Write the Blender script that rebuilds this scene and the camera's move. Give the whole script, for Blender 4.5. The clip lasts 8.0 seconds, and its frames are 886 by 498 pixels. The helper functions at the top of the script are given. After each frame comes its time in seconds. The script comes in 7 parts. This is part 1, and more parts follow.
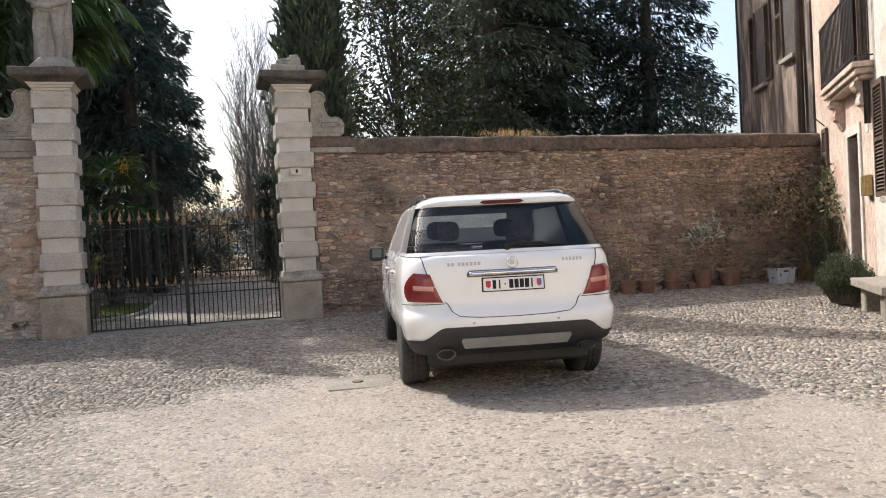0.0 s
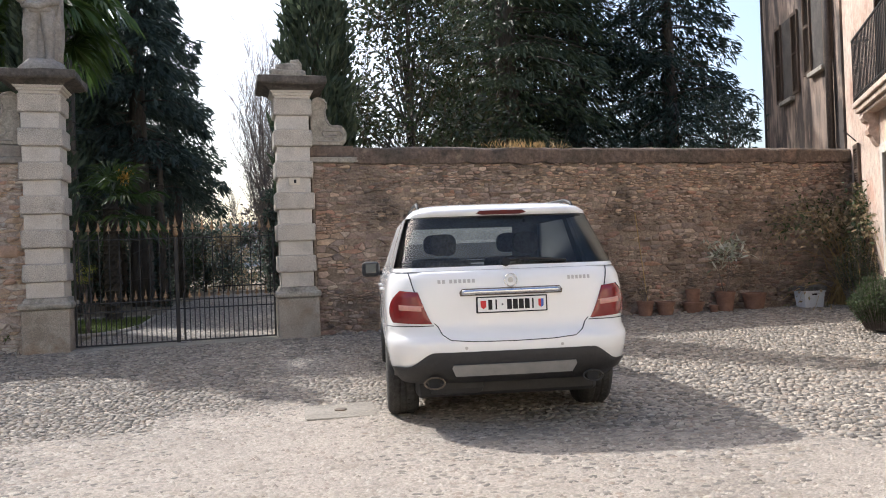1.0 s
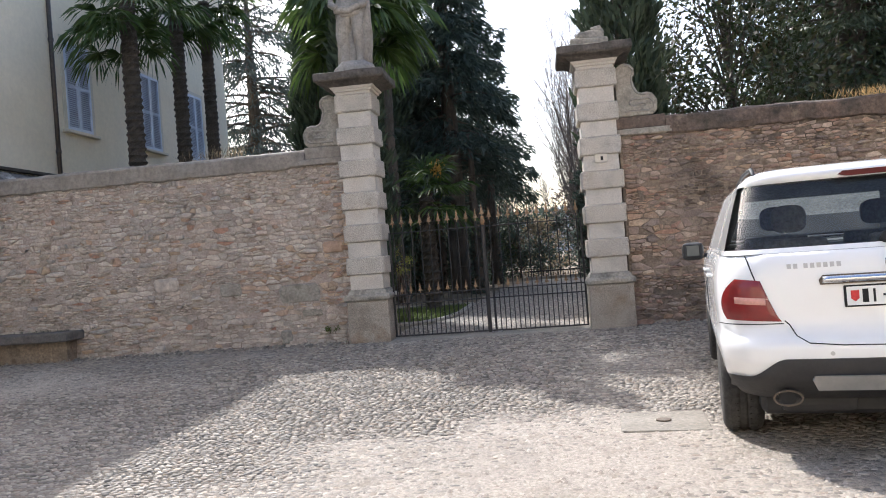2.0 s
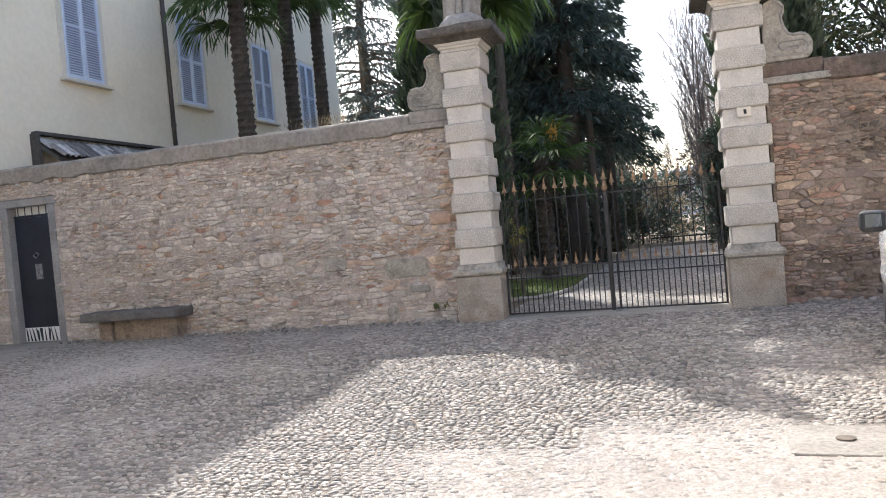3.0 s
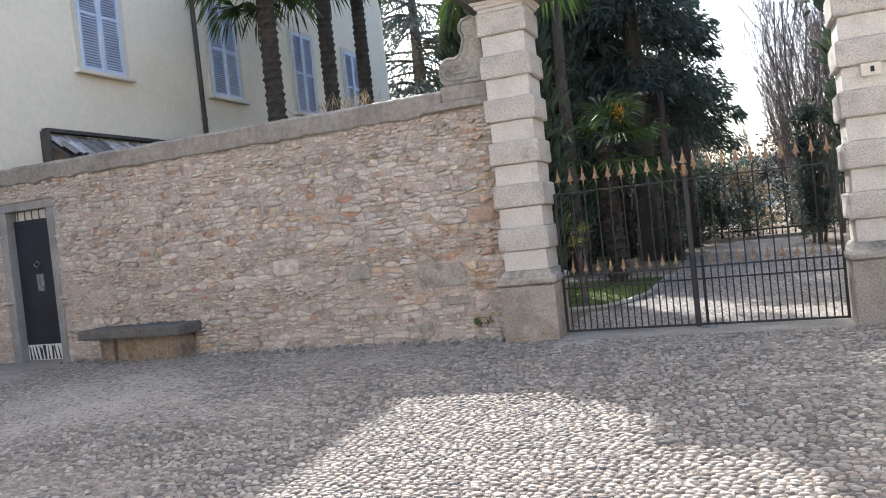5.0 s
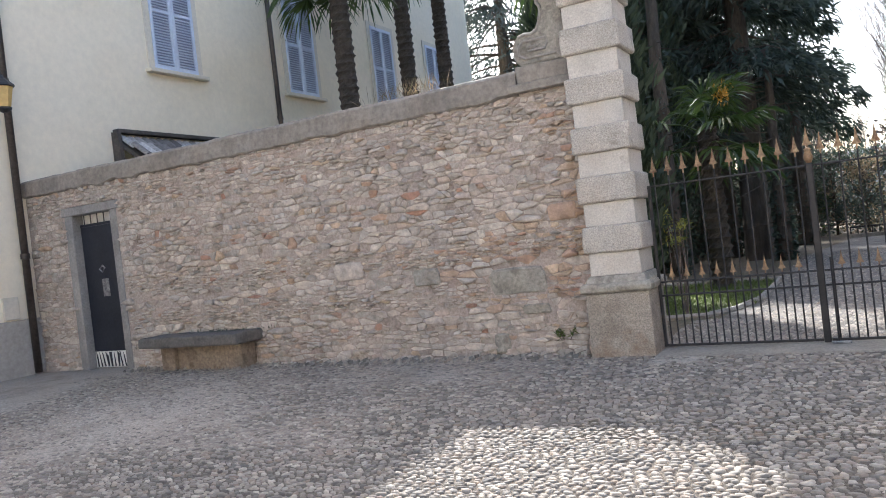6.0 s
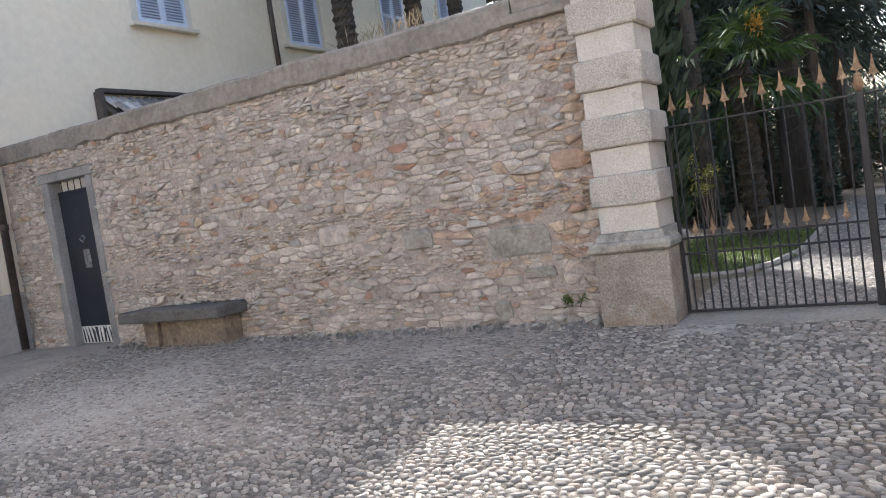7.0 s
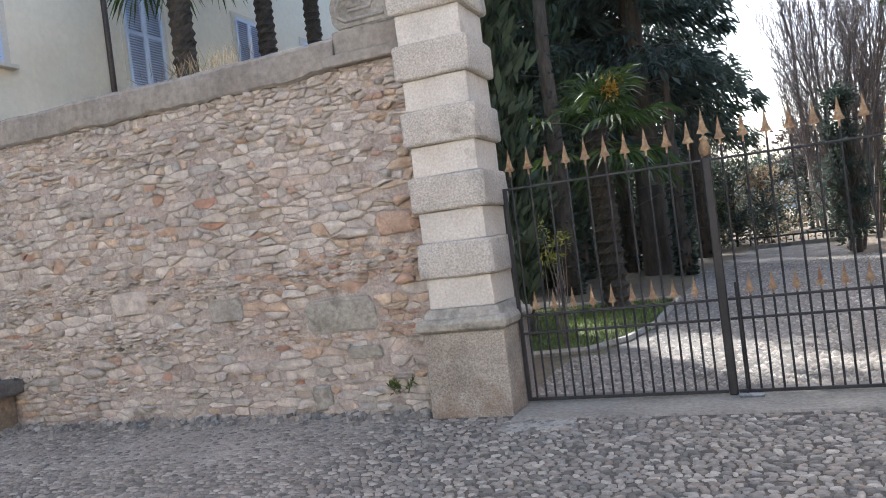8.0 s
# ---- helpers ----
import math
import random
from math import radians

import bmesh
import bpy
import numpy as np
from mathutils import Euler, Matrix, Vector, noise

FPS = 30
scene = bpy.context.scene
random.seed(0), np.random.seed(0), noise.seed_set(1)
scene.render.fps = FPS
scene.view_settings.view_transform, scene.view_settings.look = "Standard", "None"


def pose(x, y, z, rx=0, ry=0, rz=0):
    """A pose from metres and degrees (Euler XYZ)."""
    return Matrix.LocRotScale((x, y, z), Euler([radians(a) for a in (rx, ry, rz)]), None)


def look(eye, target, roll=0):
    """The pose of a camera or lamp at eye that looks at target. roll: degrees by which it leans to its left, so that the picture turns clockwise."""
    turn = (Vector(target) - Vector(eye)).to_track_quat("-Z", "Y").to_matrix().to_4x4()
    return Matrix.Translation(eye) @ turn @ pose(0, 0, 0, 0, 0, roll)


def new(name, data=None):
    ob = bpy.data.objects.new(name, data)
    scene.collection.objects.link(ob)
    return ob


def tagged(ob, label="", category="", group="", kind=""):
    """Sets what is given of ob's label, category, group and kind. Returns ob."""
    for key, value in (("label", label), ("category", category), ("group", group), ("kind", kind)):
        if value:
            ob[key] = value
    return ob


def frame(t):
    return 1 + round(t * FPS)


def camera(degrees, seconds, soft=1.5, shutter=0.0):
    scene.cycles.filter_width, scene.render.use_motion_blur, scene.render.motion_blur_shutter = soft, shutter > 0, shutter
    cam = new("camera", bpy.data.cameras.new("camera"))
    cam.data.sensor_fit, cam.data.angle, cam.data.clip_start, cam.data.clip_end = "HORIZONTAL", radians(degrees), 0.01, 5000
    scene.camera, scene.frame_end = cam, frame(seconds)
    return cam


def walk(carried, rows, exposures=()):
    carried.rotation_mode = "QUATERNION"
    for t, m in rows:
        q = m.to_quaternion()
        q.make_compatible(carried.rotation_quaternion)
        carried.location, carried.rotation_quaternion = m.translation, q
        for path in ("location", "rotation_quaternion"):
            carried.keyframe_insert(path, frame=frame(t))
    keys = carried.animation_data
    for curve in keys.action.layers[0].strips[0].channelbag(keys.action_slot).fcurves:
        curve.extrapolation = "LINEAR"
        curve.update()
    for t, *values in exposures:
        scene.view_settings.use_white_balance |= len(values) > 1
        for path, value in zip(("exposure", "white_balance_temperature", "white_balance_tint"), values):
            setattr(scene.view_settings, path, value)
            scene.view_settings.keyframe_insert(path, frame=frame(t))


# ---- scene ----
cam = camera(60.1, 8.0, soft=1.0)
PATH = [
    (0, (0.063, 0.347, 1.361), (0.643, 2.261, 1.329), -2.9),
    (0.5, (0.248, 0.574, 1.333), (0.75, 2.51, 1.294), -5.5),
    (1, (0.474, 0.96, 1.322), (1.008, 2.887, 1.338), -2.1),
    (1.5, (0.595, 1.397, 1.302), (0.82, 3.384, 1.321), -1.6),
    (1.7, (0.622, 1.582, 1.308), (0.484, 3.577, 1.337), -3.9),
    (2.8, (0.475, 2.588, 1.423), (0.055, 4.542, 1.356), -5.0),
    (3, (0.465, 2.784, 1.421), (-0.104, 4.701, 1.372), -5.1),
    (3.5, (0.43, 3.299, 1.425), (-0.239, 5.184, 1.383), -5.2),
    (4, (0.407, 3.688, 1.429), (-0.278, 5.567, 1.386), -4.9),
    (4.2, (0.367, 3.918, 1.437), (-0.336, 5.79, 1.392), -5.4),
    (5.3, (0.152, 4.974, 1.439), (-0.612, 6.822, 1.403), -6.5),
    (5.5, (0.094, 5.191, 1.441), (-0.71, 7.022, 1.415), -7.0),
    (6, (-0.007, 5.715, 1.428), (-0.958, 7.474, 1.409), -6.6),
    (6.5, (-0.021, 6.201, 1.413), (-1.041, 7.92, 1.347), -6.5),
    (7, (-0.12, 6.757, 1.394), (-1.156, 8.463, 1.271), -8.4),
    (7.5, (-0.152, 7.265, 1.418), (-1.129, 9.009, 1.349), -7.1),
    (8, (-0.095, 7.848, 1.387), (-0.844, 9.702, 1.375), -7.1),
]
walk(cam, [(t, look(eye, target, roll)) for t, eye, target, roll in PATH],
     [(0.0, 0.92, 6300, 11), (1.5, 1.1, 5950, 11), (3.0, 1.66, 6000, 11), (4.0, 1.8, 5950, 10), (5.5, 1.84, 5950, 10), (6.5, 1.78, 6000, 11), (8.0, 1.95, 5900, 10)])

# ---- light: low-haze spring sun behind the garden, to the west of the gate ----
SUN_X, SUN_Y = -0.55, 0.85
SUN_EL = math.atan(1 / math.hypot(SUN_X, SUN_Y))
SUN_AZ = math.atan2(SUN_X, SUN_Y)
world = bpy.data.worlds.new("sky")
scene.world = world
world.use_nodes = True
sky = world.node_tree.nodes.new("ShaderNodeTexSky")
sky.sky_type, sky.sun_disc = "NISHITA", False
sky.sun_elevation, sky.sun_rotation = SUN_EL, SUN_AZ % (2 * math.pi)
sky.dust_density, sky.air_density, sky.ozone_density = 4.5, 1.1, 0.8
world.node_tree.links.new(sky.outputs[0], world.node_tree.nodes["Background"].inputs[0])
world.node_tree.nodes["Background"].inputs[1].default_value = 0.15
sun = new("sun", bpy.data.lights.new("sun", "SUN"))
sun.data.energy, sun.data.angle, sun.data.color = 2.7, radians(0.55), (1.0, 0.95, 0.88)
sun.matrix_world = look((SUN_X * 30, SUN_Y * 30, 30), (0, 0, 0))

rnd = random.Random(7)
rng = np.random.default_rng(7)


# ---- materials ----
def material(name, colors, rough=0.85, metal=0.0, large=0.6, fine=14.0, fine_amount=0.5, bump=0.3, bump_scale=40.0,
             vary="", vary_amount=0.35, spots=None, spot_scale=3.0, spot_edge=(0.55, 0.68), stretch=(1, 1, 1), coat=0.0,
             rough_vary=0.12, spec=0.4, distance=0.01):
    """colors: two or more, spread by a large noise (or by the piece when vary is set) and broken up by a fine one."""
    m = bpy.data.materials.new(name)
    m.use_nodes = True
    t = m.node_tree
    n, link = t.nodes.new, t.links.new
    bsdf = t.nodes["Principled BSDF"]
    geo = n("ShaderNodeNewGeometry")
    mapping = n("ShaderNodeMapping")
    mapping.inputs["Scale"].default_value = stretch
    link(geo.outputs["Position"], mapping.inputs["Vector"])

    def noisy(scale, detail=4.0, roughness=0.6):
        k = n("ShaderNodeTexNoise")
        k.inputs["Scale"].default_value, k.inputs["Detail"].default_value = scale, detail
        k.inputs["Roughness"].default_value = roughness
        link(mapping.outputs[0], k.inputs["Vector"])
        return k.outputs["Fac"]

    ramp = n("ShaderNodeValToRGB")
    while len(ramp.color_ramp.elements) < len(colors):
        ramp.color_ramp.elements.new(0.5)
    for i, c in enumerate(colors):
        e = ramp.color_ramp.elements[i]
        e.position = (0.0 + i / max(1, len(colors) - 1)) if vary else 0.3 + 0.4 * i / max(1, len(colors) - 1)
        e.color = (*c, 1)
    if vary == "object":
        source = n("ShaderNodeObjectInfo").outputs["Random"]
    elif vary == "island":
        source = geo.outputs["Random Per Island"]
    else:
        source = noisy(large)
    link(source, ramp.inputs[0])
    color = ramp.outputs[0]
    hsv = n("ShaderNodeHueSaturation")
    span = n("ShaderNodeMapRange")
    link(noisy(fine, 6.0, 0.7), span.inputs[0])
    span.inputs[1].default_value, span.inputs[2].default_value = 0.25, 0.75
    span.inputs[3].default_value, span.inputs[4].default_value = 1 - fine_amount, 1 + fine_amount
    link(span.outputs[0], hsv.inputs["Value"])
    link(color, hsv.inputs["Color"])
    color = hsv.outputs[0]
    if spots:
        edge = n("ShaderNodeMapRange")
        link(noisy(spot_scale, 7.0, 0.65), edge.inputs[0])
        edge.inputs[1].default_value, edge.inputs[2].default_value = spot_edge
        mix = n("ShaderNodeMix")
        mix.data_type = "RGBA"
        link(edge.outputs[0], mix.inputs[0])
        link(color, mix.inputs[6])
        mix.inputs[7].default_value = (*spots, 1)
        color = mix.outputs[2]
    link(color, bsdf.inputs["Base Color"])
    r = n("ShaderNodeMapRange")
    link(noisy(fine * 0.6), r.inputs[0])
    r.inputs[3].default_value, r.inputs[4].default_value = max(0.02, rough - rough_vary), min(1, rough + rough_vary)
    link(r.outputs[0], bsdf.inputs["Roughness"])
    bsdf.inputs["Metallic"].default_value = metal
    bsdf.inputs["Specular IOR Level"].default_value = spec
    bsdf.inputs["Coat Weight"].default_value = coat
    if bump:
        b = n("ShaderNodeBump")
        b.inputs["Strength"].default_value, b.inputs["Distance"].default_value = bump, distance
        link(noisy(bump_scale, 6.0, 0.65), b.inputs["Height"])
        link(b.outputs[0], bsdf.inputs["Normal"])
    return m


def leafy(name, colors, rough=0.55, through_light=0.25):
    """Foliage: coloured leaf by leaf, and letting some light through."""
    m = material(name, colors, rough=rough, fine=3.0, fine_amount=0.3, bump=0, vary="island", spec=0.35)
    t = m.node_tree
    out, bsdf = t.nodes["Material Output"], t.nodes["Principled BSDF"]
    back = t.nodes.new("ShaderNodeBsdfTranslucent")
    mix = t.nodes.new("ShaderNodeMixShader")
    mix.inputs[0].default_value = through_light
    t.links.new(bsdf.inputs["Base Color"].links[0].from_socket, back.inputs[0])
    t.links.new(bsdf.outputs[0], mix.inputs[1])
    t.links.new(back.outputs[0], mix.inputs[2])
    t.links.new(mix.outputs[0], out.inputs[0])
    return m


def glassy(name, tint, rough=0.0):
    m = bpy.data.materials.new(name)
    m.use_nodes = True
    t = m.node_tree
    out = t.nodes["Material Output"]
    t.nodes.remove(t.nodes["Principled BSDF"])
    clear, gloss = t.nodes.new("ShaderNodeBsdfTransparent"), t.nodes.new("ShaderNodeBsdfGlossy")
    fres, mix = t.nodes.new("ShaderNodeFresnel"), t.nodes.new("ShaderNodeMixShader")
    clear.inputs[0].default_value = (*tint, 1)
    gloss.inputs["Roughness"].default_value = rough
    fres.inputs[0].default_value = 1.5
    t.links.new(fres.outputs[0], mix.inputs[0])
    t.links.new(clear.outputs[0], mix.inputs[1])
    t.links.new(gloss.outputs[0], mix.inputs[2])
    t.links.new(mix.outputs[0], out.inputs[0])
    return m


PALE = [(0.4, 0.335, 0.275), (0.6, 0.525, 0.44), (0.4, 0.36, 0.315), (0.63, 0.57, 0.49), (0.49, 0.385, 0.31), (0.58, 0.515, 0.44), (0.42, 0.37, 0.315), (0.58, 0.505, 0.43), (0.48, 0.425, 0.365)]
OCHRE = [(0.46, 0.33, 0.225), (0.58, 0.46, 0.33), (0.42, 0.28, 0.2), (0.56, 0.45, 0.34), (0.42, 0.24, 0.17), (0.52, 0.4, 0.29)]
WARM = [(0.24, 0.165, 0.13), (0.44, 0.325, 0.25), (0.27, 0.2, 0.165), (0.52, 0.415, 0.325), (0.37, 0.22, 0.165), (0.43, 0.335, 0.27), (0.25, 0.205, 0.18), (0.36, 0.265, 0.21), (0.52, 0.43, 0.35)]
CHIP = [(0.21, 0.182, 0.148), (0.36, 0.316, 0.262), (0.28, 0.244, 0.202), (0.43, 0.385, 0.326), (0.25, 0.207, 0.165)]
M_CHIP = material("gravel_chips", CHIP, vary="island", fine=45, fine_amount=0.25, bump=0, rough=0.85)
M_DIRT = material("packed_gravel", [(0.265, 0.23, 0.19), (0.365, 0.319, 0.266), (0.308, 0.267, 0.221)], large=0.8, fine=42, fine_amount=0.55, bump=1.0, bump_scale=110, spots=(0.22, 0.185, 0.14), spot_scale=1.9, spot_edge=(0.54, 0.72), distance=0.012)
COB = [(0.1, 0.087, 0.072), (0.27, 0.238, 0.192), (0.16, 0.145, 0.125), (0.42, 0.375, 0.305), (0.23, 0.182, 0.138), (0.31, 0.275, 0.228), (0.12, 0.105, 0.088), (0.25, 0.22, 0.18), (0.37, 0.318, 0.255)]
M_COB = material("river_cobble", COB, vary="island", fine=45, fine_amount=0.3, bump=0.35, bump_scale=120, rough=0.75, distance=0.004)
M_COBP = material("river_cobble_loose", COB, vary="object", fine=45, fine_amount=0.3, bump=0.35, bump_scale=120, rough=0.75, distance=0.004)
M_RUB_W = material("rubble_pale", PALE, vary="island", fine=11, fine_amount=0.42, bump=1.0, bump_scale=30, distance=0.022, spots=(0.33, 0.265, 0.22), spot_scale=5, spot_edge=(0.52, 0.76))
M_RUB_WP = material("rubble_pale_piece", PALE, vary="object", fine=11, fine_amount=0.42, bump=1.0, bump_scale=30, distance=0.022, spots=(0.33, 0.265, 0.22), spot_scale=5, spot_edge=(0.52, 0.76))
M_RUB_E = material("rubble_warm", WARM, vary="island", fine=11, fine_amount=0.45, bump=1.0, bump_scale=30, distance=0.022, spots=(0.12, 0.095, 0.076), spot_scale=0.9, spot_edge=(0.47, 0.66))
M_RUB_EP = material("rubble_warm_piece", WARM, vary="object", fine=11, fine_amount=0.45, bump=1.0, bump_scale=30, distance=0.022, spots=(0.12, 0.095, 0.076), spot_scale=0.9, spot_edge=(0.47, 0.66))
M_RUB_O = material("rubble_ochre", OCHRE, vary="island", fine=11, fine_amount=0.42, bump=1.0, bump_scale=30, distance=0.022, spots=(0.3, 0.2, 0.13), spot_scale=5, spot_edge=(0.5, 0.72))
M_RUB_OP = material("rubble_ochre_piece", OCHRE, vary="object", fine=11, fine_amount=0.42, bump=1.0, bump_scale=30, distance=0.022, spots=(0.3, 0.2, 0.13), spot_scale=5, spot_edge=(0.5, 0.72))
M_MORTAR_W = material("lime_mortar_pale", [(0.29, 0.235, 0.195), (0.45, 0.38, 0.325), (0.37, 0.285, 0.235)], large=1.1, fine=30, fine_amount=0.5, bump=1.0, bump_scale=36, spots=(0.2, 0.15, 0.11), spot_scale=5, distance=0.02)
M_MORTAR_E = material("lime_mortar_warm", [(0.13, 0.102, 0.08), (0.3, 0.24, 0.18), (0.19, 0.145, 0.108)], large=1.3, fine=24, fine_amount=0.5, bump=1.0, bump_scale=30, spots=(0.14, 0.1, 0.07), spot_scale=5, distance=0.02)
M_COPE_W = material("coping_grey", [(0.17, 0.148, 0.125), (0.27, 0.24, 0.205), (0.21, 0.18, 0.15)], large=1.1, fine=16, fine_amount=0.35, bump=0.8, bump_scale=22, spots=(0.36, 0.31, 0.25), spot_scale=3, spot_edge=(0.6, 0.74), distance=0.015)
M_COPE_E = material("coping_dark", [(0.05, 0.042, 0.036), (0.15, 0.11, 0.085), (0.08, 0.066, 0.053), (0.2, 0.135, 0.1)], large=1.5, fine=14, fine_amount=0.6, bump=0.9, bump_scale=25, spots=(0.3, 0.24, 0.17), spot_scale=4, spot_edge=(0.62, 0.75), distance=0.02)
M_GRAN = material("rough_granite", [(0.36, 0.33, 0.285), (0.5, 0.46, 0.4), (0.43, 0.385, 0.33)], large=1.8, fine=70, fine_amount=0.55, bump=1.0, bump_scale=55, spots=(0.2, 0.165, 0.125), spot_scale=3.5, spot_edge=(0.6, 0.78), distance=0.012)
M_PLIN = material("rust_flecked_granite", [(0.25, 0.215, 0.175), (0.38, 0.335, 0.28), (0.31, 0.26, 0.205)], large=2.2, fine=75, fine_amount=0.65, bump=1.0, bump_scale=60, spots=(0.24, 0.16, 0.1), spot_scale=2.6, spot_edge=(0.56, 0.8), distance=0.012)
M_SMOOTH = material("dressed_granite", [(0.44, 0.41, 0.36), (0.56, 0.52, 0.46), (0.5, 0.45, 0.385)], large=2.2, fine=60, fine_amount=0.3, bump=0.35, bump_scale=60, spots=(0.27, 0.22, 0.165), spot_scale=4, spot_edge=(0.62, 0.8), distance=0.006)
M_OLDST = material("weathered_stone", [(0.2, 0.185, 0.155), (0.36, 0.33, 0.275), (0.28, 0.25, 0.21)], large=3.0, fine=30, fine_amount=0.4, bump=0.8, bump_scale=35, spots=(0.1, 0.09, 0.075), spot_scale=5, spot_edge=(0.55, 0.75), distance=0.012)
M_DARKST = material("blackened_slab", [(0.045, 0.04, 0.034), (0.11, 0.095, 0.08), (0.07, 0.06, 0.05)], large=3.0, fine=25, bump=0.6, bump_scale=30)
M_IRON = material("painted_iron", [(0.012, 0.012, 0.013), (0.03, 0.028, 0.028)], large=5, fine=60, fine_amount=0.4, rough=0.5, bump=0.2, bump_scale=80, spots=(0.06, 0.035, 0.02), spot_scale=12, spot_edge=(0.64, 0.75))
M_GOLD = material("faded_gilding", [(0.3, 0.195, 0.105), (0.22, 0.14, 0.08), (0.37, 0.26, 0.145)], large=9, fine=50, rough=0.6, metal=0.15, bump=0.25, bump_scale=90, spots=(0.16, 0.07, 0.035), spot_scale=14, spot_edge=(0.55, 0.7))
M_PLASTER = material("ivory_plaster", [(0.74, 0.655, 0.5), (0.8, 0.715, 0.56), (0.77, 0.685, 0.53)], large=0.35, fine=9, fine_amount=0.08, bump=0.25, bump_scale=60, distance=0.004)
M_PLINTH = material("grey_render", [(0.34, 0.32, 0.29), (0.44, 0.41, 0.37)], large=1.2, fine=14, fine_amount=0.22, bump=0.5, bump_scale=50)
# stained plaster darkened further: shade on the back house put into its colours
M_OLDPL = material("peeling_shaded_plaster", [(0.16, 0.13, 0.105), (0.075, 0.064, 0.055), (0.32, 0.24, 0.185), (0.11, 0.09, 0.075), (0.4, 0.295, 0.225)], large=1.5, fine=6, fine_amount=0.35, bump=0.7, bump_scale=16, spots=(0.07, 0.058, 0.05), spot_scale=2.0, spot_edge=(0.5, 0.6), stretch=(1, 1, 0.22), distance=0.02)
M_PINKPL = material("pink_plaster", [(0.4, 0.255, 0.19), (0.5, 0.38, 0.3), (0.54, 0.45, 0.37), (0.47, 0.3, 0.225)], large=1.3, fine=9, fine_amount=0.35, bump=1.0, bump_scale=22, distance=0.02, spots=(0.28, 0.21, 0.165), spot_scale=2.4, spot_edge=(0.6, 0.72), stretch=(1, 1, 0.85))
M_PALEPL = material("pale_grey_plaster", [(0.46, 0.42, 0.37), (0.56, 0.52, 0.46), (0.5, 0.45, 0.39)], large=1.2, fine=12, fine_amount=0.25, bump=0.9, bump_scale=30, distance=0.015, spots=(0.36, 0.31, 0.26), spot_scale=3, spot_edge=(0.6, 0.72))
M_SHBLUE = material("pale_blue_paint", [(0.52, 0.58, 0.7), (0.58, 0.64, 0.75)], large=3, fine=20, fine_amount=0.1, rough=0.55, bump=0.1)
M_SHBROWN = material("brown_paint", [(0.06, 0.04, 0.028), (0.11, 0.075, 0.05)], large=4, fine=30, fine_amount=0.3, rough=0.6, bump=0.3)
# shutter blue darkened: shade between the slats put into the colour
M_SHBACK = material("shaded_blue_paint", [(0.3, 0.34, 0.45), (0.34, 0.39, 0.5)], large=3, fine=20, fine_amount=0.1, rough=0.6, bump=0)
M_FRAME = material("pale_surround", [(0.6, 0.55, 0.45), (0.66, 0.6, 0.5)], large=2, fine=20, fine_amount=0.12, bump=0.2)
M_DOOR = material("blue_black_paint", [(0.012, 0.014, 0.02), (0.022, 0.025, 0.034)], large=3, fine=30, fine_amount=0.3, rough=0.45, bump=0.2)
M_FLAKE = material("flaking_white_paint", [(0.62, 0.6, 0.56), (0.7, 0.68, 0.64)], large=4, fine=20, fine_amount=0.15, rough=0.7, bump=0.4)
M_SCUFF = material("scuffed_metal", [(0.1, 0.1, 0.11), (0.35, 0.34, 0.33)], large=16, fine=40, rough=0.5, metal=0.4)
M_JAMB = material("grey_jamb_stone", [(0.2, 0.19, 0.18), (0.31, 0.295, 0.275)], large=2, fine=35, fine_amount=0.3, bump=0.6, bump_scale=45)
M_BENCH = material("lichened_bench_stone", [(0.06, 0.056, 0.052), (0.14, 0.128, 0.115), (0.095, 0.088, 0.078)], large=2.5, fine=30, fine_amount=0.4, bump=0.7, bump_scale=40)
M_PIPE = material("brown_downpipe", [(0.05, 0.04, 0.035), (0.085, 0.07, 0.06)], large=2, fine=20, rough=0.45, metal=0.3, bump=0.1)
M_TILE = material("clay_tile", [(0.1, 0.09, 0.085), (0.2, 0.185, 0.17), (0.55, 0.53, 0.5), (0.14, 0.125, 0.115)], vary="object", fine=20, bump=0.5)
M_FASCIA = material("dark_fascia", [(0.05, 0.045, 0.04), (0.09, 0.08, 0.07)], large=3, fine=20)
M_TERRA = material("terracotta", [(0.19, 0.105, 0.072), (0.26, 0.15, 0.105)], large=6, fine=30, fine_amount=0.25, bump=0.3, spots=(0.33, 0.27, 0.22), spot_scale=7, spot_edge=(0.62, 0.75))
M_SOIL = material("potting_soil", [(0.04, 0.03, 0.02), (0.08, 0.06, 0.045)], large=9, fine=50, bump=1, bump_scale=60)
M_WHITEPL = material("white_plastic", [(0.66, 0.68, 0.7), (0.72, 0.74, 0.76)], large=5, fine=30, fine_amount=0.12, rough=0.45, bump=0.05)
M_BARK = material("grey_bark", [(0.06, 0.048, 0.036), (0.12, 0.1, 0.078)], large=3, fine=20, bump=1, bump_scale=14, stretch=(1, 1, 0.25), distance=0.03)
M_PALMBARK = material("fibrous_palm_bark", [(0.045, 0.036, 0.028), (0.1, 0.082, 0.064)], large=6, fine=25, bump=1, bump_scale=22, distance=0.04)
# twig brown made paler: haze round the bare trees put into the colour
M_TWIG = material("haze_paled_twig", [(0.15, 0.122, 0.106), (0.23, 0.19, 0.165)], large=2, fine=8, bump=0)
# needle green lifted: haze over the trees put into the colour
M_NEEDLE = leafy("haze_lifted_conifer_needles", [(0.045, 0.064, 0.05), (0.085, 0.112, 0.085), (0.06, 0.082, 0.064)], through_light=0.35)
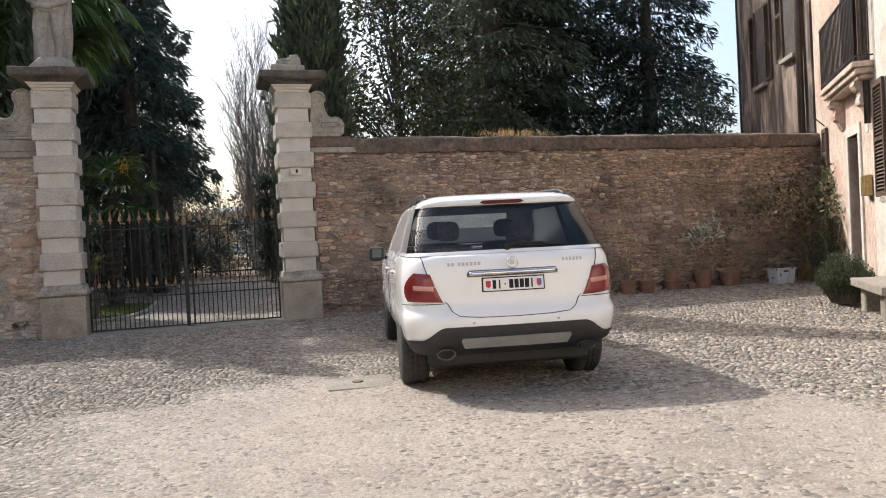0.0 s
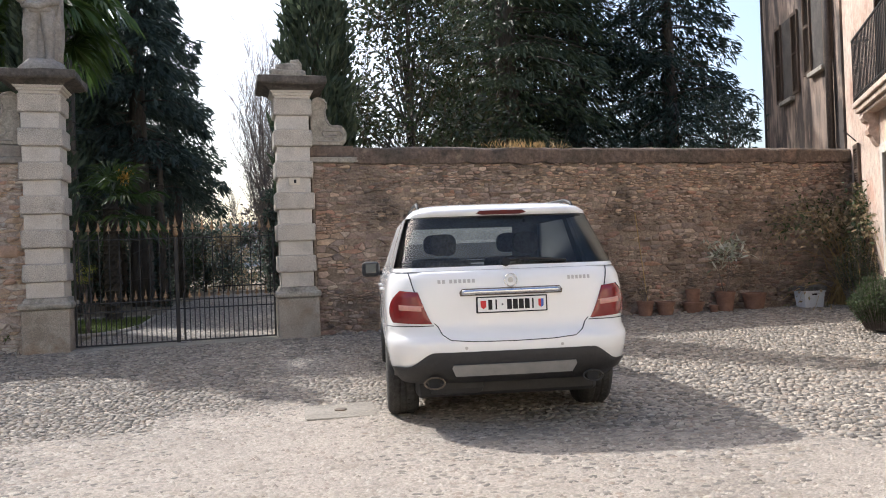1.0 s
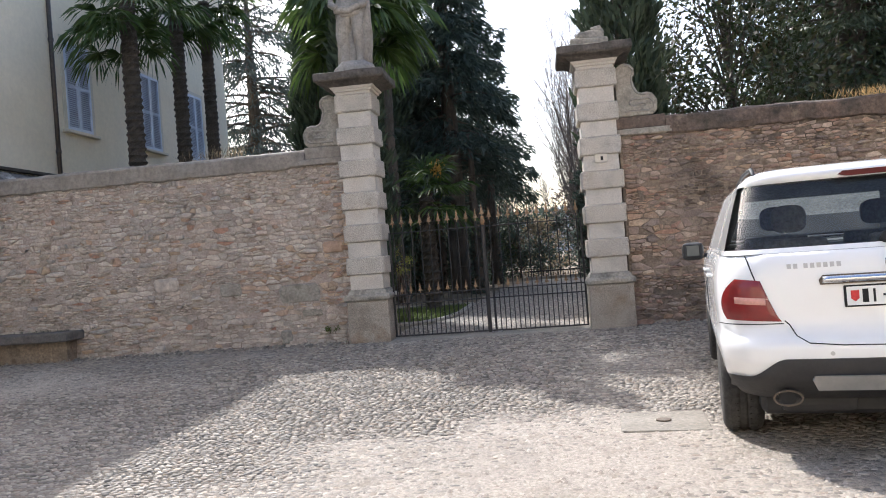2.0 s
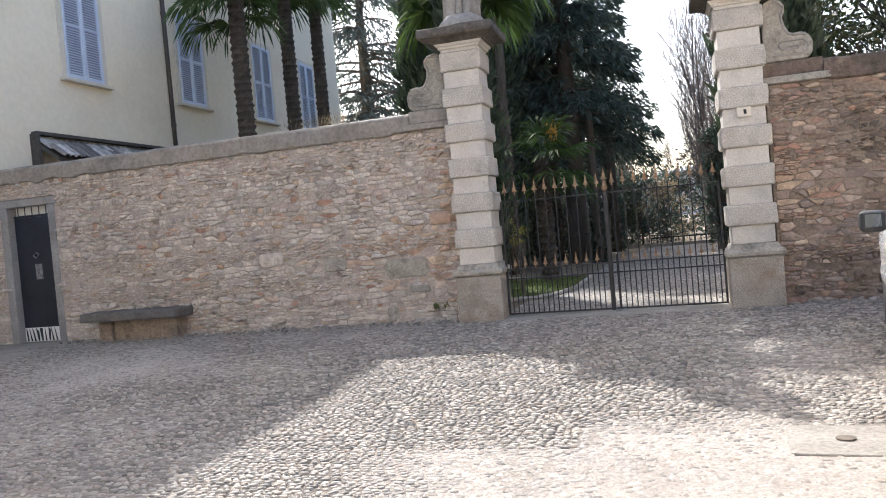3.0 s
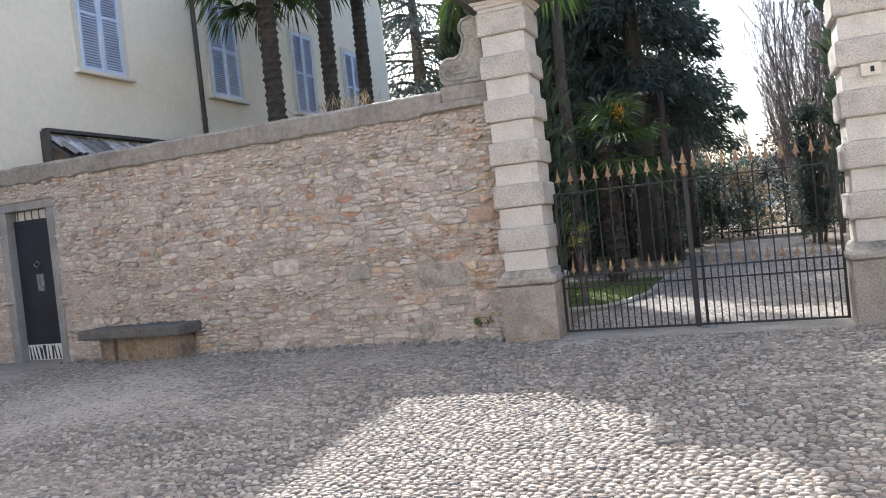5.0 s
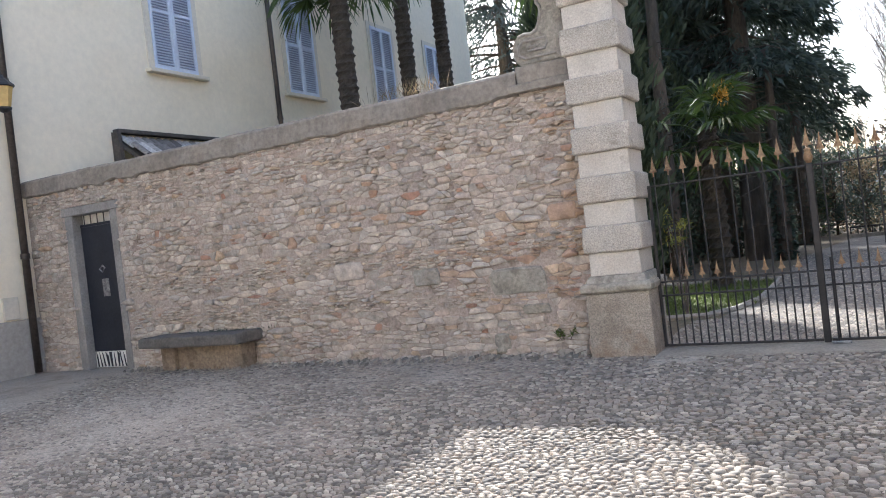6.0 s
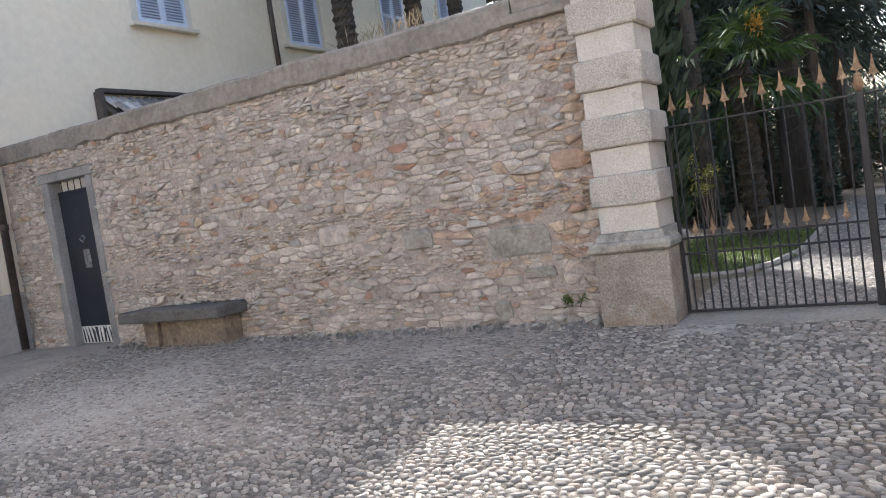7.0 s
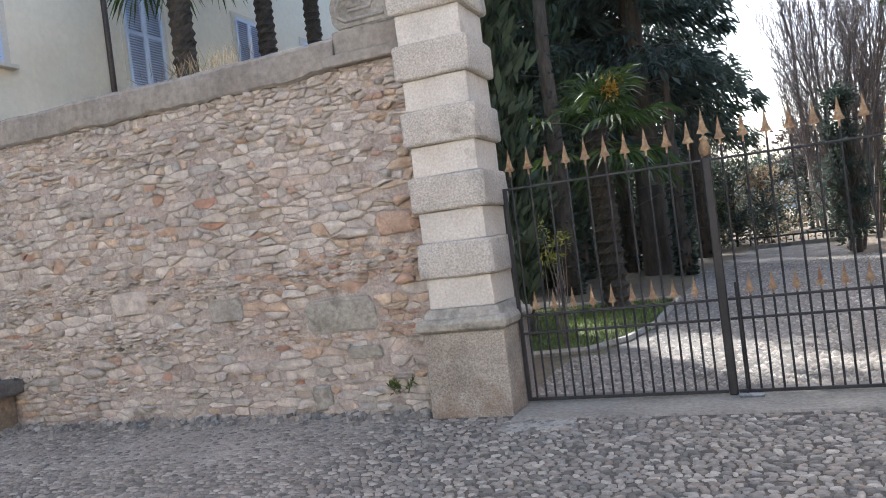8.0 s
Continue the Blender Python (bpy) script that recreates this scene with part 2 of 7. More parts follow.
# the darker needle green without that haze lift, for the east conifers
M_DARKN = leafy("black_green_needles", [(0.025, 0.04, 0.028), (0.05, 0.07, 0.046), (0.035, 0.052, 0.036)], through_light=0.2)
M_NEEDLE2 = leafy("blue_conifer_needles", [(0.06, 0.08, 0.074), (0.095, 0.12, 0.11), (0.07, 0.098, 0.09)], through_light=0.35)
M_CYP = leafy("cypress_sprays", [(0.045, 0.064, 0.04), (0.08, 0.108, 0.062)], through_light=0.3)
M_YEW = leafy("yew_sprays", [(0.04, 0.06, 0.03), (0.09, 0.115, 0.06), (0.06, 0.08, 0.042)], through_light=0.3)
M_MAG = leafy("glossy_magnolia_leaves", [(0.03, 0.045, 0.02), (0.06, 0.08, 0.035), (0.09, 0.075, 0.045)], rough=0.28, through_light=0.15)
M_PALM = leafy("palm_fronds", [(0.035, 0.07, 0.018), (0.08, 0.125, 0.032), (0.055, 0.09, 0.024)], rough=0.4, through_light=0.35)
M_PALMDRY = leafy("dry_palm_flower", [(0.55, 0.3, 0.05), (0.65, 0.4, 0.09)])
M_SHRUB = leafy("shrub_leaves", [(0.03, 0.055, 0.018), (0.075, 0.1, 0.04), (0.05, 0.075, 0.03)])
# narrow pale leaves made brighter: sunlight on them put into the colour
M_PALEL = leafy("sun_brightened_leaves", [(0.4, 0.41, 0.32), (0.55, 0.55, 0.45), (0.16, 0.19, 0.1)])
M_DRYLEAF = leafy("dry_brown_leaves", [(0.24, 0.18, 0.11), (0.36, 0.28, 0.18), (0.18, 0.17, 0.09)])
M_YELLOWL = leafy("yellow_green_leaves", [(0.2, 0.22, 0.04), (0.35, 0.32, 0.08), (0.14, 0.18, 0.04)])
M_STRAW = leafy("dry_grass", [(0.38, 0.26, 0.11), (0.5, 0.36, 0.17)])
M_GRASS = leafy("lawn_grass", [(0.075, 0.115, 0.025), (0.15, 0.19, 0.05), (0.105, 0.15, 0.035)])
M_LAWN = material("lawn_soil", [(0.08, 0.11, 0.03), (0.13, 0.16, 0.045), (0.1, 0.095, 0.045)], large=1.5, fine=30, bump=0.8, bump_scale=90)
# drive gravel darkened: part of the tree shadow put into the colour
M_DRIVE = material("shade_darkened_gravel", [(0.14, 0.127, 0.11), (0.235, 0.213, 0.183)], large=0.6, fine=50, fine_amount=0.35, bump=1.0, bump_scale=70, spots=(0.1, 0.085, 0.065), spot_scale=1.6, distance=0.02)
M_LITTER = material("leaf_litter_soil", [(0.09, 0.07, 0.045), (0.15, 0.115, 0.075), (0.11, 0.1, 0.05)], large=0.8, fine=20, fine_amount=0.5, bump=1.0, bump_scale=40)
# pale grey wood: the haze of distance is put into the colour
M_FAR = material("haze_tinted_wood", [(0.2, 0.22, 0.22), (0.3, 0.31, 0.31), (0.24, 0.25, 0.24)], large=0.25, fine=1.5, fine_amount=0.3, bump=0)
M_STATUE = material("statue_stone", [(0.22, 0.2, 0.175), (0.36, 0.33, 0.29)], large=4, fine=30, fine_amount=0.3, bump=0.6, bump_scale=30, spots=(0.15, 0.135, 0.11), spot_scale=6, spot_edge=(0.58, 0.74))
M_CARW = material("white_car_paint", [(0.78, 0.78, 0.77), (0.82, 0.82, 0.81)], large=1.2, fine=4, fine_amount=0.02, rough=0.26, bump=0, coat=0.7, rough_vary=0.04, spots=(0.66, 0.64, 0.6), spot_scale=2.2, spot_edge=(0.66, 0.9))
M_BLACKPL = material("black_plastic", [(0.022, 0.022, 0.023), (0.036, 0.035, 0.035)], large=4, fine=40, fine_amount=0.2, rough=0.6, bump=0.15, bump_scale=200)
M_RUBBER = material("dusty_tyre_rubber", [(0.028, 0.027, 0.026), (0.06, 0.056, 0.05)], large=5, fine=40, rough=0.85, bump=0.4)
M_SEAM = material("seam_black", [(0.008, 0.008, 0.008), (0.012, 0.012, 0.012)], rough=0.7, bump=0)
M_CHROME = material("chrome", [(0.56, 0.57, 0.59), (0.62, 0.63, 0.65)], rough=0.2, metal=1.0, fine_amount=0.03, bump=0, rough_vary=0.04)
# mirror metal tinted dark blue to stand for a dark reflection
M_MIRROR = material("reflection_tinted_mirror", [(0.05, 0.06, 0.075), (0.065, 0.075, 0.09)], rough=0.03, metal=1.0, fine_amount=0.02, bump=0, rough_vary=0.01)
M_SILVER = material("dull_silver", [(0.42, 0.42, 0.41), (0.5, 0.49, 0.47)], large=6, rough=0.42, metal=0.6, fine_amount=0.12, bump=0.05)
M_RED = material("red_lamp_lens", [(0.14, 0.007, 0.007), (0.23, 0.013, 0.011)], rough=0.14, fine_amount=0.12, fine=40, bump=0.1, bump_scale=160, coat=0.6, rough_vary=0.05)
M_REDDIM = material("dim_red_lens", [(0.07, 0.008, 0.008), (0.11, 0.012, 0.011)], rough=0.2, fine_amount=0.1, bump=0)
M_LENS = material("clear_lamp_lens", [(0.5, 0.2, 0.16), (0.6, 0.34, 0.28)], rough=0.15, fine=60, fine_amount=0.2, bump=0.2, bump_scale=160, coat=0.5)
M_PLATE = material("number_plate_white", [(0.74, 0.74, 0.72), (0.78, 0.78, 0.76)], rough=0.4, fine_amount=0.04, bump=0)
M_SEAT = material("grey_upholstery", [(0.13, 0.13, 0.13), (0.19, 0.187, 0.183)], large=5, fine=40, bump=0.2)
M_BLUE = material("shield_blue", [(0.05, 0.1, 0.4), (0.06, 0.12, 0.45)], rough=0.4, bump=0)
M_SHRED = material("shield_red", [(0.55, 0.03, 0.03), (0.6, 0.04, 0.04)], rough=0.4, bump=0)
M_GLASS = glassy("tinted_car_glass", (0.8, 0.84, 0.84))
M_DARKGL = glassy("privacy_car_glass", (0.1, 0.11, 0.11), 0.35)
M_CLEAR = glassy("clear_glass", (0.8, 0.82, 0.8))
M_BRASS = material("aged_brass", [(0.35, 0.24, 0.1), (0.45, 0.33, 0.15)], rough=0.4, metal=0.7, bump=0.1)
M_GRATE = material("rusty_cover", [(0.1, 0.075, 0.055), (0.16, 0.13, 0.1)], rough=0.6, metal=0.4, bump=0.4)
M_SLAB = material("worn_slab", [(0.2, 0.18, 0.148), (0.3, 0.268, 0.222)], large=2.5, fine=30, fine_amount=0.4, bump=0.9, bump_scale=60)
M_AMBER = material("amber_lamp_glass", [(0.55, 0.36, 0.12), (0.62, 0.44, 0.18)], rough=0.2, fine_amount=0.15, bump=0)


# ---- building blocks ----
def thing(name, label, category, at=(0, 0, 0), turn=0, group="", kind=""):
    ob = new(name)
    ob.matrix_world = pose(*at, 0, 0, turn)
    return tagged(ob, label, category, group, kind)


def mesh_of(name, bm, mat, smooth=False):
    me = bpy.data.meshes.new(name)
    bm.normal_update()
    bm.to_mesh(me)
    bm.free()
    me.materials.append(mat)
    if smooth:
        me.polygons.foreach_set("use_smooth", [True] * len(me.polygons))
    return me


def part(name, bm, mat, parent=None, label="", smooth=False, at=None):
    ob = new(name, mesh_of(name, bm, mat, smooth))
    if parent:
        ob.parent = parent
    if at is not None:
        ob.matrix_basis = at
    if label:
        ob["label"] = label
    return ob


def raw(name, verts, faces, mat, parent=None, label="", smooth=False):
    """A mesh from numpy arrays: verts (n, 3), faces (m, 3 or 4)."""
    me = bpy.data.meshes.new(name)
    verts, faces = np.asarray(verts, np.float32), np.asarray(faces, np.int32)
    k = faces.shape[1]
    me.vertices.add(len(verts))
    me.vertices.foreach_set("co", verts.ravel())
    me.loops.add(faces.size)
    me.loops.foreach_set("vertex_index", faces.ravel())
    me.polygons.add(len(faces))
    me.polygons.foreach_set("loop_start", np.arange(len(faces), dtype=np.int32) * k)
    if smooth:
        me.polygons.foreach_set("use_smooth", np.ones(len(faces), bool))
    me.update(calc_edges=True)
    me.materials.append(mat)
    ob = new(name, me)
    if parent:
        ob.parent = parent
    if label:
        ob["label"] = label
    return ob


def box(bm, x0, x1, y0, y1, z0, z1, bevel=0.0, segs=1, m=None):
    made = bmesh.ops.create_cube(bm, size=1.0)["verts"]
    for v in made:
        v.co = Vector((x0 + (v.co.x + 0.5) * (x1 - x0), y0 + (v.co.y + 0.5) * (y1 - y0), z0 + (v.co.z + 0.5) * (z1 - z0)))
    if bevel:
        edges = list({e for v in made for e in v.link_edges})
        out = bmesh.ops.bevel(bm, geom=edges, offset=bevel, segments=segs, affect="EDGES", profile=0.6)
        made = list({v for f in out["faces"] for v in f.verts} | {v for v in made if v.is_valid})
    if m is not None:
        bmesh.ops.transform(bm, matrix=m, verts=made)
    return bm


def boxed(*a, **k):
    return box(bmesh.new(), *a, **k)


def rod(bm, a, b, r0, r1=None, n=8):
    a, b = Vector(a), Vector(b)
    m = Matrix.Translation((a + b) / 2) @ (b - a).to_track_quat("Z", "Y").to_matrix().to_4x4()
    bmesh.ops.create_cone(bm, cap_ends=True, segments=n, radius1=r0, radius2=r0 if r1 is None else r1, depth=(b - a).length, matrix=m)
    return bm


def turned(bm, profile, n=24, at=(0, 0, 0)):
    """A body of revolution round z from (radius, height) pairs."""
    rings = []
    for r, z in profile:
        rings.append([bm.verts.new((at[0] + max(r, 1e-4) * math.cos(2 * math.pi * i / n), at[1] + max(r, 1e-4) * math.sin(2 * math.pi * i / n), at[2] + z)) for i in range(n)])
    for p, q in zip(rings, rings[1:]):
        for i in range(n):
            bm.faces.new((p[i], p[(i + 1) % n], q[(i + 1) % n], q[i]))
    bm.faces.new(rings[0][::-1])
    bm.faces.new(rings[-1])
    return bm


def loft(bm, rings, caps=True):
    made = [[bm.verts.new(p) for p in ring] for ring in rings]
    n = len(made[0])
    for p, q in zip(made, made[1:]):
        for i in range(n):
            bm.faces.new((p[i], p[(i + 1) % n], q[(i + 1) % n], q[i]))
    if caps:
        bm.faces.new(made[0][::-1])
        bm.faces.new(made[-1])
    return bm


def prism(bm, outline, y0, y1):
    """An outline in x and z, given thickness along y."""
    front = [bm.verts.new((x, y0, z)) for x, z in outline]
    back = [bm.verts.new((x, y1, z)) for x, z in outline]
    n = len(outline)
    for i in range(n):
        bm.faces.new((front[i], front[(i + 1) % n], back[(i + 1) % n], back[i]))
    bm.faces.new(front[::-1])
    bm.faces.new(back)
    bmesh.ops.recalc_face_normals(bm, faces=bm.faces[:])
    return bm


def tube(bm, points, r, n=6):
    """A round bar along points; r is one radius or one for each point."""
    pts = [Vector(p) for p in points]
    rs = r if isinstance(r, (list, tuple)) else [r] * len(pts)
    rings = []
    for i, p in enumerate(pts):
        d = (pts[min(i + 1, len(pts) - 1)] - pts[max(i - 1, 0)]).normalized()
        side = d.cross(Vector((0.13, 0.31, 0.94)))
        if side.length < 1e-3:
            side = d.cross(Vector((1, 0, 0)))
        side.normalize()
        up = side.cross(d)
        rings.append([p + rs[i] * (math.cos(2 * math.pi * k / n) * side + math.sin(2 * math.pi * k / n) * up) for k in range(n)])
    return loft(bm, rings)


def roughen(bm, amount, scale, seed=0.0):
    for v in bm.verts:
        v.co += amount * noise.noise_vector(v.co * scale + Vector((seed, seed * 1.7, 3.1)))
    return bm


def smoothstep(a, b, x):
    k = np.clip((x - a) / (b - a), 0, 1)
    return k * k * (3 - 2 * k)


def worn(x, y):
    """How far dirt and gravel cover the cobbles: 0 clear, 1 buried."""
    a = 0.5 + 0.5 * noise.noise(Vector((x * 0.42 + 3.1, y * 0.5 + 7.7, 0.3)))
    b = 0.5 + 0.5 * noise.noise(Vector((x * 1.6, y * 1.6, 4.0)))
    k = 1.15 * a + 0.4 * b - 0.46
    k += 0.36 * math.exp(-((x - 0.6 - 0.2 * (y - 6)) / 1.5) ** 2 - ((y - 6.4) / 2.2) ** 2)
    k += 0.42 * math.exp(-((y - 4.2) / 1.6) ** 2) * (1 if 0 < x < 4.8 else 0.45)
    k += 0.42 * math.exp(-((x + 4.2) / 3.2) ** 2 - ((y - 10.2 + 0.12 * (x + 4)) / 0.6) ** 2)
    k += 0.24 * math.exp(-((x + 4.6) / 2.4) ** 2 - ((y - 8.4) / 1.3) ** 2)
    ramp = lambda a: max(0.0, min(1.0, a))
    k += 0.8 * ramp(3.8 - y) + 0.8 * ramp(-8.3 - x) + 0.9 * ramp(5.6 - y) * ramp(x - 5.0) + 0.8 * ramp(-3.9 - x) * ramp(7.4 - y)
    if x > 4.4:
        k -= 0.45
    if y > 10.9 and x > -2.6:
        k -= 0.28
    if -3.5 < x < -0.2 and 7.5 < y < 11:
        k -= 0.2
    return k


def gz(x, y):
    """The height of the ground: level in the court, rising to the foot of the garden wall."""
    x, y = np.asarray(x, float), np.asarray(y, float)
    court = 0.125 * smoothstep(7.8, 12.9, y) + 0.012 * np.sin(x * 0.9 + 1.3) * np.sin(y * 0.75) * smoothstep(3, 5, y) * (1 - smoothstep(12.5, 13, y))
    return court


def ground_at(x, y):
    return float(gz(x, y))

# ---- ground ----
def ticks(lo, hi, step, far):
    return np.array([-f for f in far[::-1]] + list(np.arange(lo, hi + 1e-6, step)) + list(far))


def make_ground():
    xs = ticks(-14, 14, 0.2, [18, 25, 40, 80, 200, 700])
    ys = ticks(-14, 15, 0.2, [18, 25, 40, 80, 200, 700])
    gx, gy = np.meshgrid(xs, ys)
    v = np.stack([gx, gy, gz(gx, gy)], -1).reshape(-1, 3)
    n, k = len(xs), len(ys)
    i = (np.arange(k - 1)[:, None] * n + np.arange(n - 1)[None]).ravel()
    f = np.stack([i, i + 1, i + n + 1, i + n], -1)
    ob = raw("ground", v, f, M_DIRT, smooth=True)
    cover = ob.data.attributes.new("gravel_cover", "FLOAT", "POINT")
    cover.data.foreach_set("value", [min(1.0, max(0.0, (worn(p[0], p[1]) - 0.28) / 0.35)) if abs(p[0]) < 15 and p[1] < 14 else 1.0 for p in v])
    return tagged(ob, "packed pale gravel ground of a cobbled court", "ground", kind="structure")


def dirt_between():
    """Dark soil shows between clear cobbles, pale gravel where they are buried."""
    t = M_DIRT.node_tree
    bsdf = t.nodes["Principled BSDF"]
    old_link = bsdf.inputs["Base Color"].links[0]
    attr, mix, mul = t.nodes.new("ShaderNodeAttribute"), t.nodes.new("ShaderNodeMix"), t.nodes.new("ShaderNodeMix")
    attr.attribute_name = "gravel_cover"
    mix.data_type = mul.data_type = "RGBA"
    mul.blend_type = "MULTIPLY"
    mul.inputs[0].default_value = 1.0
    mul.inputs[7].default_value = (0.36, 0.34, 0.31, 1)
    t.links.new(old_link.from_socket, mul.inputs[6])
    t.links.new(attr.outputs["Fac"], mix.inputs[0])
    t.links.new(mul.outputs[2], mix.inputs[6])
    t.links.new(old_link.from_socket, mix.inputs[7])
    t.links.new(mix.outputs[2], bsdf.inputs["Base Color"])


dirt_between()
ground = make_ground()
WALL_Y = 13.2

# garden floor behind the gate: gravel drive and a lawn with a stone edge
drive = thing("garden_drive", "pale raked gravel drive leading through the garden", "drive", kind="structure")
raw("gravel_bed", [(-1.7, 13.45, 0.131), (5.5, 13.45, 0.131), (4.4, 21, 0.131), (1.9, 26, 0.131), (1.6, 34, 0.131), (0.2, 34, 0.131), (-1.0, 26, 0.131), (-1.3, 18.4, 0.131)], [(0, 1, 2, 3), (0, 3, 6, 7), (3, 4, 5, 6)], M_DRIVE, drive)
soil = tagged(raw("garden_soil", [(-60, 13.7, 0.128), (70, 13.7, 0.128), (70, 170, 0.128), (-60, 170, 0.128)], [(0, 1, 2, 3)], M_LITTER), "brown leaf-littered garden soil under the trees", "soil", kind="structure")
threshold = tagged(part("threshold", roughen(boxed(-1.78, 1.14, 12.85, 13.5, 0.0, 0.138, 0.012), 0.004, 6), M_SLAB), "worn grey stone threshold slab under the gate", "threshold", kind="structure")


# ---- rubble walls ----
def clip(poly, p, q):
    """The part of a polygon nearer to p than to q."""
    mx, mz, nx, nz = (p[0] + q[0]) / 2, (p[1] + q[1]) / 2, q[0] - p[0], q[1] - p[1]
    out = []
    for i, a in enumerate(poly):
        b = poly[(i + 1) % len(poly)]
        da, db = (a[0] - mx) * nx + (a[1] - mz) * nz, (b[0] - mx) * nx + (b[1] - mz) * nz
        if da <= 0:
            out.append(a)
        if (da < 0) != (db < 0) and abs(da - db) > 1e-9:
            k = da / (da - db)
            out.append((a[0] + k * (b[0] - a[0]), a[1] + k * (b[1] - a[1])))
    return out


def lay_stones(x0, x1, z0, z1, keep_out, seed, size=1.0, FLAT=2.9):
    """Irregular lying stones that fill a wall, cells stretched lengthwise by FLAT: (centre x, centre z, outline round the centre, proud)."""
    r = random.Random(seed)
    pts, z = [], z0 + 0.03
    while z < z1:
        h = r.choice((0.026, 0.034, 0.042, 0.052, 0.062, 0.075, 0.095, 0.14)) * size
        x = x0 + r.uniform(0, 0.1)
        while x < x1:
            w = (h * r.uniform(0.8, 3.4) + 0.03)
            pts.append((x + w / 2 + r.uniform(-0.4, 0.4) * w, (z + h / 2 + r.uniform(-0.27, 0.27) * h + 0.03 * math.sin(x * 2.1 + z)) * FLAT))
            if r.random() < 0.2:
                pts.append((x + w * r.random(), (z + h * r.random()) * FLAT))
            x += w
        z += h
    grid = {}
    for p in pts:
        grid.setdefault((int(p[0] / 0.35), int(p[1] / 0.35)), []).append(p)
    out = []
    for p in pts:
        poly = [(max(x0, p[0] - 0.3), max(z0 * FLAT, p[1] - 0.3)), (min(x1, p[0] + 0.3), max(z0 * FLAT, p[1] - 0.3)), (min(x1, p[0] + 0.3), min(z1 * FLAT, p[1] + 0.3)), (max(x0, p[0] - 0.3), min(z1 * FLAT, p[1] + 0.3))]
        ci, cj = int(p[0] / 0.35), int(p[1] / 0.35)
        for i in range(ci - 2, ci + 3):
            for j in range(cj - 2, cj + 3):
                for q in grid.get((i, j), ()):
                    if q is not p and poly and abs(q[0] - p[0]) + abs(q[1] - p[1]) > 1e-6:
                        poly = clip(poly, p, q)
        if len(poly) < 3:
            continue
        poly = [(a, b / FLAT) for a, b in poly]
        cx, cz = sum(a for a, b in poly) / len(poly), sum(b for a, b in poly) / len(poly)
        w = max(a for a, b in poly) - min(a for a, b in poly)
        h = max(b for a, b in poly) - min(b for a, b in poly)
        if w < 0.035 or h < 0.022 or any(a < cx < b and c < cz < d for a, b, c, d in keep_out):
            continue
        gap = r.uniform(0.003, 0.011)
        if r.random() < 0.14:
            continue
        kx, kz = max(0.3, 1 - 2 * gap / w), max(0.3, 1 - 2 * gap / h)
        cut = []
        for i, a in enumerate(poly):
            b = poly[(i + 1) % len(poly)]
            k0, k1 = r.uniform(0.06, 0.2), r.uniform(0.06, 0.2)
            cut += [(a[0] * (1 - k0) + b[0] * k0, a[1] * (1 - k0) + b[1] * k0), (a[0] * k1 + b[0] * (1 - k1), a[1] * k1 + b[1] * (1 - k1))]
        shape = [((a - cx) * kx + r.uniform(-0.007, 0.007), (b - cz) * kz + r.uniform(-0.0045, 0.0045)) for a, b in cut]
        out.append((cx, cz, shape, r.choice((0.004, 0.007, 0.012, 0.017, 0.023, 0.03, 0.045))))
    return out


def stone_shell(shape, proud, r):
    """One stone: its outline in the mortar, a rounded edge and an uneven face."""
    n = len(shape)
    lean_x, lean_z = r.uniform(-0.3, 0.3) * proud, r.uniform(-0.45, 0.3) * proud
    size = max(max(abs(a) for a, b in shape), 0.02), max(max(abs(b) for a, b in shape), 0.02)
    face = lambda a, b, k: -proud * k + lean_x * a / size[0] + lean_z * b / size[1]
    v = [(a, 0.012, b) for a, b in shape]
    v += [(a * 0.97, face(a, b, r.uniform(0.55, 0.85)), b * 0.965) for a, b in shape]
    v += [(a * 0.84, face(a, b, r.uniform(0.75, 1.15)), b * 0.83) for a, b in shape]
    v.append((r.uniform(-0.3, 0.3) * size[0], -proud * r.uniform(0.85, 1.15), r.uniform(-0.3, 0.3) * size[1]))
    f = []
    for i in range(n):
        j = (i + 1) % n
        f += [(i, n + j, j), (i, n + i, n + j), (n + i, 2 * n + j, n + j), (n + i, 2 * n + i, 2 * n + j), (2 * n + i, 3 * n, 2 * n + j)]
    return np.array(v), np.array(f)


def joined_stones(name, rows, mat, parent, label):
    r = random.Random(77)
    vs, fs, off = [], [], 0
    for x, z, shape, proud in rows:
        v, f = stone_shell(shape, proud, r)
        vs.append(v + (x, WALL_Y, z))
        fs.append(f + off)
        off += len(v)
    ob = raw(name, np.concatenate(vs), np.concatenate(fs), mat, parent, label)
    ob["kind"] = "stuff"
    return ob


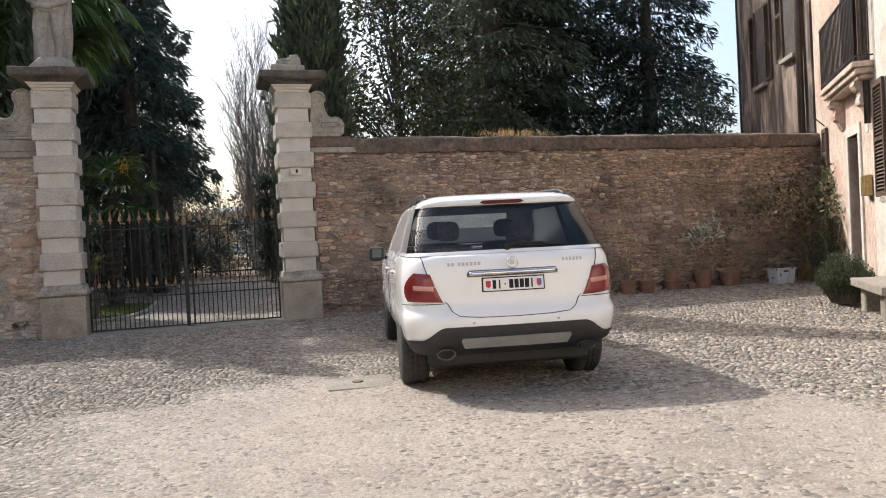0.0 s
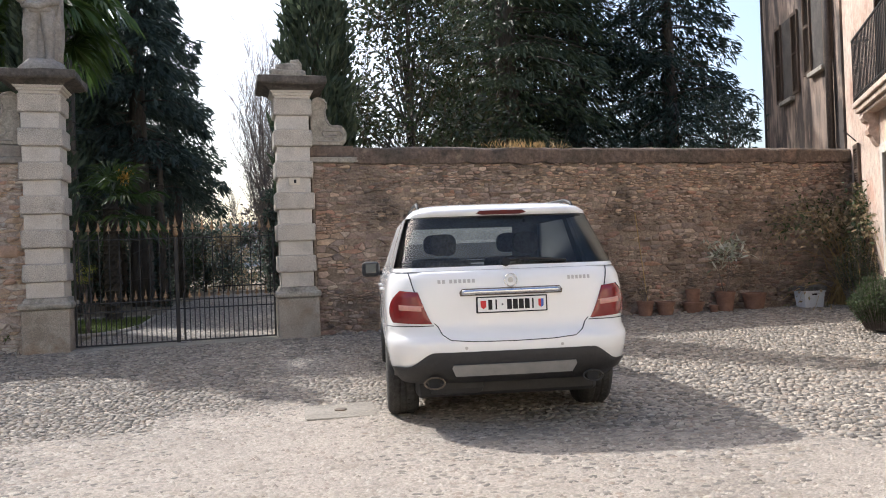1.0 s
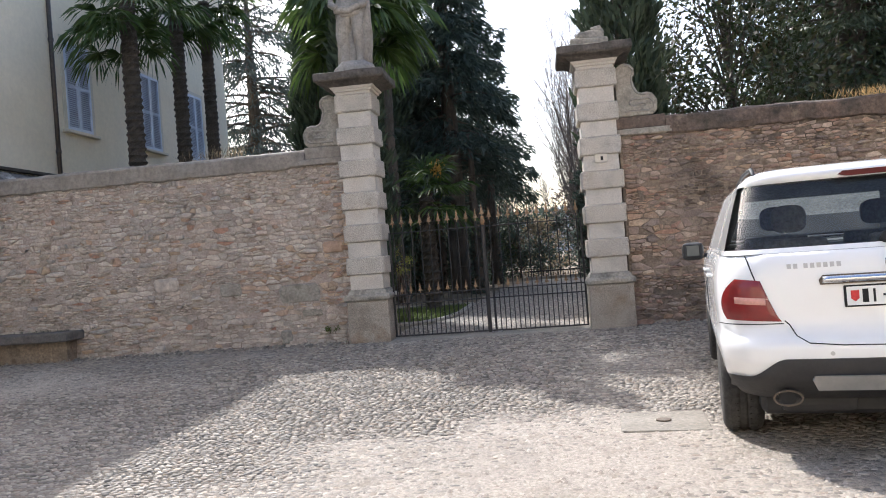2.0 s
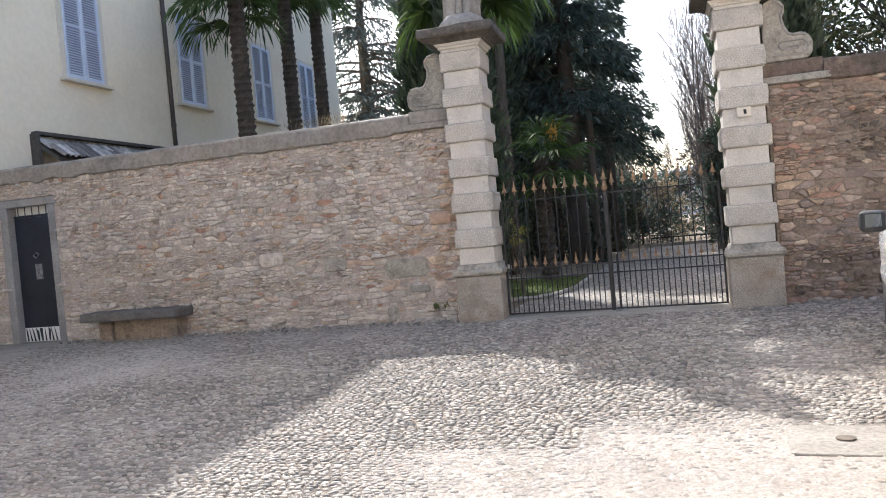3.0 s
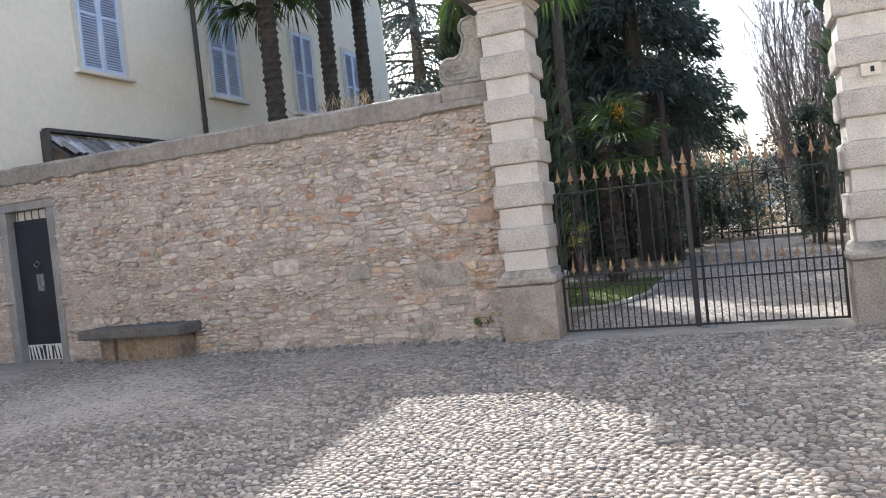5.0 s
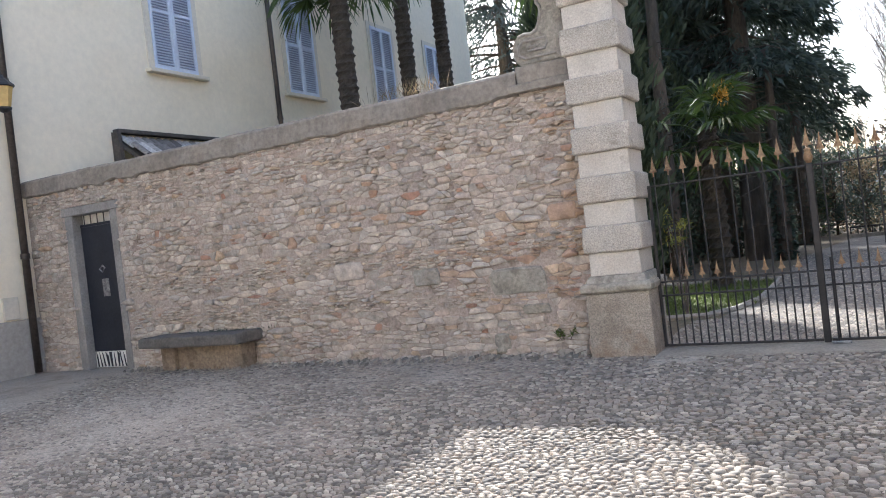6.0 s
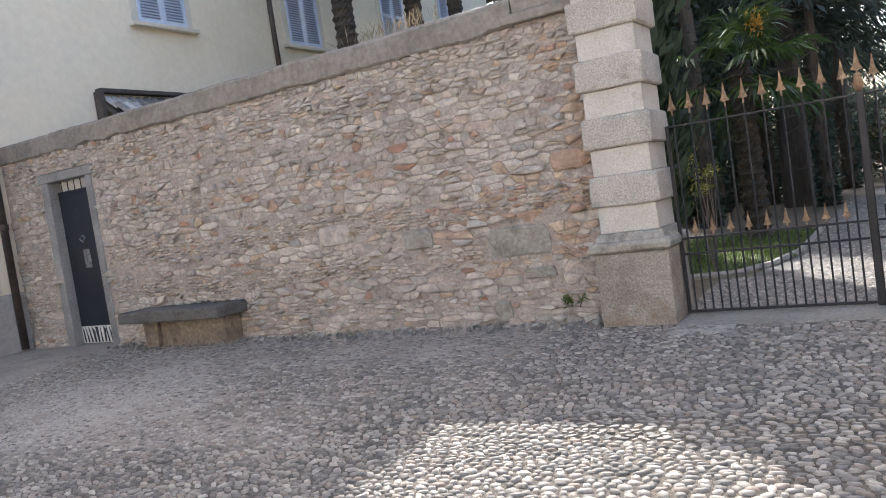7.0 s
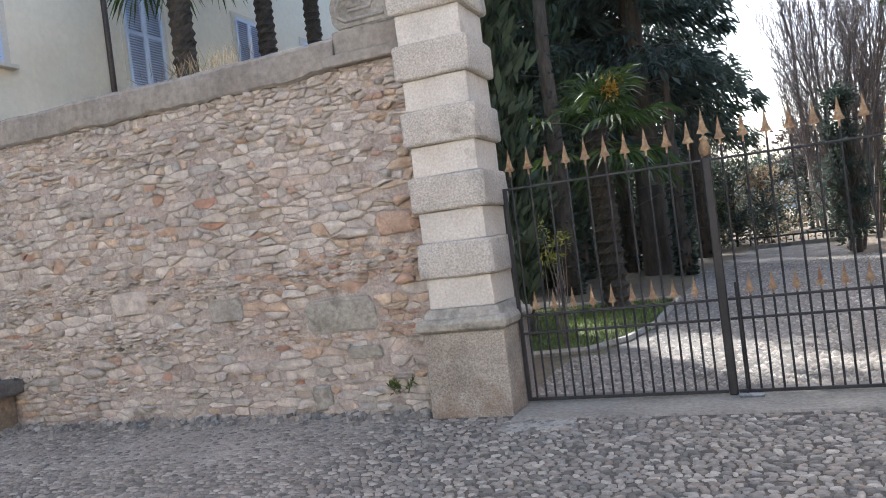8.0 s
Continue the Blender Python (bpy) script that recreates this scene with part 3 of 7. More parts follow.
def coping(name, x0, x1, mat, parent, seed):
    """A weathered mortar coping with sloping shoulders, worn along its length."""
    bm = bmesh.new()
    rings = []
    steps = int((x1 - x0) / 0.07)
    for i in range(steps + 1):
        x = x0 + (x1 - x0) * i / steps
        w = lambda k, s=1.6: (0.026 if seed > 4 else 0.016) * noise.noise(Vector((x * s, k * 7.3, seed))) + 0.012 * noise.noise(Vector((x * 11, k * 3.3, seed)))
        low = 0.05 * noise.noise(Vector((x * 3.1, 5.0, seed))) + 0.03 * noise.noise(Vector((x * 8.0, 9.0, seed)))
        rings.append([(x, WALL_Y - 0.03 + w(1), 2.83 + low), (x, WALL_Y - 0.058 + w(3), 2.85 + low), (x, WALL_Y - 0.06 + w(4), 2.93 + w(4)), (x, WALL_Y - 0.055 + w(5), 3.06 + w(6)),
                      (x, WALL_Y - 0.035 + w(5), 3.09 + w(6)), (x, WALL_Y + 0.08 + w(7), 3.115 + w(8)), (x, WALL_Y + 0.22, 3.14 + w(9)), (x, WALL_Y + 0.43, 3.1), (x, WALL_Y + 0.5, 2.93), (x, WALL_Y + 0.48, 2.83)])
    loft(bm, rings)
    bmesh.ops.recalc_face_normals(bm, faces=bm.faces[:])
    return part(name, bm, mat, parent)


DOOR = (-10.26, -9.42, 0.1, 2.44)
wall_w = thing("wall_west", "rubble stone garden wall of pale irregular stones", "wall", kind="structure")
da, db, dz = DOOR[0] - 0.16, DOOR[1] + 0.14, DOOR[3] + 0.14
bm = prism(bmesh.new(), [(-11.3, -0.2), (da, -0.2), (da, dz), (db, dz), (db, -0.2), (-2.2, -0.2), (-2.2, 2.9), (-11.3, 2.9)], WALL_Y, WALL_Y + 0.45)
part("mortar_core", bm, M_MORTAR_W, wall_w)
coping("coping", -11.3, -2.95, M_COPE_W, wall_w, 1.0)
wall_e = thing("wall_east", "rubble stone garden wall of brown stones and brick bits", "wall", kind="structure")
part("mortar_core", boxed(1.75, 12.4, WALL_Y, WALL_Y + 0.45, -0.2, 2.9), M_MORTAR_E, wall_e)
coping("coping", 2.42, 12.3, M_COPE_E, wall_e, 5.0)
part("string_course", roughen(boxed(1.72, 2.5, WALL_Y - 0.07, WALL_Y + 0.4, 2.86, 2.95, 0.012), 0.004, 8), M_OLDST, wall_e)
part("end_block", roughen(boxed(1.72, 2.42, WALL_Y - 0.045, WALL_Y + 0.4, 2.953, 3.13, 0.02, 2), 0.008, 6), M_COPE_E, wall_e)
part("string_course", roughen(boxed(-3.05, -2.3, WALL_Y - 0.09, WALL_Y + 0.4, 2.86, 2.95, 0.012), 0.006, 8, 2), M_COPE_W, wall_w)
part("end_block", roughen(boxed(-2.95, -2.3, WALL_Y - 0.05, WALL_Y + 0.4, 2.953, 3.13, 0.02, 2), 0.012, 6), M_COPE_W, wall_w)


# ---- gate piers ----
def gate_pier(x, seed, label):
    pier = thing("gate_pier", label, "gate pier", (x, 13.28, 0), group="gate piers")
    r = random.Random(seed)

    def block(name, w, d, z0, z1, mat, bev, wear, segs=2):
        bm = boxed(-w / 2, w / 2, -d / 2, d / 2, z0, z1, bev, segs)
        bmesh.ops.subdivide_edges(bm, edges=[e for e in bm.edges if e.calc_length() > 0.15], cuts=3, use_grid_fill=True)
        roughen(bm, wear, 9, seed + z0 * 3)
        return part(name, bm, mat, pier, smooth=False)

    block("plinth", 0.63, 0.62, -0.05, 0.745, M_PLIN, 0.012, 0.006)
    bm = bmesh.new()
    rings = []
    for z, o in ((0.748, 0.318), (0.77, 0.345), (0.81, 0.35), (0.84, 0.335), (0.85, 0.3), (0.885, 0.285), (0.915, 0.262)):
        rings.append([(o * a, o * b, z) for a, b in ((-1, -1), (1, -1), (1, 1), (-1, 1))])
    loft(bm, rings)
    bmesh.ops.subdivide_edges(bm, edges=bm.edges[:], cuts=2, use_grid_fill=True)
    part("base_moulding", roughen(bm, 0.006, 11, seed), M_OLDST, pier)
    z = 0.917
    for k in range(6):
        block("dressed_band", 0.5, 0.5, z, z + 0.222, M_SMOOTH, 0.008, 0.004)
        block("rusticated_block", 0.59 + r.uniform(-0.012, 0.012), 0.585, z + 0.223, z + 0.487, M_GRAN, 0.035, 0.009, 3)
        z += 0.488
    bm = bmesh.new()
    rings = []
    for zz, o in ((z, 0.262), (z + 0.035, 0.266), (z + 0.045, 0.29), (z + 0.075, 0.295), (z + 0.085, 0.315), (z + 0.115, 0.33)):
        rings.append([(o * a, o * b, zz) for a, b in ((-1, -1), (1, -1), (1, 1), (-1, 1))])
    loft(bm, rings)
    bmesh.ops.subdivide_edges(bm, edges=bm.edges[:], cuts=2, use_grid_fill=True)
    part("capital", roughen(bm, 0.008, 9, seed), M_SMOOTH, pier)
    bm = bmesh.new()
    rings = []
    for zz, o in ((z + 0.117, 0.345), (z + 0.14, 0.37), (z + 0.165, 0.43), (z + 0.185, 0.51), (z + 0.21, 0.525), (z + 0.3, 0.52), (z + 0.31, 0.505)):
        rings.append([(o * a, o * b * 0.95, zz) for a, b in ((-1, -1), (1, -1), (1, 1), (-1, 1))])
    loft(bm, rings)
    bmesh.ops.subdivide_edges(bm, edges=bm.edges[:], cuts=4, use_grid_fill=True)
    part("cap_slab", roughen(bm, 0.014, 7, seed), M_DARKST, pier)
    return pier, z + 0.31


pier_w, PIER_TOP = gate_pier(-2.097, 3, "banded granite gate pier carrying a stone statue")
pier_e, _ = gate_pier(1.465, 11, "banded granite gate pier with a broken stone on top")


def volute(x, side, z0=3.14):
    """A scrolled stone bracket that leans against a pier from the wall's top."""
    pts = [(0.0, 0.0), (0.5, 0.0), (0.56, 0.06), (0.57, 0.2), (0.53, 0.29), (0.45, 0.31), (0.36, 0.3), (0.29, 0.33), (0.24, 0.42), (0.215, 0.52), (0.22, 0.58), (0.25, 0.62),
           (0.25, 0.7), (0.2, 0.755), (0.12, 0.77), (0.05, 0.74), (0.0, 0.68)]
    bm = prism(bmesh.new(), [(p * side, q) for p, q in pts], -0.12, 0.14)
    bmesh.ops.bevel(bm, geom=bm.edges[:], offset=0.012, segments=2, affect="EDGES")
    ob = thing("scroll_bracket", "weathered stone scroll bracket on the wall beside a gate pier", "scroll bracket", (x, WALL_Y + 0.1, z0), group="scroll brackets")
    part("body", roughen(bm, 0.004, 9), M_OLDST, ob)
    key = [(0.1, 0.06), (0.44, 0.06), (0.5, 0.1), (0.505, 0.18), (0.46, 0.235), (0.2, 0.235), (0.185, 0.175), (0.21, 0.13), (0.4, 0.13), (0.405, 0.165), (0.28, 0.17)]
    sp = [(p * side, -0.12, q) for p, q in key]
    part("key_moulding", tube(bmesh.new(), sp, 0.017, 5), M_STATUE, ob)
    rim = [((p * 0.86 + 0.04) * side, -0.118, q * 0.93 + 0.02) for p, q in pts[4:15]]
    part("rim", tube(bmesh.new(), rim, 0.02, 6), M_STATUE, ob)
    return ob


volute(1.76, 1)
volute(-2.39, -1)

# broken stone on the east pier
bm = bmesh.new()
box(bm, -0.26, 0.24, -0.22, 0.22, 0, 0.13, 0.03, 2)
box(bm, -0.2, 0.22, -0.16, 0.18, 0.1, 0.27, 0.06, 2)
box(bm, 0.06, 0.2, -0.1, 0.08, 0.24, 0.36, 0.04, 2)
bmesh.ops.subdivide_edges(bm, edges=bm.edges[:], cuts=1, use_grid_fill=True)
ob = part("broken_stone", roughen(bm, 0.05, 7), M_OLDST, smooth=True, at=pose(1.44, 13.26, PIER_TOP))
tagged(ob, "broken weathered stone stump of a lost statue on the pier", "stone fragment")


def make_statue():
    """A draped figure on a rough base, as one plain carved mesh."""
    bm = bmesh.new()

    def body(levels, n=20, folds=0.0):
        rings = []
        for z, cx, cy, rx, ry in levels:
            ring = []
            for i in range(n):
                a = 2 * math.pi * i / n
                f = 1 + folds * math.sin(a * 7 + z * 3)
                ring.append((cx + rx * f * math.cos(a), cy + ry * f * math.sin(a), z))
            rings.append(ring)
        loft(bm, rings)

    body([(0, 0, 0, 0.34, 0.3), (0.1, 0, 0, 0.33, 0.28), (0.17, 0.02, 0, 0.27, 0.24), (0.22, 0.02, 0, 0.2, 0.18)], folds=0.06)
    body([(0.16, -0.12, -0.02, 0.085, 0.11), (0.3, -0.12, 0, 0.075, 0.08), (0.55, -0.13, 0, 0.1, 0.1), (0.75, -0.12, -0.03, 0.1, 0.11), (1.0, -0.09, 0, 0.13, 0.13)])
    body([(0.16, 0.1, -0.06, 0.075, 0.11), (0.3, 0.1, -0.04, 0.065, 0.075), (0.55, 0.1, -0.05, 0.085, 0.095), (0.78, 0.09, -0.07, 0.09, 0.1), (1.0, 0.07, 0, 0.13, 0.13)])
    body([(0.14, 0.0, 0.08, 0.25, 0.12), (0.5, 0.0, 0.07, 0.24, 0.12), (0.85, 0.0, 0.06, 0.23, 0.13), (1.1, 0.0, 0.04, 0.22, 0.13)], folds=0.1)
    body([(0.16, 0.17, 0.1, 0.1, 0.09), (0.5, 0.2, 0.1, 0.09, 0.09), (0.9, 0.2, 0.08, 0.1, 0.1), (1.2, 0.2, 0.05, 0.09, 0.1)], folds=0.14)
    body([(0.9, -0.01, 0, 0.22, 0.16), (1.02, -0.01, 0, 0.235, 0.17), (1.15, 0, 0, 0.2, 0.15), (1.28, 0.01, 0, 0.185, 0.14), (1.45, 0.0, 0, 0.215, 0.15), (1.55, 0, 0, 0.22, 0.14), (1.62, 0, 0, 0.12, 0.1), (1.68, 0, 0, 0.065, 0.065)], folds=0.05)
    body([(1.64, 0, -0.01, 0.06, 0.065), (1.72, 0, -0.02, 0.085, 0.1), (1.82, 0, -0.02, 0.095, 0.11), (1.92, 0, -0.01, 0.06, 0.07)])
    tube(bm, [(-0.22, 0, 1.52), (-0.3, 0.02, 1.3), (-0.27, -0.08, 1.1), (-0.2, -0.14, 1.02)], [0.075, 0.065, 0.055, 0.045], 10)
    tube(bm, [(0.22, 0, 1.52), (0.3, 0.0, 1.32), (0.2, -0.13, 1.28), (0.04, -0.17, 1.4)], [0.075, 0.065, 0.055, 0.045], 10)
    tube(bm, [(-0.24, -0.08, 1.02), (-0.02, -0.17, 0.98), (0.2, -0.12, 1.08), (0.26, 0.02, 1.3)], [0.06, 0.06, 0.065, 0.05], 8)
    bmesh.ops.subdivide_edges(bm, edges=bm.edges[:], cuts=1, use_grid_fill=True)
    roughen(bm, 0.022, 8, 4)
    ob = part("statue", bm, M_STATUE, smooth=True, at=pose(-2.09, 13.26, PIER_TOP - 0.005, 0, 0, 10))
    return tagged(ob, "weathered grey stone statue of a draped standing figure on a pier", "statue")


make_statue()


# ---- wrought iron gate ----
def spear(parent, x, z, s=1.0, name="spearhead"):
    bm = bmesh.new()
    outline = [(-0.006, 0), (0.006, 0), (0.007, 0.045), (0.038, 0.05), (0.02, 0.085), (0.011, 0.13), (0.0, 0.205), (-0.011, 0.13), (-0.02, 0.085), (-0.038, 0.05), (-0.007, 0.045)]
    prism(bm, [(p * s, q * s) for p, q in outline], -0.006, 0.006)
    return part(name, bm, M_GOLD, parent, at=pose(x, 0, z))


def gate_leaf(x0, x1, n, hinge_left):
    g = thing("iron_gate_leaf", "black wrought iron gate leaf with faded gilt spearheads, closed", "gate", (0, 13.32, 0.0), group="gate leaves")
    pitch = (x1 - x0) / n
    first_spear = first_low = None
    for z, h in ((0.162, 0.012), (0.652, 0.009), (0.785, 0.009), (1.73, 0.008)):
        part("rail", boxed(x0, x1, -0.012, 0.012, z - h, z + h, 0.003), M_IRON, g)
    for x in ((x0 + 0.012,) if hinge_left else (x1 - 0.012,)):
        part("stile", boxed(x - 0.014, x + 0.014, -0.016, 0.016, 0.15, 1.74, 0.003), M_IRON, g)
    tall, short = None, None
    for k in range(n):
        x = x0 + (k + 0.5) * pitch
        bm = rod(bmesh.new(), (0, 0, 0.17), (0, 0, 1.82), 0.0085, n=6)
        tall = tall or mesh_of("tall_bar", bm, M_IRON)
        ob = new("tall_bar", tall)
        ob.parent, ob.matrix_basis = g, pose(x, 0, 0)
        if first_spear is None:
            first_spear = spear(g, x, 1.815, 1.0)
        else:
            ob = new("spearhead", first_spear.data)
            ob.parent, ob.matrix_basis = g, pose(x, 0, 1.815)
        if k < n - 1:
            bm = rod(bmesh.new(), (0, 0, 0.17), (0, 0, 0.8), 0.0085, n=6)
            short = short or mesh_of("short_bar", bm, M_IRON)
            ob = new("short_bar", short)
            ob.parent, ob.matrix_basis = g, pose(x + pitch / 2, 0, 0)
            if first_low is None:
                first_low = spear(g, x + pitch / 2, 0.79, 0.85, "low_spearhead")
            else:
                ob = new("low_spearhead", first_low.data)
                ob.parent, ob.matrix_basis = g, pose(x + pitch / 2, 0, 0.79)
    return g


gate_w = gate_leaf(-1.77, -0.362, 10, True)
gate_e = gate_leaf(-0.298, 1.13, 10, False)
part("meeting_post", boxed(-0.36, -0.3, -0.03, 0.03, 0.14, 1.75, 0.008), M_IRON, gate_w)
part("post_finial", turned(bmesh.new(), [(0.02, 0), (0.035, 0.03), (0.04, 0.06), (0.022, 0.11), (0.03, 0.125), (0.008, 0.14)], 12), M_GOLD, gate_w, at=pose(-0.33, 0, 1.752), smooth=True)
spear(gate_w, -0.33, 1.86, 1.1)
part("drop_bolt", rod(bmesh.new(), (-0.24, -0.045, 0.14), (-0.24, -0.045, 0.9), 0.009), M_IRON, gate_e)
part("ground_catch", boxed(-0.3, -0.14, -0.1, -0.05, 0.137, 0.158, 0.006), M_SCUFF, gate_e)

# ---- door and bench in the west wall ----
door = thing("door_1", "narrow blue-black door with flaking white foot in a grey stone frame, closed", "door", (0, WALL_Y + 0.12, 0), kind="structure")
x0, x1, z0, z1 = DOOR
part("jamb", roughen(boxed(x0 - 0.16, x0, -0.135, 0.3, 0.0, z1, 0.01), 0.004, 8), M_JAMB, door)
part("jamb", roughen(boxed(x1, x1 + 0.14, -0.135, 0.3, 0.0, z1, 0.01), 0.004, 8), M_JAMB, door)
part("lintel", roughen(boxed(x0 - 0.22, x1 + 0.2, -0.14, 0.3, z1 + 0.002, z1 + 0.13, 0.01), 0.004, 8), M_JAMB, door)
part("leaf", boxed(x0 + 0.004, x1 - 0.004, 0.0, 0.05, 0.38, 2.26, 0.004), M_DOOR, door)
part("leaf_foot", boxed(x0 + 0.004, x1 - 0.004, 0.004, 0.046, 0.14, 0.379), M_FLAKE, door, "flaking white paint on the door's foot")
for k in range(9):
    xx = x0 + 0.04 + k * 0.076
    part("dark_streak", prism(bmesh.new(), [(xx, 0.15), (xx + 0.03, 0.15), (xx + rnd.uniform(-0.02, 0.09), rnd.uniform(0.3, 0.38)), (xx + rnd.uniform(-0.04, 0.0), 0.37)], -0.001, 0.005), M_DOOR, door)
part("transom", boxed(x0, x1, 0.0, 0.04, 2.262, 2.3), M_DOOR, door)
part("fanlight_pane", boxed(x0, x1, 0.06, 0.066, 2.3, 2.44), M_FLAKE, door)
for k in range(5):
    part("fanlight_bar", rod(bmesh.new(), (x0 + 0.08 + k * 0.148, 0.02, 2.3), (x0 + 0.08 + k * 0.148, 0.02, 2.44), 0.008, n=6), M_IRON, door)
part("knocker", tube(bmesh.new(), [(x0 + 0.42, -0.02, 1.66), (x0 + 0.48, -0.03, 1.62), (x0 + 0.42, -0.03, 1.56), (x0 + 0.36, -0.03, 1.61), (x0 + 0.41, -0.02, 1.65)], 0.012), M_SCUFF, door)
part("lock_plate", roughen(boxed(x0 + 0.36, x0 + 0.5, -0.008, 0.002, 1.2, 1.46, 0.003), 0.004, 30), M_SCUFF, door)
part("door_backing", boxed(x0, x1, 0.31, 0.33, 0.0, z1), M_SEAM, door)

bench = thing("stone_bench", "dark lichened stone slab bench against the rubble wall", "bench", (-7.67, 12.97, 0.1))
bm = boxed(-0.88, 0.88, -0.27, 0.22, 0.36, 0.5, 0.03, 2)
bmesh.ops.subdivide_edges(bm, edges=[e for e in bm.edges if e.calc_length() > 0.3], cuts=7, use_grid_fill=True)
part("seat_slab", roughen(bm, 0.012, 5), M_BENCH, bench)
for sx in (-0.6, 0.6):
    part("support", roughen(boxed(sx - 0.13, sx + 0.13, -0.04, 0.22, -0.05, 0.36, 0.02, 2), 0.012, 8), M_MORTAR_E, bench)
part("masonry_base", roughen(boxed(-0.46, 0.46, 0.0, 0.22, -0.05, 0.355, 0.02, 2), 0.015, 7), M_MORTAR_E, bench, "ochre masonry under the seat")


# ---- house on the west side: its front runs into the depth of the garden ----
HX = -11.3
house = thing("villa", "tall ivory plastered villa with pale blue louvred shutters", "house")
windows = [(16.6, 5.3, 7.55, 1.08), (20.55, 5.3, 7.6, 1.08), (24.3, 5.3, 7.6, 1.08), (27.4, 5.3, 7.6, 1.08)]
bm = boxed(HX - 9, HX, 3.0, 30.2, 0.98, 13.9)
part("front_wall", bm, M_PLASTER, house)
part("plinth", boxed(HX - 8.99, HX + 0.025, 3.01, 30.19, -0.2, 0.979, 0.01), M_PLINTH, house)
part("roof", prism(bmesh.new(), [(HX - 9.8, 13.9), (HX + 1.0, 13.9), (HX + 1.0, 14.05), (HX - 4.5, 16.2), (HX - 9.8, 14.05)], 2.2, 31.0), M_FASCIA, house)


def shutter_leaf(parent, m, w, h, mat, slats=None):
    """One louvred leaf: a frame of four members and tilted slats; local x across, z up, y outwards negative."""
    holder = part("shutter_frame", box(box(box(box(boxed(-w / 2, -w / 2 + 0.06, -0.02, 0.02, 0, h), w / 2 - 0.06, w / 2, -0.02, 0.02, 0, h), -w / 2 + 0.06, w / 2 - 0.06, -0.02, 0.02, 0, 0.08),
                                           -w / 2 + 0.06, w / 2 - 0.06, -0.02, 0.02, h - 0.08, h), -w / 2 + 0.06, w / 2 - 0.06, -0.02, 0.02, h * 0.5 - 0.03, h * 0.5 + 0.03), mat, parent, at=m)
    n = slats or int(h / 0.058)
    slat = mesh_of("slat", boxed(-w / 2 + 0.06, w / 2 - 0.06, -0.026, 0.026, -0.004, 0.004), mat)
    for k in range(n):
        z = 0.1 + (h - 0.2) * (k + 0.5) / n
        if abs(z - h / 2) < 0.04:
            continue
        ob = new("slat", slat)
        ob.parent, ob.matrix_basis = holder, pose(0, 0, z, 44, 0, 0)
    # sheet behind the slats, its darker colour standing for shade in the gaps
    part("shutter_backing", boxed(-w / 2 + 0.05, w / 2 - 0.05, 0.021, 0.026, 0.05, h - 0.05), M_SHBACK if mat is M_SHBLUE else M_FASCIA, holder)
    return holder


def shuttered_window(yc, z0, z1, w, parent):
    """A closed pair of shutters in a plain surround, on the front that faces east."""
    win = part("window_surround", box(box(boxed(-w / 2 - 0.13, -w / 2, -0.03, 0.05, z0 - 0.02, z1 + 0.12), w / 2, w / 2 + 0.13, -0.03, 0.05, z0 - 0.02, z1 + 0.12), -w / 2, w / 2, -0.03, 0.05, z1, z1 + 0.12),
               M_FRAME, parent, at=pose(HX, yc, 0, 0, 0, 90))
    part("sill", boxed(-w / 2 - 0.2, w / 2 + 0.2, -0.14, 0.05, z0 - 0.1, z0 - 0.022, 0.012), M_FRAME, win)
    for s in (-1, 1):
        shutter_leaf(win, pose(s * w / 4, -0.028, z0), w / 2 - 0.008, z1 - z0, M_SHBLUE)
    return win


for yc, z0, z1, w in windows:
    shuttered_window(yc, z0, z1, w, house)
shuttered_window(11.75, 1.75, 3.3, 1.2, house)
for yy, zz in ((13.02, 0.15), (19.45, 0.2)):
    part("downpipe", rod(bmesh.new(), (HX + 0.09, yy, zz), (HX + 0.09, yy, 13.8), 0.055, n=14), M_PIPE, house, smooth=True)
    for z in (1.9, 4.6, 7.4):
        part("pipe_collar", rod(bmesh.new(), (HX + 0.09, yy, z), (HX + 0.09, yy, z + 0.08), 0.068, n=14), M_PIPE, house)
part("meter_box", boxed(HX, HX + 0.05, 12.62, 12.86, 1.0, 1.34, 0.008), M_FRAME, house)

# small tiled lean-to roof behind the wall
pent = thing("lean_to_roof", "small clay tiled lean-to roof against the villa", "roof")
part("roof_board", prism(bmesh.new(), [(HX, 3.9), (HX + 0.56, 3.5), (HX + 0.56, 3.42), (HX, 3.8)], 15.0, 19.4), M_FASCIA, pent)
part("verge", prism(bmesh.new(), [(HX, 4.0), (HX + 0.16, 4.0), (HX + 0.2, 3.3), (HX, 3.3)], 14.92, 14.998), M_FASCIA, pent)
part("ridge_flashing", boxed(HX, HX + 0.16, 14.95, 19.4, 3.98, 4.05, 0.01), M_FASCIA, pent)
bm = bmesh.new()
for k in range(9):
    a = math.pi * k / 8
    for x, z in ((0.0, 0.0), (0.42, 0.0)):
        bm.verts.new((x, -0.075 * math.cos(a), z + 0.06 * math.sin(a)))
bm.verts.ensure_lookup_table()
for k in range(8):
    bm.faces.new((bm.verts[2 * k], bm.verts[2 * k + 2], bm.verts[2 * k + 3], bm.verts[2 * k + 1]))
tile = mesh_of("roof_tile", bm, M_TILE, True)
slope = math.degrees(math.atan2(0.4, 0.56))
for i in range(27):
    for j in range(2):
        ob = new("roof_tile", tile)
        ob.parent = pent
        ob.matrix_basis = pose(HX + 0.04 + j * 0.3, 15.1 + i * 0.16, 3.9 - j * 0.165 + rnd.uniform(0, 0.012), rnd.uniform(-4, 4), slope, rnd.uniform(-2, 2))
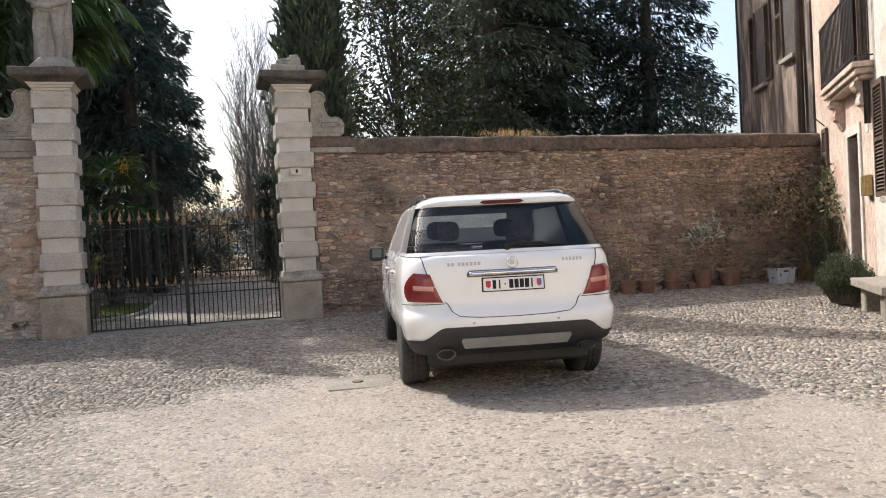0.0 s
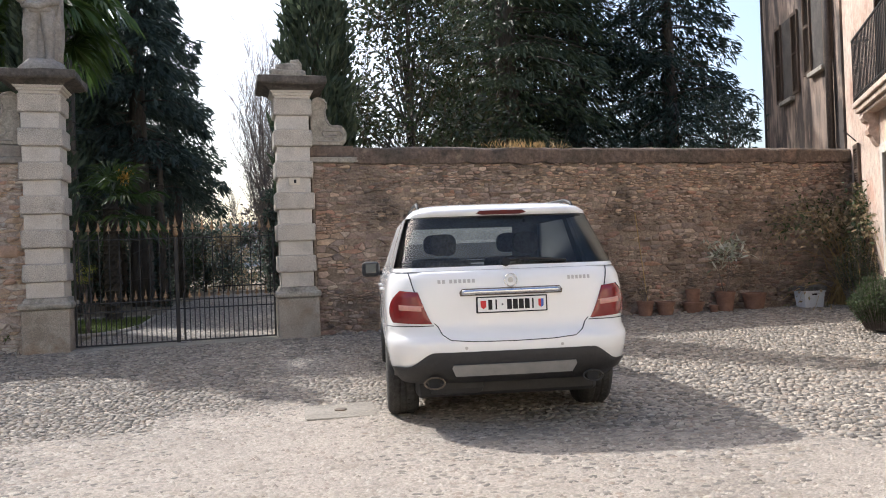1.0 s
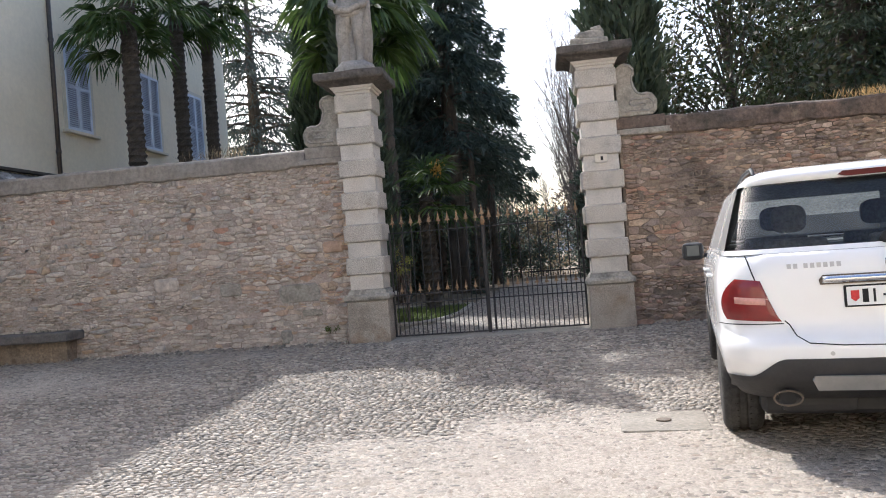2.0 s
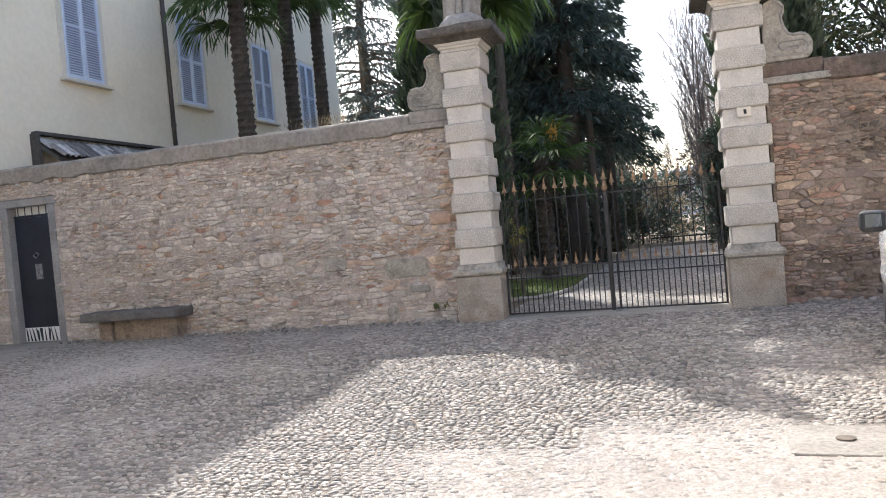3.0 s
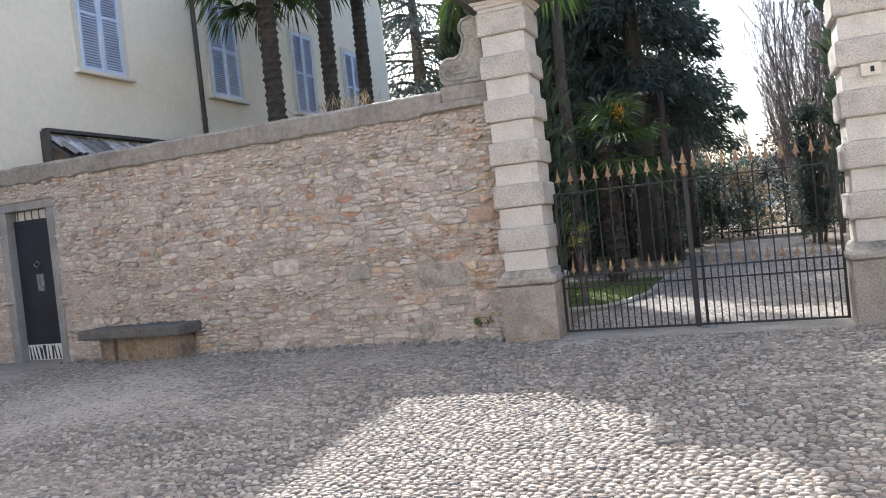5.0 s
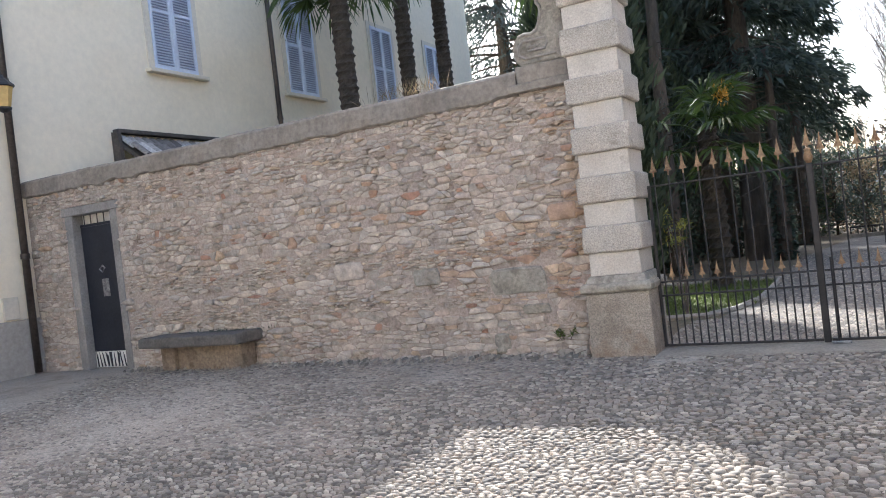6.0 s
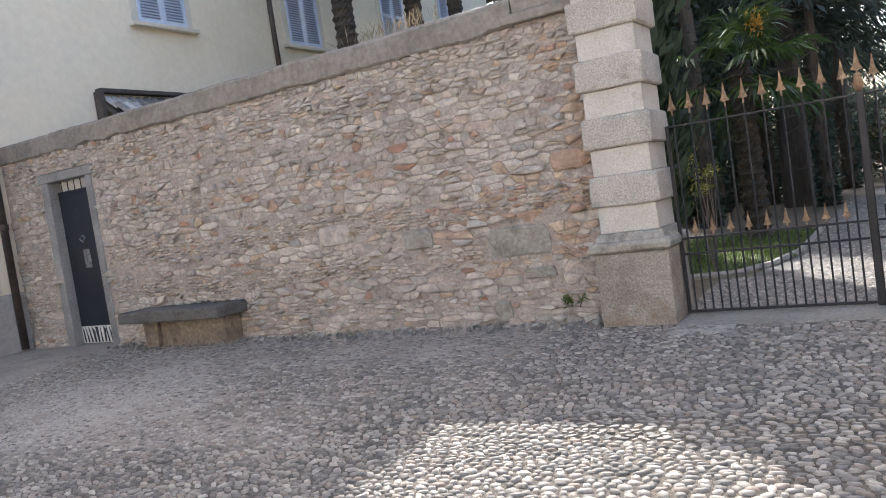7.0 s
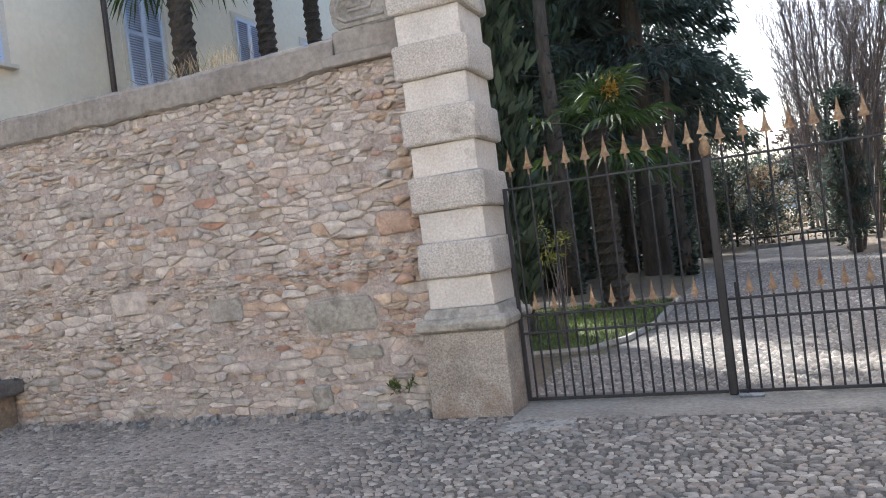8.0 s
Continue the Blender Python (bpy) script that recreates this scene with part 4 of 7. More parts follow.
for p in pent.children:
    if p.name.startswith("verge"):
        p["label"] = "dark board along the roof's edge"

lantern = thing("wall_lantern", "old iron wall lantern with amber glass on a scrolled bracket", "lantern", (HX, 12.6, 4.08))
part("bracket", tube(bmesh.new(), [(0, 0.3, 0.95), (0.3, 0.18, 0.8), (0.62, 0.0, 0.62), (0.7, -0.02, 0.5)], 0.016), M_IRON, lantern)
part("scroll", tube(bmesh.new(), [(0.05, 0.3, 0.4), (0.18, 0.24, 0.62), (0.3, 0.2, 0.72), (0.25, 0.22, 0.55), (0.1, 0.28, 0.5), (0.03, 0.3, 0.62)], 0.012), M_IRON, lantern)
part("stay", tube(bmesh.new(), [(0, 0.3, 0.2), (0.06, 0.3, 0.6), (0, 0.3, 0.95)], 0.014), M_IRON, lantern)
part("hood", turned(bmesh.new(), [(0.02, 0.48), (0.05, 0.42), (0.16, 0.33), (0.17, 0.3)], 8, (0.7, -0.02, 0)), M_IRON, lantern)
part("glass", turned(bmesh.new(), [(0.09, 0.0), (0.14, 0.29)], 8, (0.7, -0.02, 0)), M_AMBER, lantern, "amber glass body")
part("foot", turned(bmesh.new(), [(0.03, -0.08), (0.1, -0.03), (0.1, 0.0)], 8, (0.7, -0.02, 0)), M_IRON, lantern)

# ---- old house on the east side ----
EO, EAZ = (12.18, 13.2), 34.0
EU = (math.sin(radians(EAZ)), math.cos(radians(EAZ)))
EAST = pose(EO[0], EO[1], 0, 0, 0, 90 - EAZ)     # local x runs along the front into the depth, local y points out of the front's back


def east(name, bm, mat, parent, label="", smooth=False):
    return part(name, bm, mat, parent, label, smooth)


# in local axes the front is y = 0 and the court lies at y > 0
old = new("old_house")
old.matrix_world = EAST
tagged(old, "old house with peeling pink plaster and brown shutters", "house")
DS0, DS1, DZ = -3.58, -2.8, 2.7
WS0, WS1, WZ0, WZ1 = -6.1, -5.3, 1.62, 3.3      # ground floor window
bm = prism(bmesh.new(), [(-4.42, -0.2), (DS0, -0.2), (DS0, DZ), (DS1, DZ), (DS1, -0.2), (0.3, -0.2), (0.3, 9.5), (-4.42, 9.5)], -0.6, 0.0)
east("front_wall", bm, M_PINKPL, old)
bm = box(box(box(boxed(-9, WS0, -0.6, 0.004, -0.2, 9.5), WS1, -4.421, -0.6, 0.004, -0.2, 9.5), WS0, WS1, -0.6, 0.004, -0.2, WZ0), WS0, WS1, -0.6, 0.004, WZ1, 9.5)
east("front_wall", bm, M_PALEPL, old, "pale grey roughcast half of the front")
east("rear_mass", boxed(-9, 0.3, -7, -0.62, -0.2, 9.4), M_OLDPL, old)
east("eaves", boxed(-9.2, 0.5, -7.2, 0.5, 9.5, 9.75), M_FASCIA, old)
surround = east("door_surround", box(box(boxed(DS0 - 0.15, DS0, -0.3, 0.035, 0.0, DZ + 0.16, 0.008), DS1, DS1 + 0.15, -0.3, 0.035, 0.0, DZ + 0.16, 0.008), DS0, DS1, -0.3, 0.035, DZ, DZ + 0.16), M_PALEPL, old, "pale stone door surround")
leaf = east("door_leaf", boxed(DS0, DS1, -0.42, -0.36, 0.05, DZ), M_SHBROWN, surround)
for z0, z1 in ((0.25, 1.0), (1.12, 1.85), (1.97, 2.55)):
    east("door_panel", boxed(DS0 + 0.1, DS1 - 0.1, -0.362, -0.345, z0, z1, 0.008), M_SHBROWN, leaf)
east("door_step", roughen(boxed(DS0 - 0.2, DS1 + 0.2, -0.3, 0.3, -0.1, 0.2, 0.015), 0.006, 6), M_OLDST, old)
# balcony: a stepped slab on scrolled corbels, with an iron railing
BS0, BS1, BP = -4.72, -2.0, 0.3
bm = box(box(boxed(BS0, BS1, 0.0, BP, 3.56, 3.65, 0.02, 2), BS0 + 0.04, BS1 - 0.04, 0.0, BP - 0.045, 3.47, 3.559, 0.02, 2), BS0 + 0.1, BS1 - 0.1, 0.0, BP - 0.1, 3.4, 3.469, 0.015)
balcony = part("balcony_slab", roughen(bm, 0.006, 7), M_PINKPL, old)
corbel = [(0.0, 3.4), (0.22, 3.4), (0.235, 3.34), (0.2, 3.28), (0.15, 3.25), (0.14, 3.19), (0.165, 3.13), (0.15, 3.06), (0.1, 3.02), (0.07, 2.94), (0.03, 2.88), (0.0, 2.86)]
for c in (-4.3, -2.4):
    bm = loft(bmesh.new(), [[(c + o, p, q) for p, q in corbel] for o in (-0.13, -0.1, 0.1, 0.13)])
    bmesh.ops.recalc_face_normals(bm, faces=bm.faces[:])
    east("corbel", roughen(bm, 0.006, 9), M_PINKPL, balcony)
east("handrail", box(box(boxed(BS0 + 0.02, BS1 - 0.02, BP - 0.05, BP - 0.02, 4.7, 4.73), BS1 - 0.05, BS1 - 0.02, 0.0, BP - 0.05, 4.7, 4.73), BS0 + 0.02, BS0 + 0.05, 0.0, BP - 0.05, 4.7, 4.73), M_IRON, balcony)
east("foot_rail", box(box(boxed(BS0 + 0.02, BS1 - 0.02, BP - 0.045, BP - 0.025, 3.72, 3.74), BS1 - 0.045, BS1 - 0.025, 0.0, BP - 0.045, 3.72, 3.74), BS0 + 0.025, BS0 + 0.045, 0.0, BP - 0.045, 3.72, 3.74), M_IRON, balcony)
bar = mesh_of("baluster", rod(bmesh.new(), (0, 0, 3.65), (0, 0, 4.7), 0.009, n=6), M_IRON)
for q, k in [(BS0 + 0.035 + 0.106 * i, BP - 0.035) for i in range(26)] + [(e, 0.06 + 0.1 * i) for e in (BS0 + 0.035, BS1 - 0.035) for i in range(2)]:
    ob = new("baluster", bar)
    ob.parent, ob.matrix_basis = balcony, pose(q, k, 0)


def brown_shutter(s, z0, z1, w, parent, turn=180):
    return shutter_leaf(parent, pose(s, 0.035, z0, 0, 0, turn), w, z1 - z0, M_SHBROWN)


brown_shutter(-3.05, 3.67, 6.2, 0.6, old)
brown_shutter(-3.69, 3.67, 6.2, 0.6, old)
brown_shutter(-5.0, WZ0, WZ1, 0.58, old)
brown_shutter(-6.42, WZ0, WZ1, 0.58, old)
east("window_pane", boxed(WS0, WS1, -0.3, -0.29, WZ0, WZ1), M_CLEAR, old)
east("window_sill", boxed(WS0 - 0.1, WS1 + 0.1, -0.2, 0.1, WZ0 - 0.09, WZ0, 0.01), M_OLDST, old)
brown_shutter(-0.75, 2.1, 3.1, 0.45, old)
east("shutter_stay", rod(bmesh.new(), (-0.75, 0.03, 3.16), (-1.15, 0.3, 3.32), 0.012, n=6), M_IRON, old)
east("downpipe", rod(bmesh.new(), (-4.43, 0.06, 2.75), (-4.43, 0.06, 9.45), 0.045, n=12), M_PIPE, old, smooth=True)
mail = part("mailbox", box(boxed(-4.36, -4.04, 0.002, 0.11, 1.66, 1.98, 0.012), -4.32, -4.08, 0.109, 0.114, 1.9, 1.925), M_BRASS, None, at=EAST.copy())
tagged(mail, "brass coloured mailbox fixed beside the house door", "mailbox")
tile_e = part("wall_tile", boxed(-4.2, -4.08, 0.001, 0.014, 2.64, 2.78, 0.003), M_PLATE, None, at=EAST.copy())
tagged(tile_e, "small white ceramic tile beside the house door", "number tile")

# the part of the house beyond the garden wall, turned a little
FAR = pose(EO[0] + 0.15, EO[1] + 0.3, 0, 0, 0, 90 - 23.0)
back_house = new("back_house")
back_house.matrix_world = FAR
tagged(back_house, "tall old house with stained peeling plaster, darkened for shade, behind the wall", "house")
east("front_wall", boxed(0, 5.2, -6, 0.0, -0.2, 11.5), M_OLDPL, back_house)
east("corner_quoin", boxed(5.2, 5.27, -6.0, 0.04, -0.2, 11.5), M_FASCIA, back_house)
east("downpipe", rod(bmesh.new(), (0.4, 0.1, 0.2), (0.4, 0.1, 11.3), 0.075, n=12), M_PIPE, back_house, smooth=True)
for s, z0, z1 in ((3.27, 4.8, 6.7), (1.2, 5.05, 7.2)):
    # flat dark sheet: shade of the room inside put into its colour
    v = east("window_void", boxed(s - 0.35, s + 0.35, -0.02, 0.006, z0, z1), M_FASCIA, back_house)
    for q in (-1, 1):
        shutter_leaf(back_house, pose(s + q * 0.62, 0.03, z0, 0, 0, 180), 0.46, z1 - z0, M_SHBROWN)
    east("sill", boxed(s - 0.45, s + 0.45, 0.0, 0.12, z0 - 0.12, z0 - 0.02, 0.01), M_OLDST, back_house)

sb = new("pale_stone_bench")
sb.matrix_world = EAST
tagged(sb, "pale worn stone bench beside the old house", "bench")
east("seat_slab", roughen(boxed(-6.9, -5.05, 0.03, 0.52, 0.36, 0.47, 0.02, 2), 0.006, 6), M_SLAB, sb)
for s in (-6.5, -5.4):
    east("support", roughen(boxed(s - 0.14, s + 0.14, 0.08, 0.42, -0.05, 0.36, 0.02), 0.008, 8), M_SLAB, sb)

# unseen plain house across the court, added behind the camera to bounce sunlight
south = thing("bounce_block", "plain cream plastered block added unseen to bounce sunlight into the court", "house")
part("front_wall", boxed(-16, 20, -17, -10, -0.2, 9.0), M_PLASTER, south)
part("roof", prism(bmesh.new(), [(-16.5, 9.0), (20.5, 9.0), (20.5, 9.3), (-16.5, 9.3)], -17.5, -9.5), M_FASCIA, south)

# ---- the parked white off-road estate car ----
def plan_outline(z, r, f, w, rc, fc):
    """A rounded plan of the car at one height: rear at y = r, front at y = f, half width w."""
    pts = []

    def corner(cx, cy, rad, a0, n=8):
        for k in range(n + 1):
            a = radians(a0 + 90 * k / n)
            pts.append((cx + rad * math.cos(a), cy + rad * math.sin(a)))

    corner(w - rc, r + rc * 0.75, rc, -90)
    for k in range(1, 14):
        pts.append((w, r + rc + (f - fc - r - rc) * k / 14))
    corner(w - fc, f - fc, fc, 0)
    for k in range(1, 5):
        pts.append((w - fc - 2 * (w - fc) * k / 5, f))
    corner(-w + fc, f - fc, fc, 90)
    for k in range(1, 14):
        pts.append((-w, f - fc - (f - fc - r - rc) * k / 14))
    corner(-w + rc, r + rc * 0.75, rc, 180)
    for k in range(1, 9):
        pts.append((-w + rc + 2 * (w - rc) * k / 9, r - 0.25 * rc))
    out = []
    for x, y in pts:
        bow = 0.045 * (1 - (x / w) ** 2) if y < r + 0.1 else 0.0
        squeeze = 1 - 0.035 * max(0.0, (y - 3.2) / 1.6) ** 2 - 0.02 * max(0.0, (1.0 - y)) ** 2
        out.append((x * squeeze, y + 0.25 * rc - bow + 0.02, z))
    return out


car = thing("car", "white off-road estate car parked on the cobbles, seen from behind", "car", (2.483, 6.32, -0.01), -10.0)
LOWER = [(0.36, 0.16, 4.55, 0.84), (0.42, 0.08, 4.66, 0.885), (0.5, 0.03, 4.74, 0.92), (0.585, 0.005, 4.77, 0.935), (0.6, 0.0, 4.77, 0.94), (0.66, 0.0, 4.78, 0.948), (0.7, 0.006, 4.775, 0.95),
         (0.725, 0.03, 4.76, 0.945), (0.76, 0.06, 4.75, 0.938), (0.85, 0.07, 4.73, 0.94), (0.95, 0.068, 4.68, 0.945), (1.05, 0.075, 4.5, 0.94), (1.14, 0.09, 4.1, 0.925), (1.19, 0.11, 3.75, 0.905), (1.21, 0.13, 3.64, 0.89)]
UPPER = [(1.212, 0.135, 3.6, 0.885), (1.24, 0.155, 3.55, 0.876), (1.36, 0.24, 3.35, 0.84), (1.5, 0.34, 3.1, 0.795), (1.6, 0.41, 2.9, 0.762), (1.635, 0.43, 2.85, 0.75), (1.66, 0.4, 2.8, 0.735), (1.7, 0.45, 2.7, 0.69), (1.735, 0.62, 2.5, 0.615), (1.76, 0.95, 2.25, 0.48), (1.77, 1.2, 2.05, 0.3)]


def car_body():
    bm = bmesh.new()
    loft(bm, [plan_outline(z, r, f, w, 0.26, 0.42) for z, r, f, w in LOWER])
    bmesh.ops.recalc_face_normals(bm, faces=bm.faces[:])
    me = bpy.data.meshes.new("body")
    bm.to_mesh(me)
    bm.free()
    me.materials.append(M_CARW)
    me.materials.append(M_BLACKPL)
    for p in me.polygons:
        c = p.center
        if c.z < 0.47 or (c.z < 0.52 and c.y > 0.5) or (c.z > 1.2 and len(p.vertices) > 6):
            p.material_index = 1
        p.use_smooth = len(p.vertices) < 6
    ob = new("body", me)
    ob.parent = car
    cut = bmesh.new()
    for y in (0.93, 3.845):
        for s in (-1, 1):
            rod(cut, (s * 0.55, y, 0.37), (s * 1.2, y, 0.37), 0.44, n=40)
    cutter = part("arch_cutter", cut, M_BLACKPL)
    mod = ob.modifiers.new("arches", "BOOLEAN")
    mod.operation, mod.object, mod.solver = "DIFFERENCE", cutter, "EXACT"
    done = bpy.data.meshes.new_from_object(ob.evaluated_get(bpy.context.evaluated_depsgraph_get()))
    ob.modifiers.clear()
    ob.data = done
    bpy.data.objects.remove(cutter)
    return ob


car_body()


def car_upper():
    rings = [plan_outline(z, r, f, w, 0.2, 0.28) for z, r, f, w in UPPER]
    n = len(rings[0])
    shell, panes = [], {"rear_window": [], "side_window": [], "other_side_window": [], "windscreen": []}
    for i in range(len(rings) - 1):
        for k in range(n):
            q = (i * n + k, i * n + (k + 1) % n, (i + 1) * n + (k + 1) % n, (i + 1) * n + k)
            pts = [rings[i][k], rings[i][(k + 1) % n], rings[i + 1][(k + 1) % n], rings[i + 1][k]]
            c = [sum(p[j] for p in pts) / 4 for j in range(3)]
            base = [(rings[0][k][j] + rings[0][(k + 1) % n][j]) / 2 for j in range(3)]
            name = None
            if 1 <= i < 5:
                if base[1] < 0.4:
                    name = "rear_window"
                elif base[1] > 3.3:
                    name = "windscreen" if abs(base[0]) < 0.72 else None
                elif abs(base[1] - 1.18) < 0.1 or base[1] > 3.05:
                    name = None
                else:
                    name = "side_window" if base[0] < 0 else "other_side_window"
            (panes[name] if name else shell).append(q)
    v = np.array([p for ring in rings for p in ring])
    ob = raw("cabin_shell", v, shell, M_CARW, car, smooth=True)
    inner = np.stack([v[:, 0] * 0.965, 1.9 + (v[:, 1] - 1.9) * 0.985, v[:, 2] - 0.012], -1)
    raw("cabin_lining", inner, shell, M_SEAT, car, "grey cabin lining", smooth=True)
    bm = bmesh.new()
    bm.faces.new([bm.verts.new(p) for p in rings[-1]])
    part("roof_panel", bm, M_CARW, car)
    for name, faces in panes.items():
        used = sorted({i for f in faces for i in f})
        index = {u: i for i, u in enumerate(used)}
        pane = raw(name.replace("other_", ""), v[used], [tuple(index[i] for i in f) for f in faces], M_DARKGL if "side" in name else M_GLASS, car, "dark tinted glass" if "side" in name else "lightly tinted glass", smooth=True)
        pane.visible_shadow = True


car_upper()


def rear_y(z, x=0.0):
    """The depth of the tail's skin at a height and half width."""
    lev = LOWER if z <= 1.21 else UPPER
    for a, b in zip(lev, lev[1:]):
        if a[0] <= z <= b[0]:
            k = (z - a[0]) / (b[0] - a[0])
            r, w = a[1] + (b[1] - a[1]) * k, a[3] + (b[3] - a[3]) * k
            edge = max(0.0, abs(x) - (w - 0.26)) / 0.26
            return r + 0.02 - 0.045 * (1 - (x / w) ** 2) + 0.26 * (1 - math.sqrt(max(0.0, 1 - min(edge, 0.98) ** 2)))
    return 0.1


def skin(x, z, off=0.0):
    return (x, rear_y(z, x) - off, z)


def skin_patch(name, outline, mat, off=0.006, thick=0.02, parent=None, label=""):
    """A raised patch on the tail with an outline in x and z."""
    bm = bmesh.new()
    prism(bm, outline, 0, 1)
    bmesh.ops.subdivide_edges(bm, edges=[e for e in bm.edges if e.calc_length() > 0.06 and abs(e.verts[0].co.y - e.verts[1].co.y) < 0.5], cuts=3, use_grid_fill=True)
    bmesh.ops.triangulate(bm, faces=bm.faces[:])
    for v in bm.verts:
        v.co.y = rear_y(v.co.z, v.co.x) - off + v.co.y * thick
    return part(name, bm, mat, parent or car, label)


def grid_patch(name, x0, x1, z0, z1, edge, mat, off, label="", parent=None, nx=14, nz=10):
    """A lamp glass that follows the tail round its corner; edge(u, v) shifts the grid."""
    v, f = [], []
    for j in range(nz + 1):
        for i in range(nx + 1):
            x, z = edge(i / nx, j / nz, x0 + (x1 - x0) * i / nx, z0 + (z1 - z0) * j / nz)
            rim = 0.012 if i in (0, nx) or j in (0, nz) else 0.0
            v.append((x, rear_y(z, x) - off + rim, z))
    for j in range(nz):
        for i in range(nx):
            a = j * (nx + 1) + i
            f.append((a, a + 1, a + nx + 2, a + nx + 1))
    return raw(name, v, f, mat, parent or car, label, smooth=True)


for s in (-1, 1):
    shape = lambda u, v, x, z: (s * (x + 0.1 * v ** 0.8 * (1 - u) - 0.05 * u * abs(2 * v - 0.75) ** 2.2), z + 0.015 * u)
    lamp = grid_patch("tail_lamp", 0.6, 0.915, 0.82, 1.06, shape, M_RED, 0.016, "red tail lamp glass")
    band = lambda u, v, x, z: (s * x, z + 0.015 * u)
    line = lambda u, v, x, z: (s * (x - 0.012 * u), z + 0.015 * u)
    grid_patch("lamp_divider", 0.66, 0.9, 0.936, 0.94, line, M_REDDIM, 0.022, "", lamp, 10, 1)
    grid_patch("lamp_divider", 0.68, 0.9, 1.005, 1.009, line, M_REDDIM, 0.02, "", lamp, 10, 1)
    grid_patch("clear_band", 0.665, 0.86, 0.905, 0.968, band, M_LENS, 0.019, "clear lamp band", lamp, 10, 4)
# tailgate seam
seam = [(-0.585, 0.825), (-0.56, 0.8), (-0.53, 0.74), (-0.47, 0.7), (-0.3, 0.685), (0, 0.68), (0.3, 0.685), (0.47, 0.7), (0.53, 0.74), (0.56, 0.8), (0.585, 0.825)]
part("tailgate_seam", tube(bmesh.new(), [skin(x, z, 0.0) for x, z in seam], 0.0036, 6), M_SEAM, car)
for s in (-1, 1):
    # thin dark bar drawn for the shadow line along the bumper's crease
    part("bumper_seam", tube(bmesh.new(), [skin(s * (0.59 + 0.034 * k), 0.808, -0.001) for k in range(11)], 0.0035, 6), M_SEAM, car)
    part("tailgate_seam", tube(bmesh.new(), [skin(s * x, z, 0.0) for x, z in ((0.725, 1.06), (0.74, 1.11), (0.755, 1.17), (0.765, 1.205))], 0.004, 6), M_SEAM, car)
part("tailgate_handle", tube(bmesh.new(), [skin(-0.375 + 0.0375 * k, 1.047, 0.012) for k in range(21)], 0.021, 12), M_CHROME, car, "chrome tailgate strip", smooth=True)
skin_patch("handle_recess", [(-0.385, 1.02), (0.385, 1.02), (0.392, 1.047), (0.37, 1.074), (-0.37, 1.074), (-0.392, 1.047)], M_GRATE, 0.01, 0.02)
plate = part("number_plate", boxed(-0.27, 0.27, -0.012, 0.012, 0.888, 1.01, 0.004), M_SEAM, car, "white number plate in a black frame", at=pose(0, rear_y(0.95) - 0.02, 0, -1.5, 0, 0))
part("plate_face", boxed(-0.258, 0.258, -0.016, -0.0125, 0.897, 1.001), M_PLATE, plate)
for x, w in ((-0.165, 0.03), (-0.12, 0.012), (-0.02, 0.036), (0.025, 0.036), (0.07, 0.036), (0.115, 0.036), (0.158, 0.012)):
    part("plate_bar", boxed(x - w / 2, x + w / 2, -0.0185, -0.0165, 0.912, 0.986), M_SEAM, plate)
part("plate_dot", boxed(-0.078, -0.066, -0.0185, -0.0165, 0.943, 0.955), M_SEAM, plate)
part("plate_shield", prism(bmesh.new(), [(-0.238, 0.98), (-0.238, 0.935), (-0.217, 0.918), (-0.196, 0.935), (-0.196, 0.98)], -0.0185, -0.0165), M_SHRED, plate)
part("plate_shield", prism(bmesh.new(), [(0.2, 0.98), (0.2, 0.935), (0.21, 0.922), (0.219, 0.918), (0.219, 0.98)], -0.0185, -0.0165), M_SHRED, plate)
part("plate_shield", prism(bmesh.new(), [(0.2195, 0.98), (0.2195, 0.918), (0.23, 0.922), (0.24, 0.935), (0.24, 0.98)], -0.0185, -0.0165), M_BLUE, plate)
bm = bmesh.new()
pts = [(0.048 * math.cos(a), 0, 0.048 * math.sin(a)) for a in np.linspace(0, 2 * math.pi, 28)]
tube(bm, pts, 0.005, 6)
part("round_badge", bm, M_CHROME, car, "round chrome badge", at=pose(0, rear_y(1.13) - 0.012, 1.128, -6, 0, 0))
part("badge_disc", rod(bmesh.new(), (0, rear_y(1.13) - 0.008, 1.128), (0, rear_y(1.13) + 0.01, 1.128), 0.02, n=24), M_SILVER, car)
for x0, n, w in ((-0.55, 8, 0.022), (0.44, 6, 0.019)):
    for k in range(n):
        x = x0 + k * (w + 0.012) + (0.02 if n == 8 and k > 1 else 0)
        skin_patch("lettering_bar", [(x, 1.118), (x + w, 1.118), (x + w, 1.146), (x, 1.146)], M_SILVER, 0.003, 0.006)
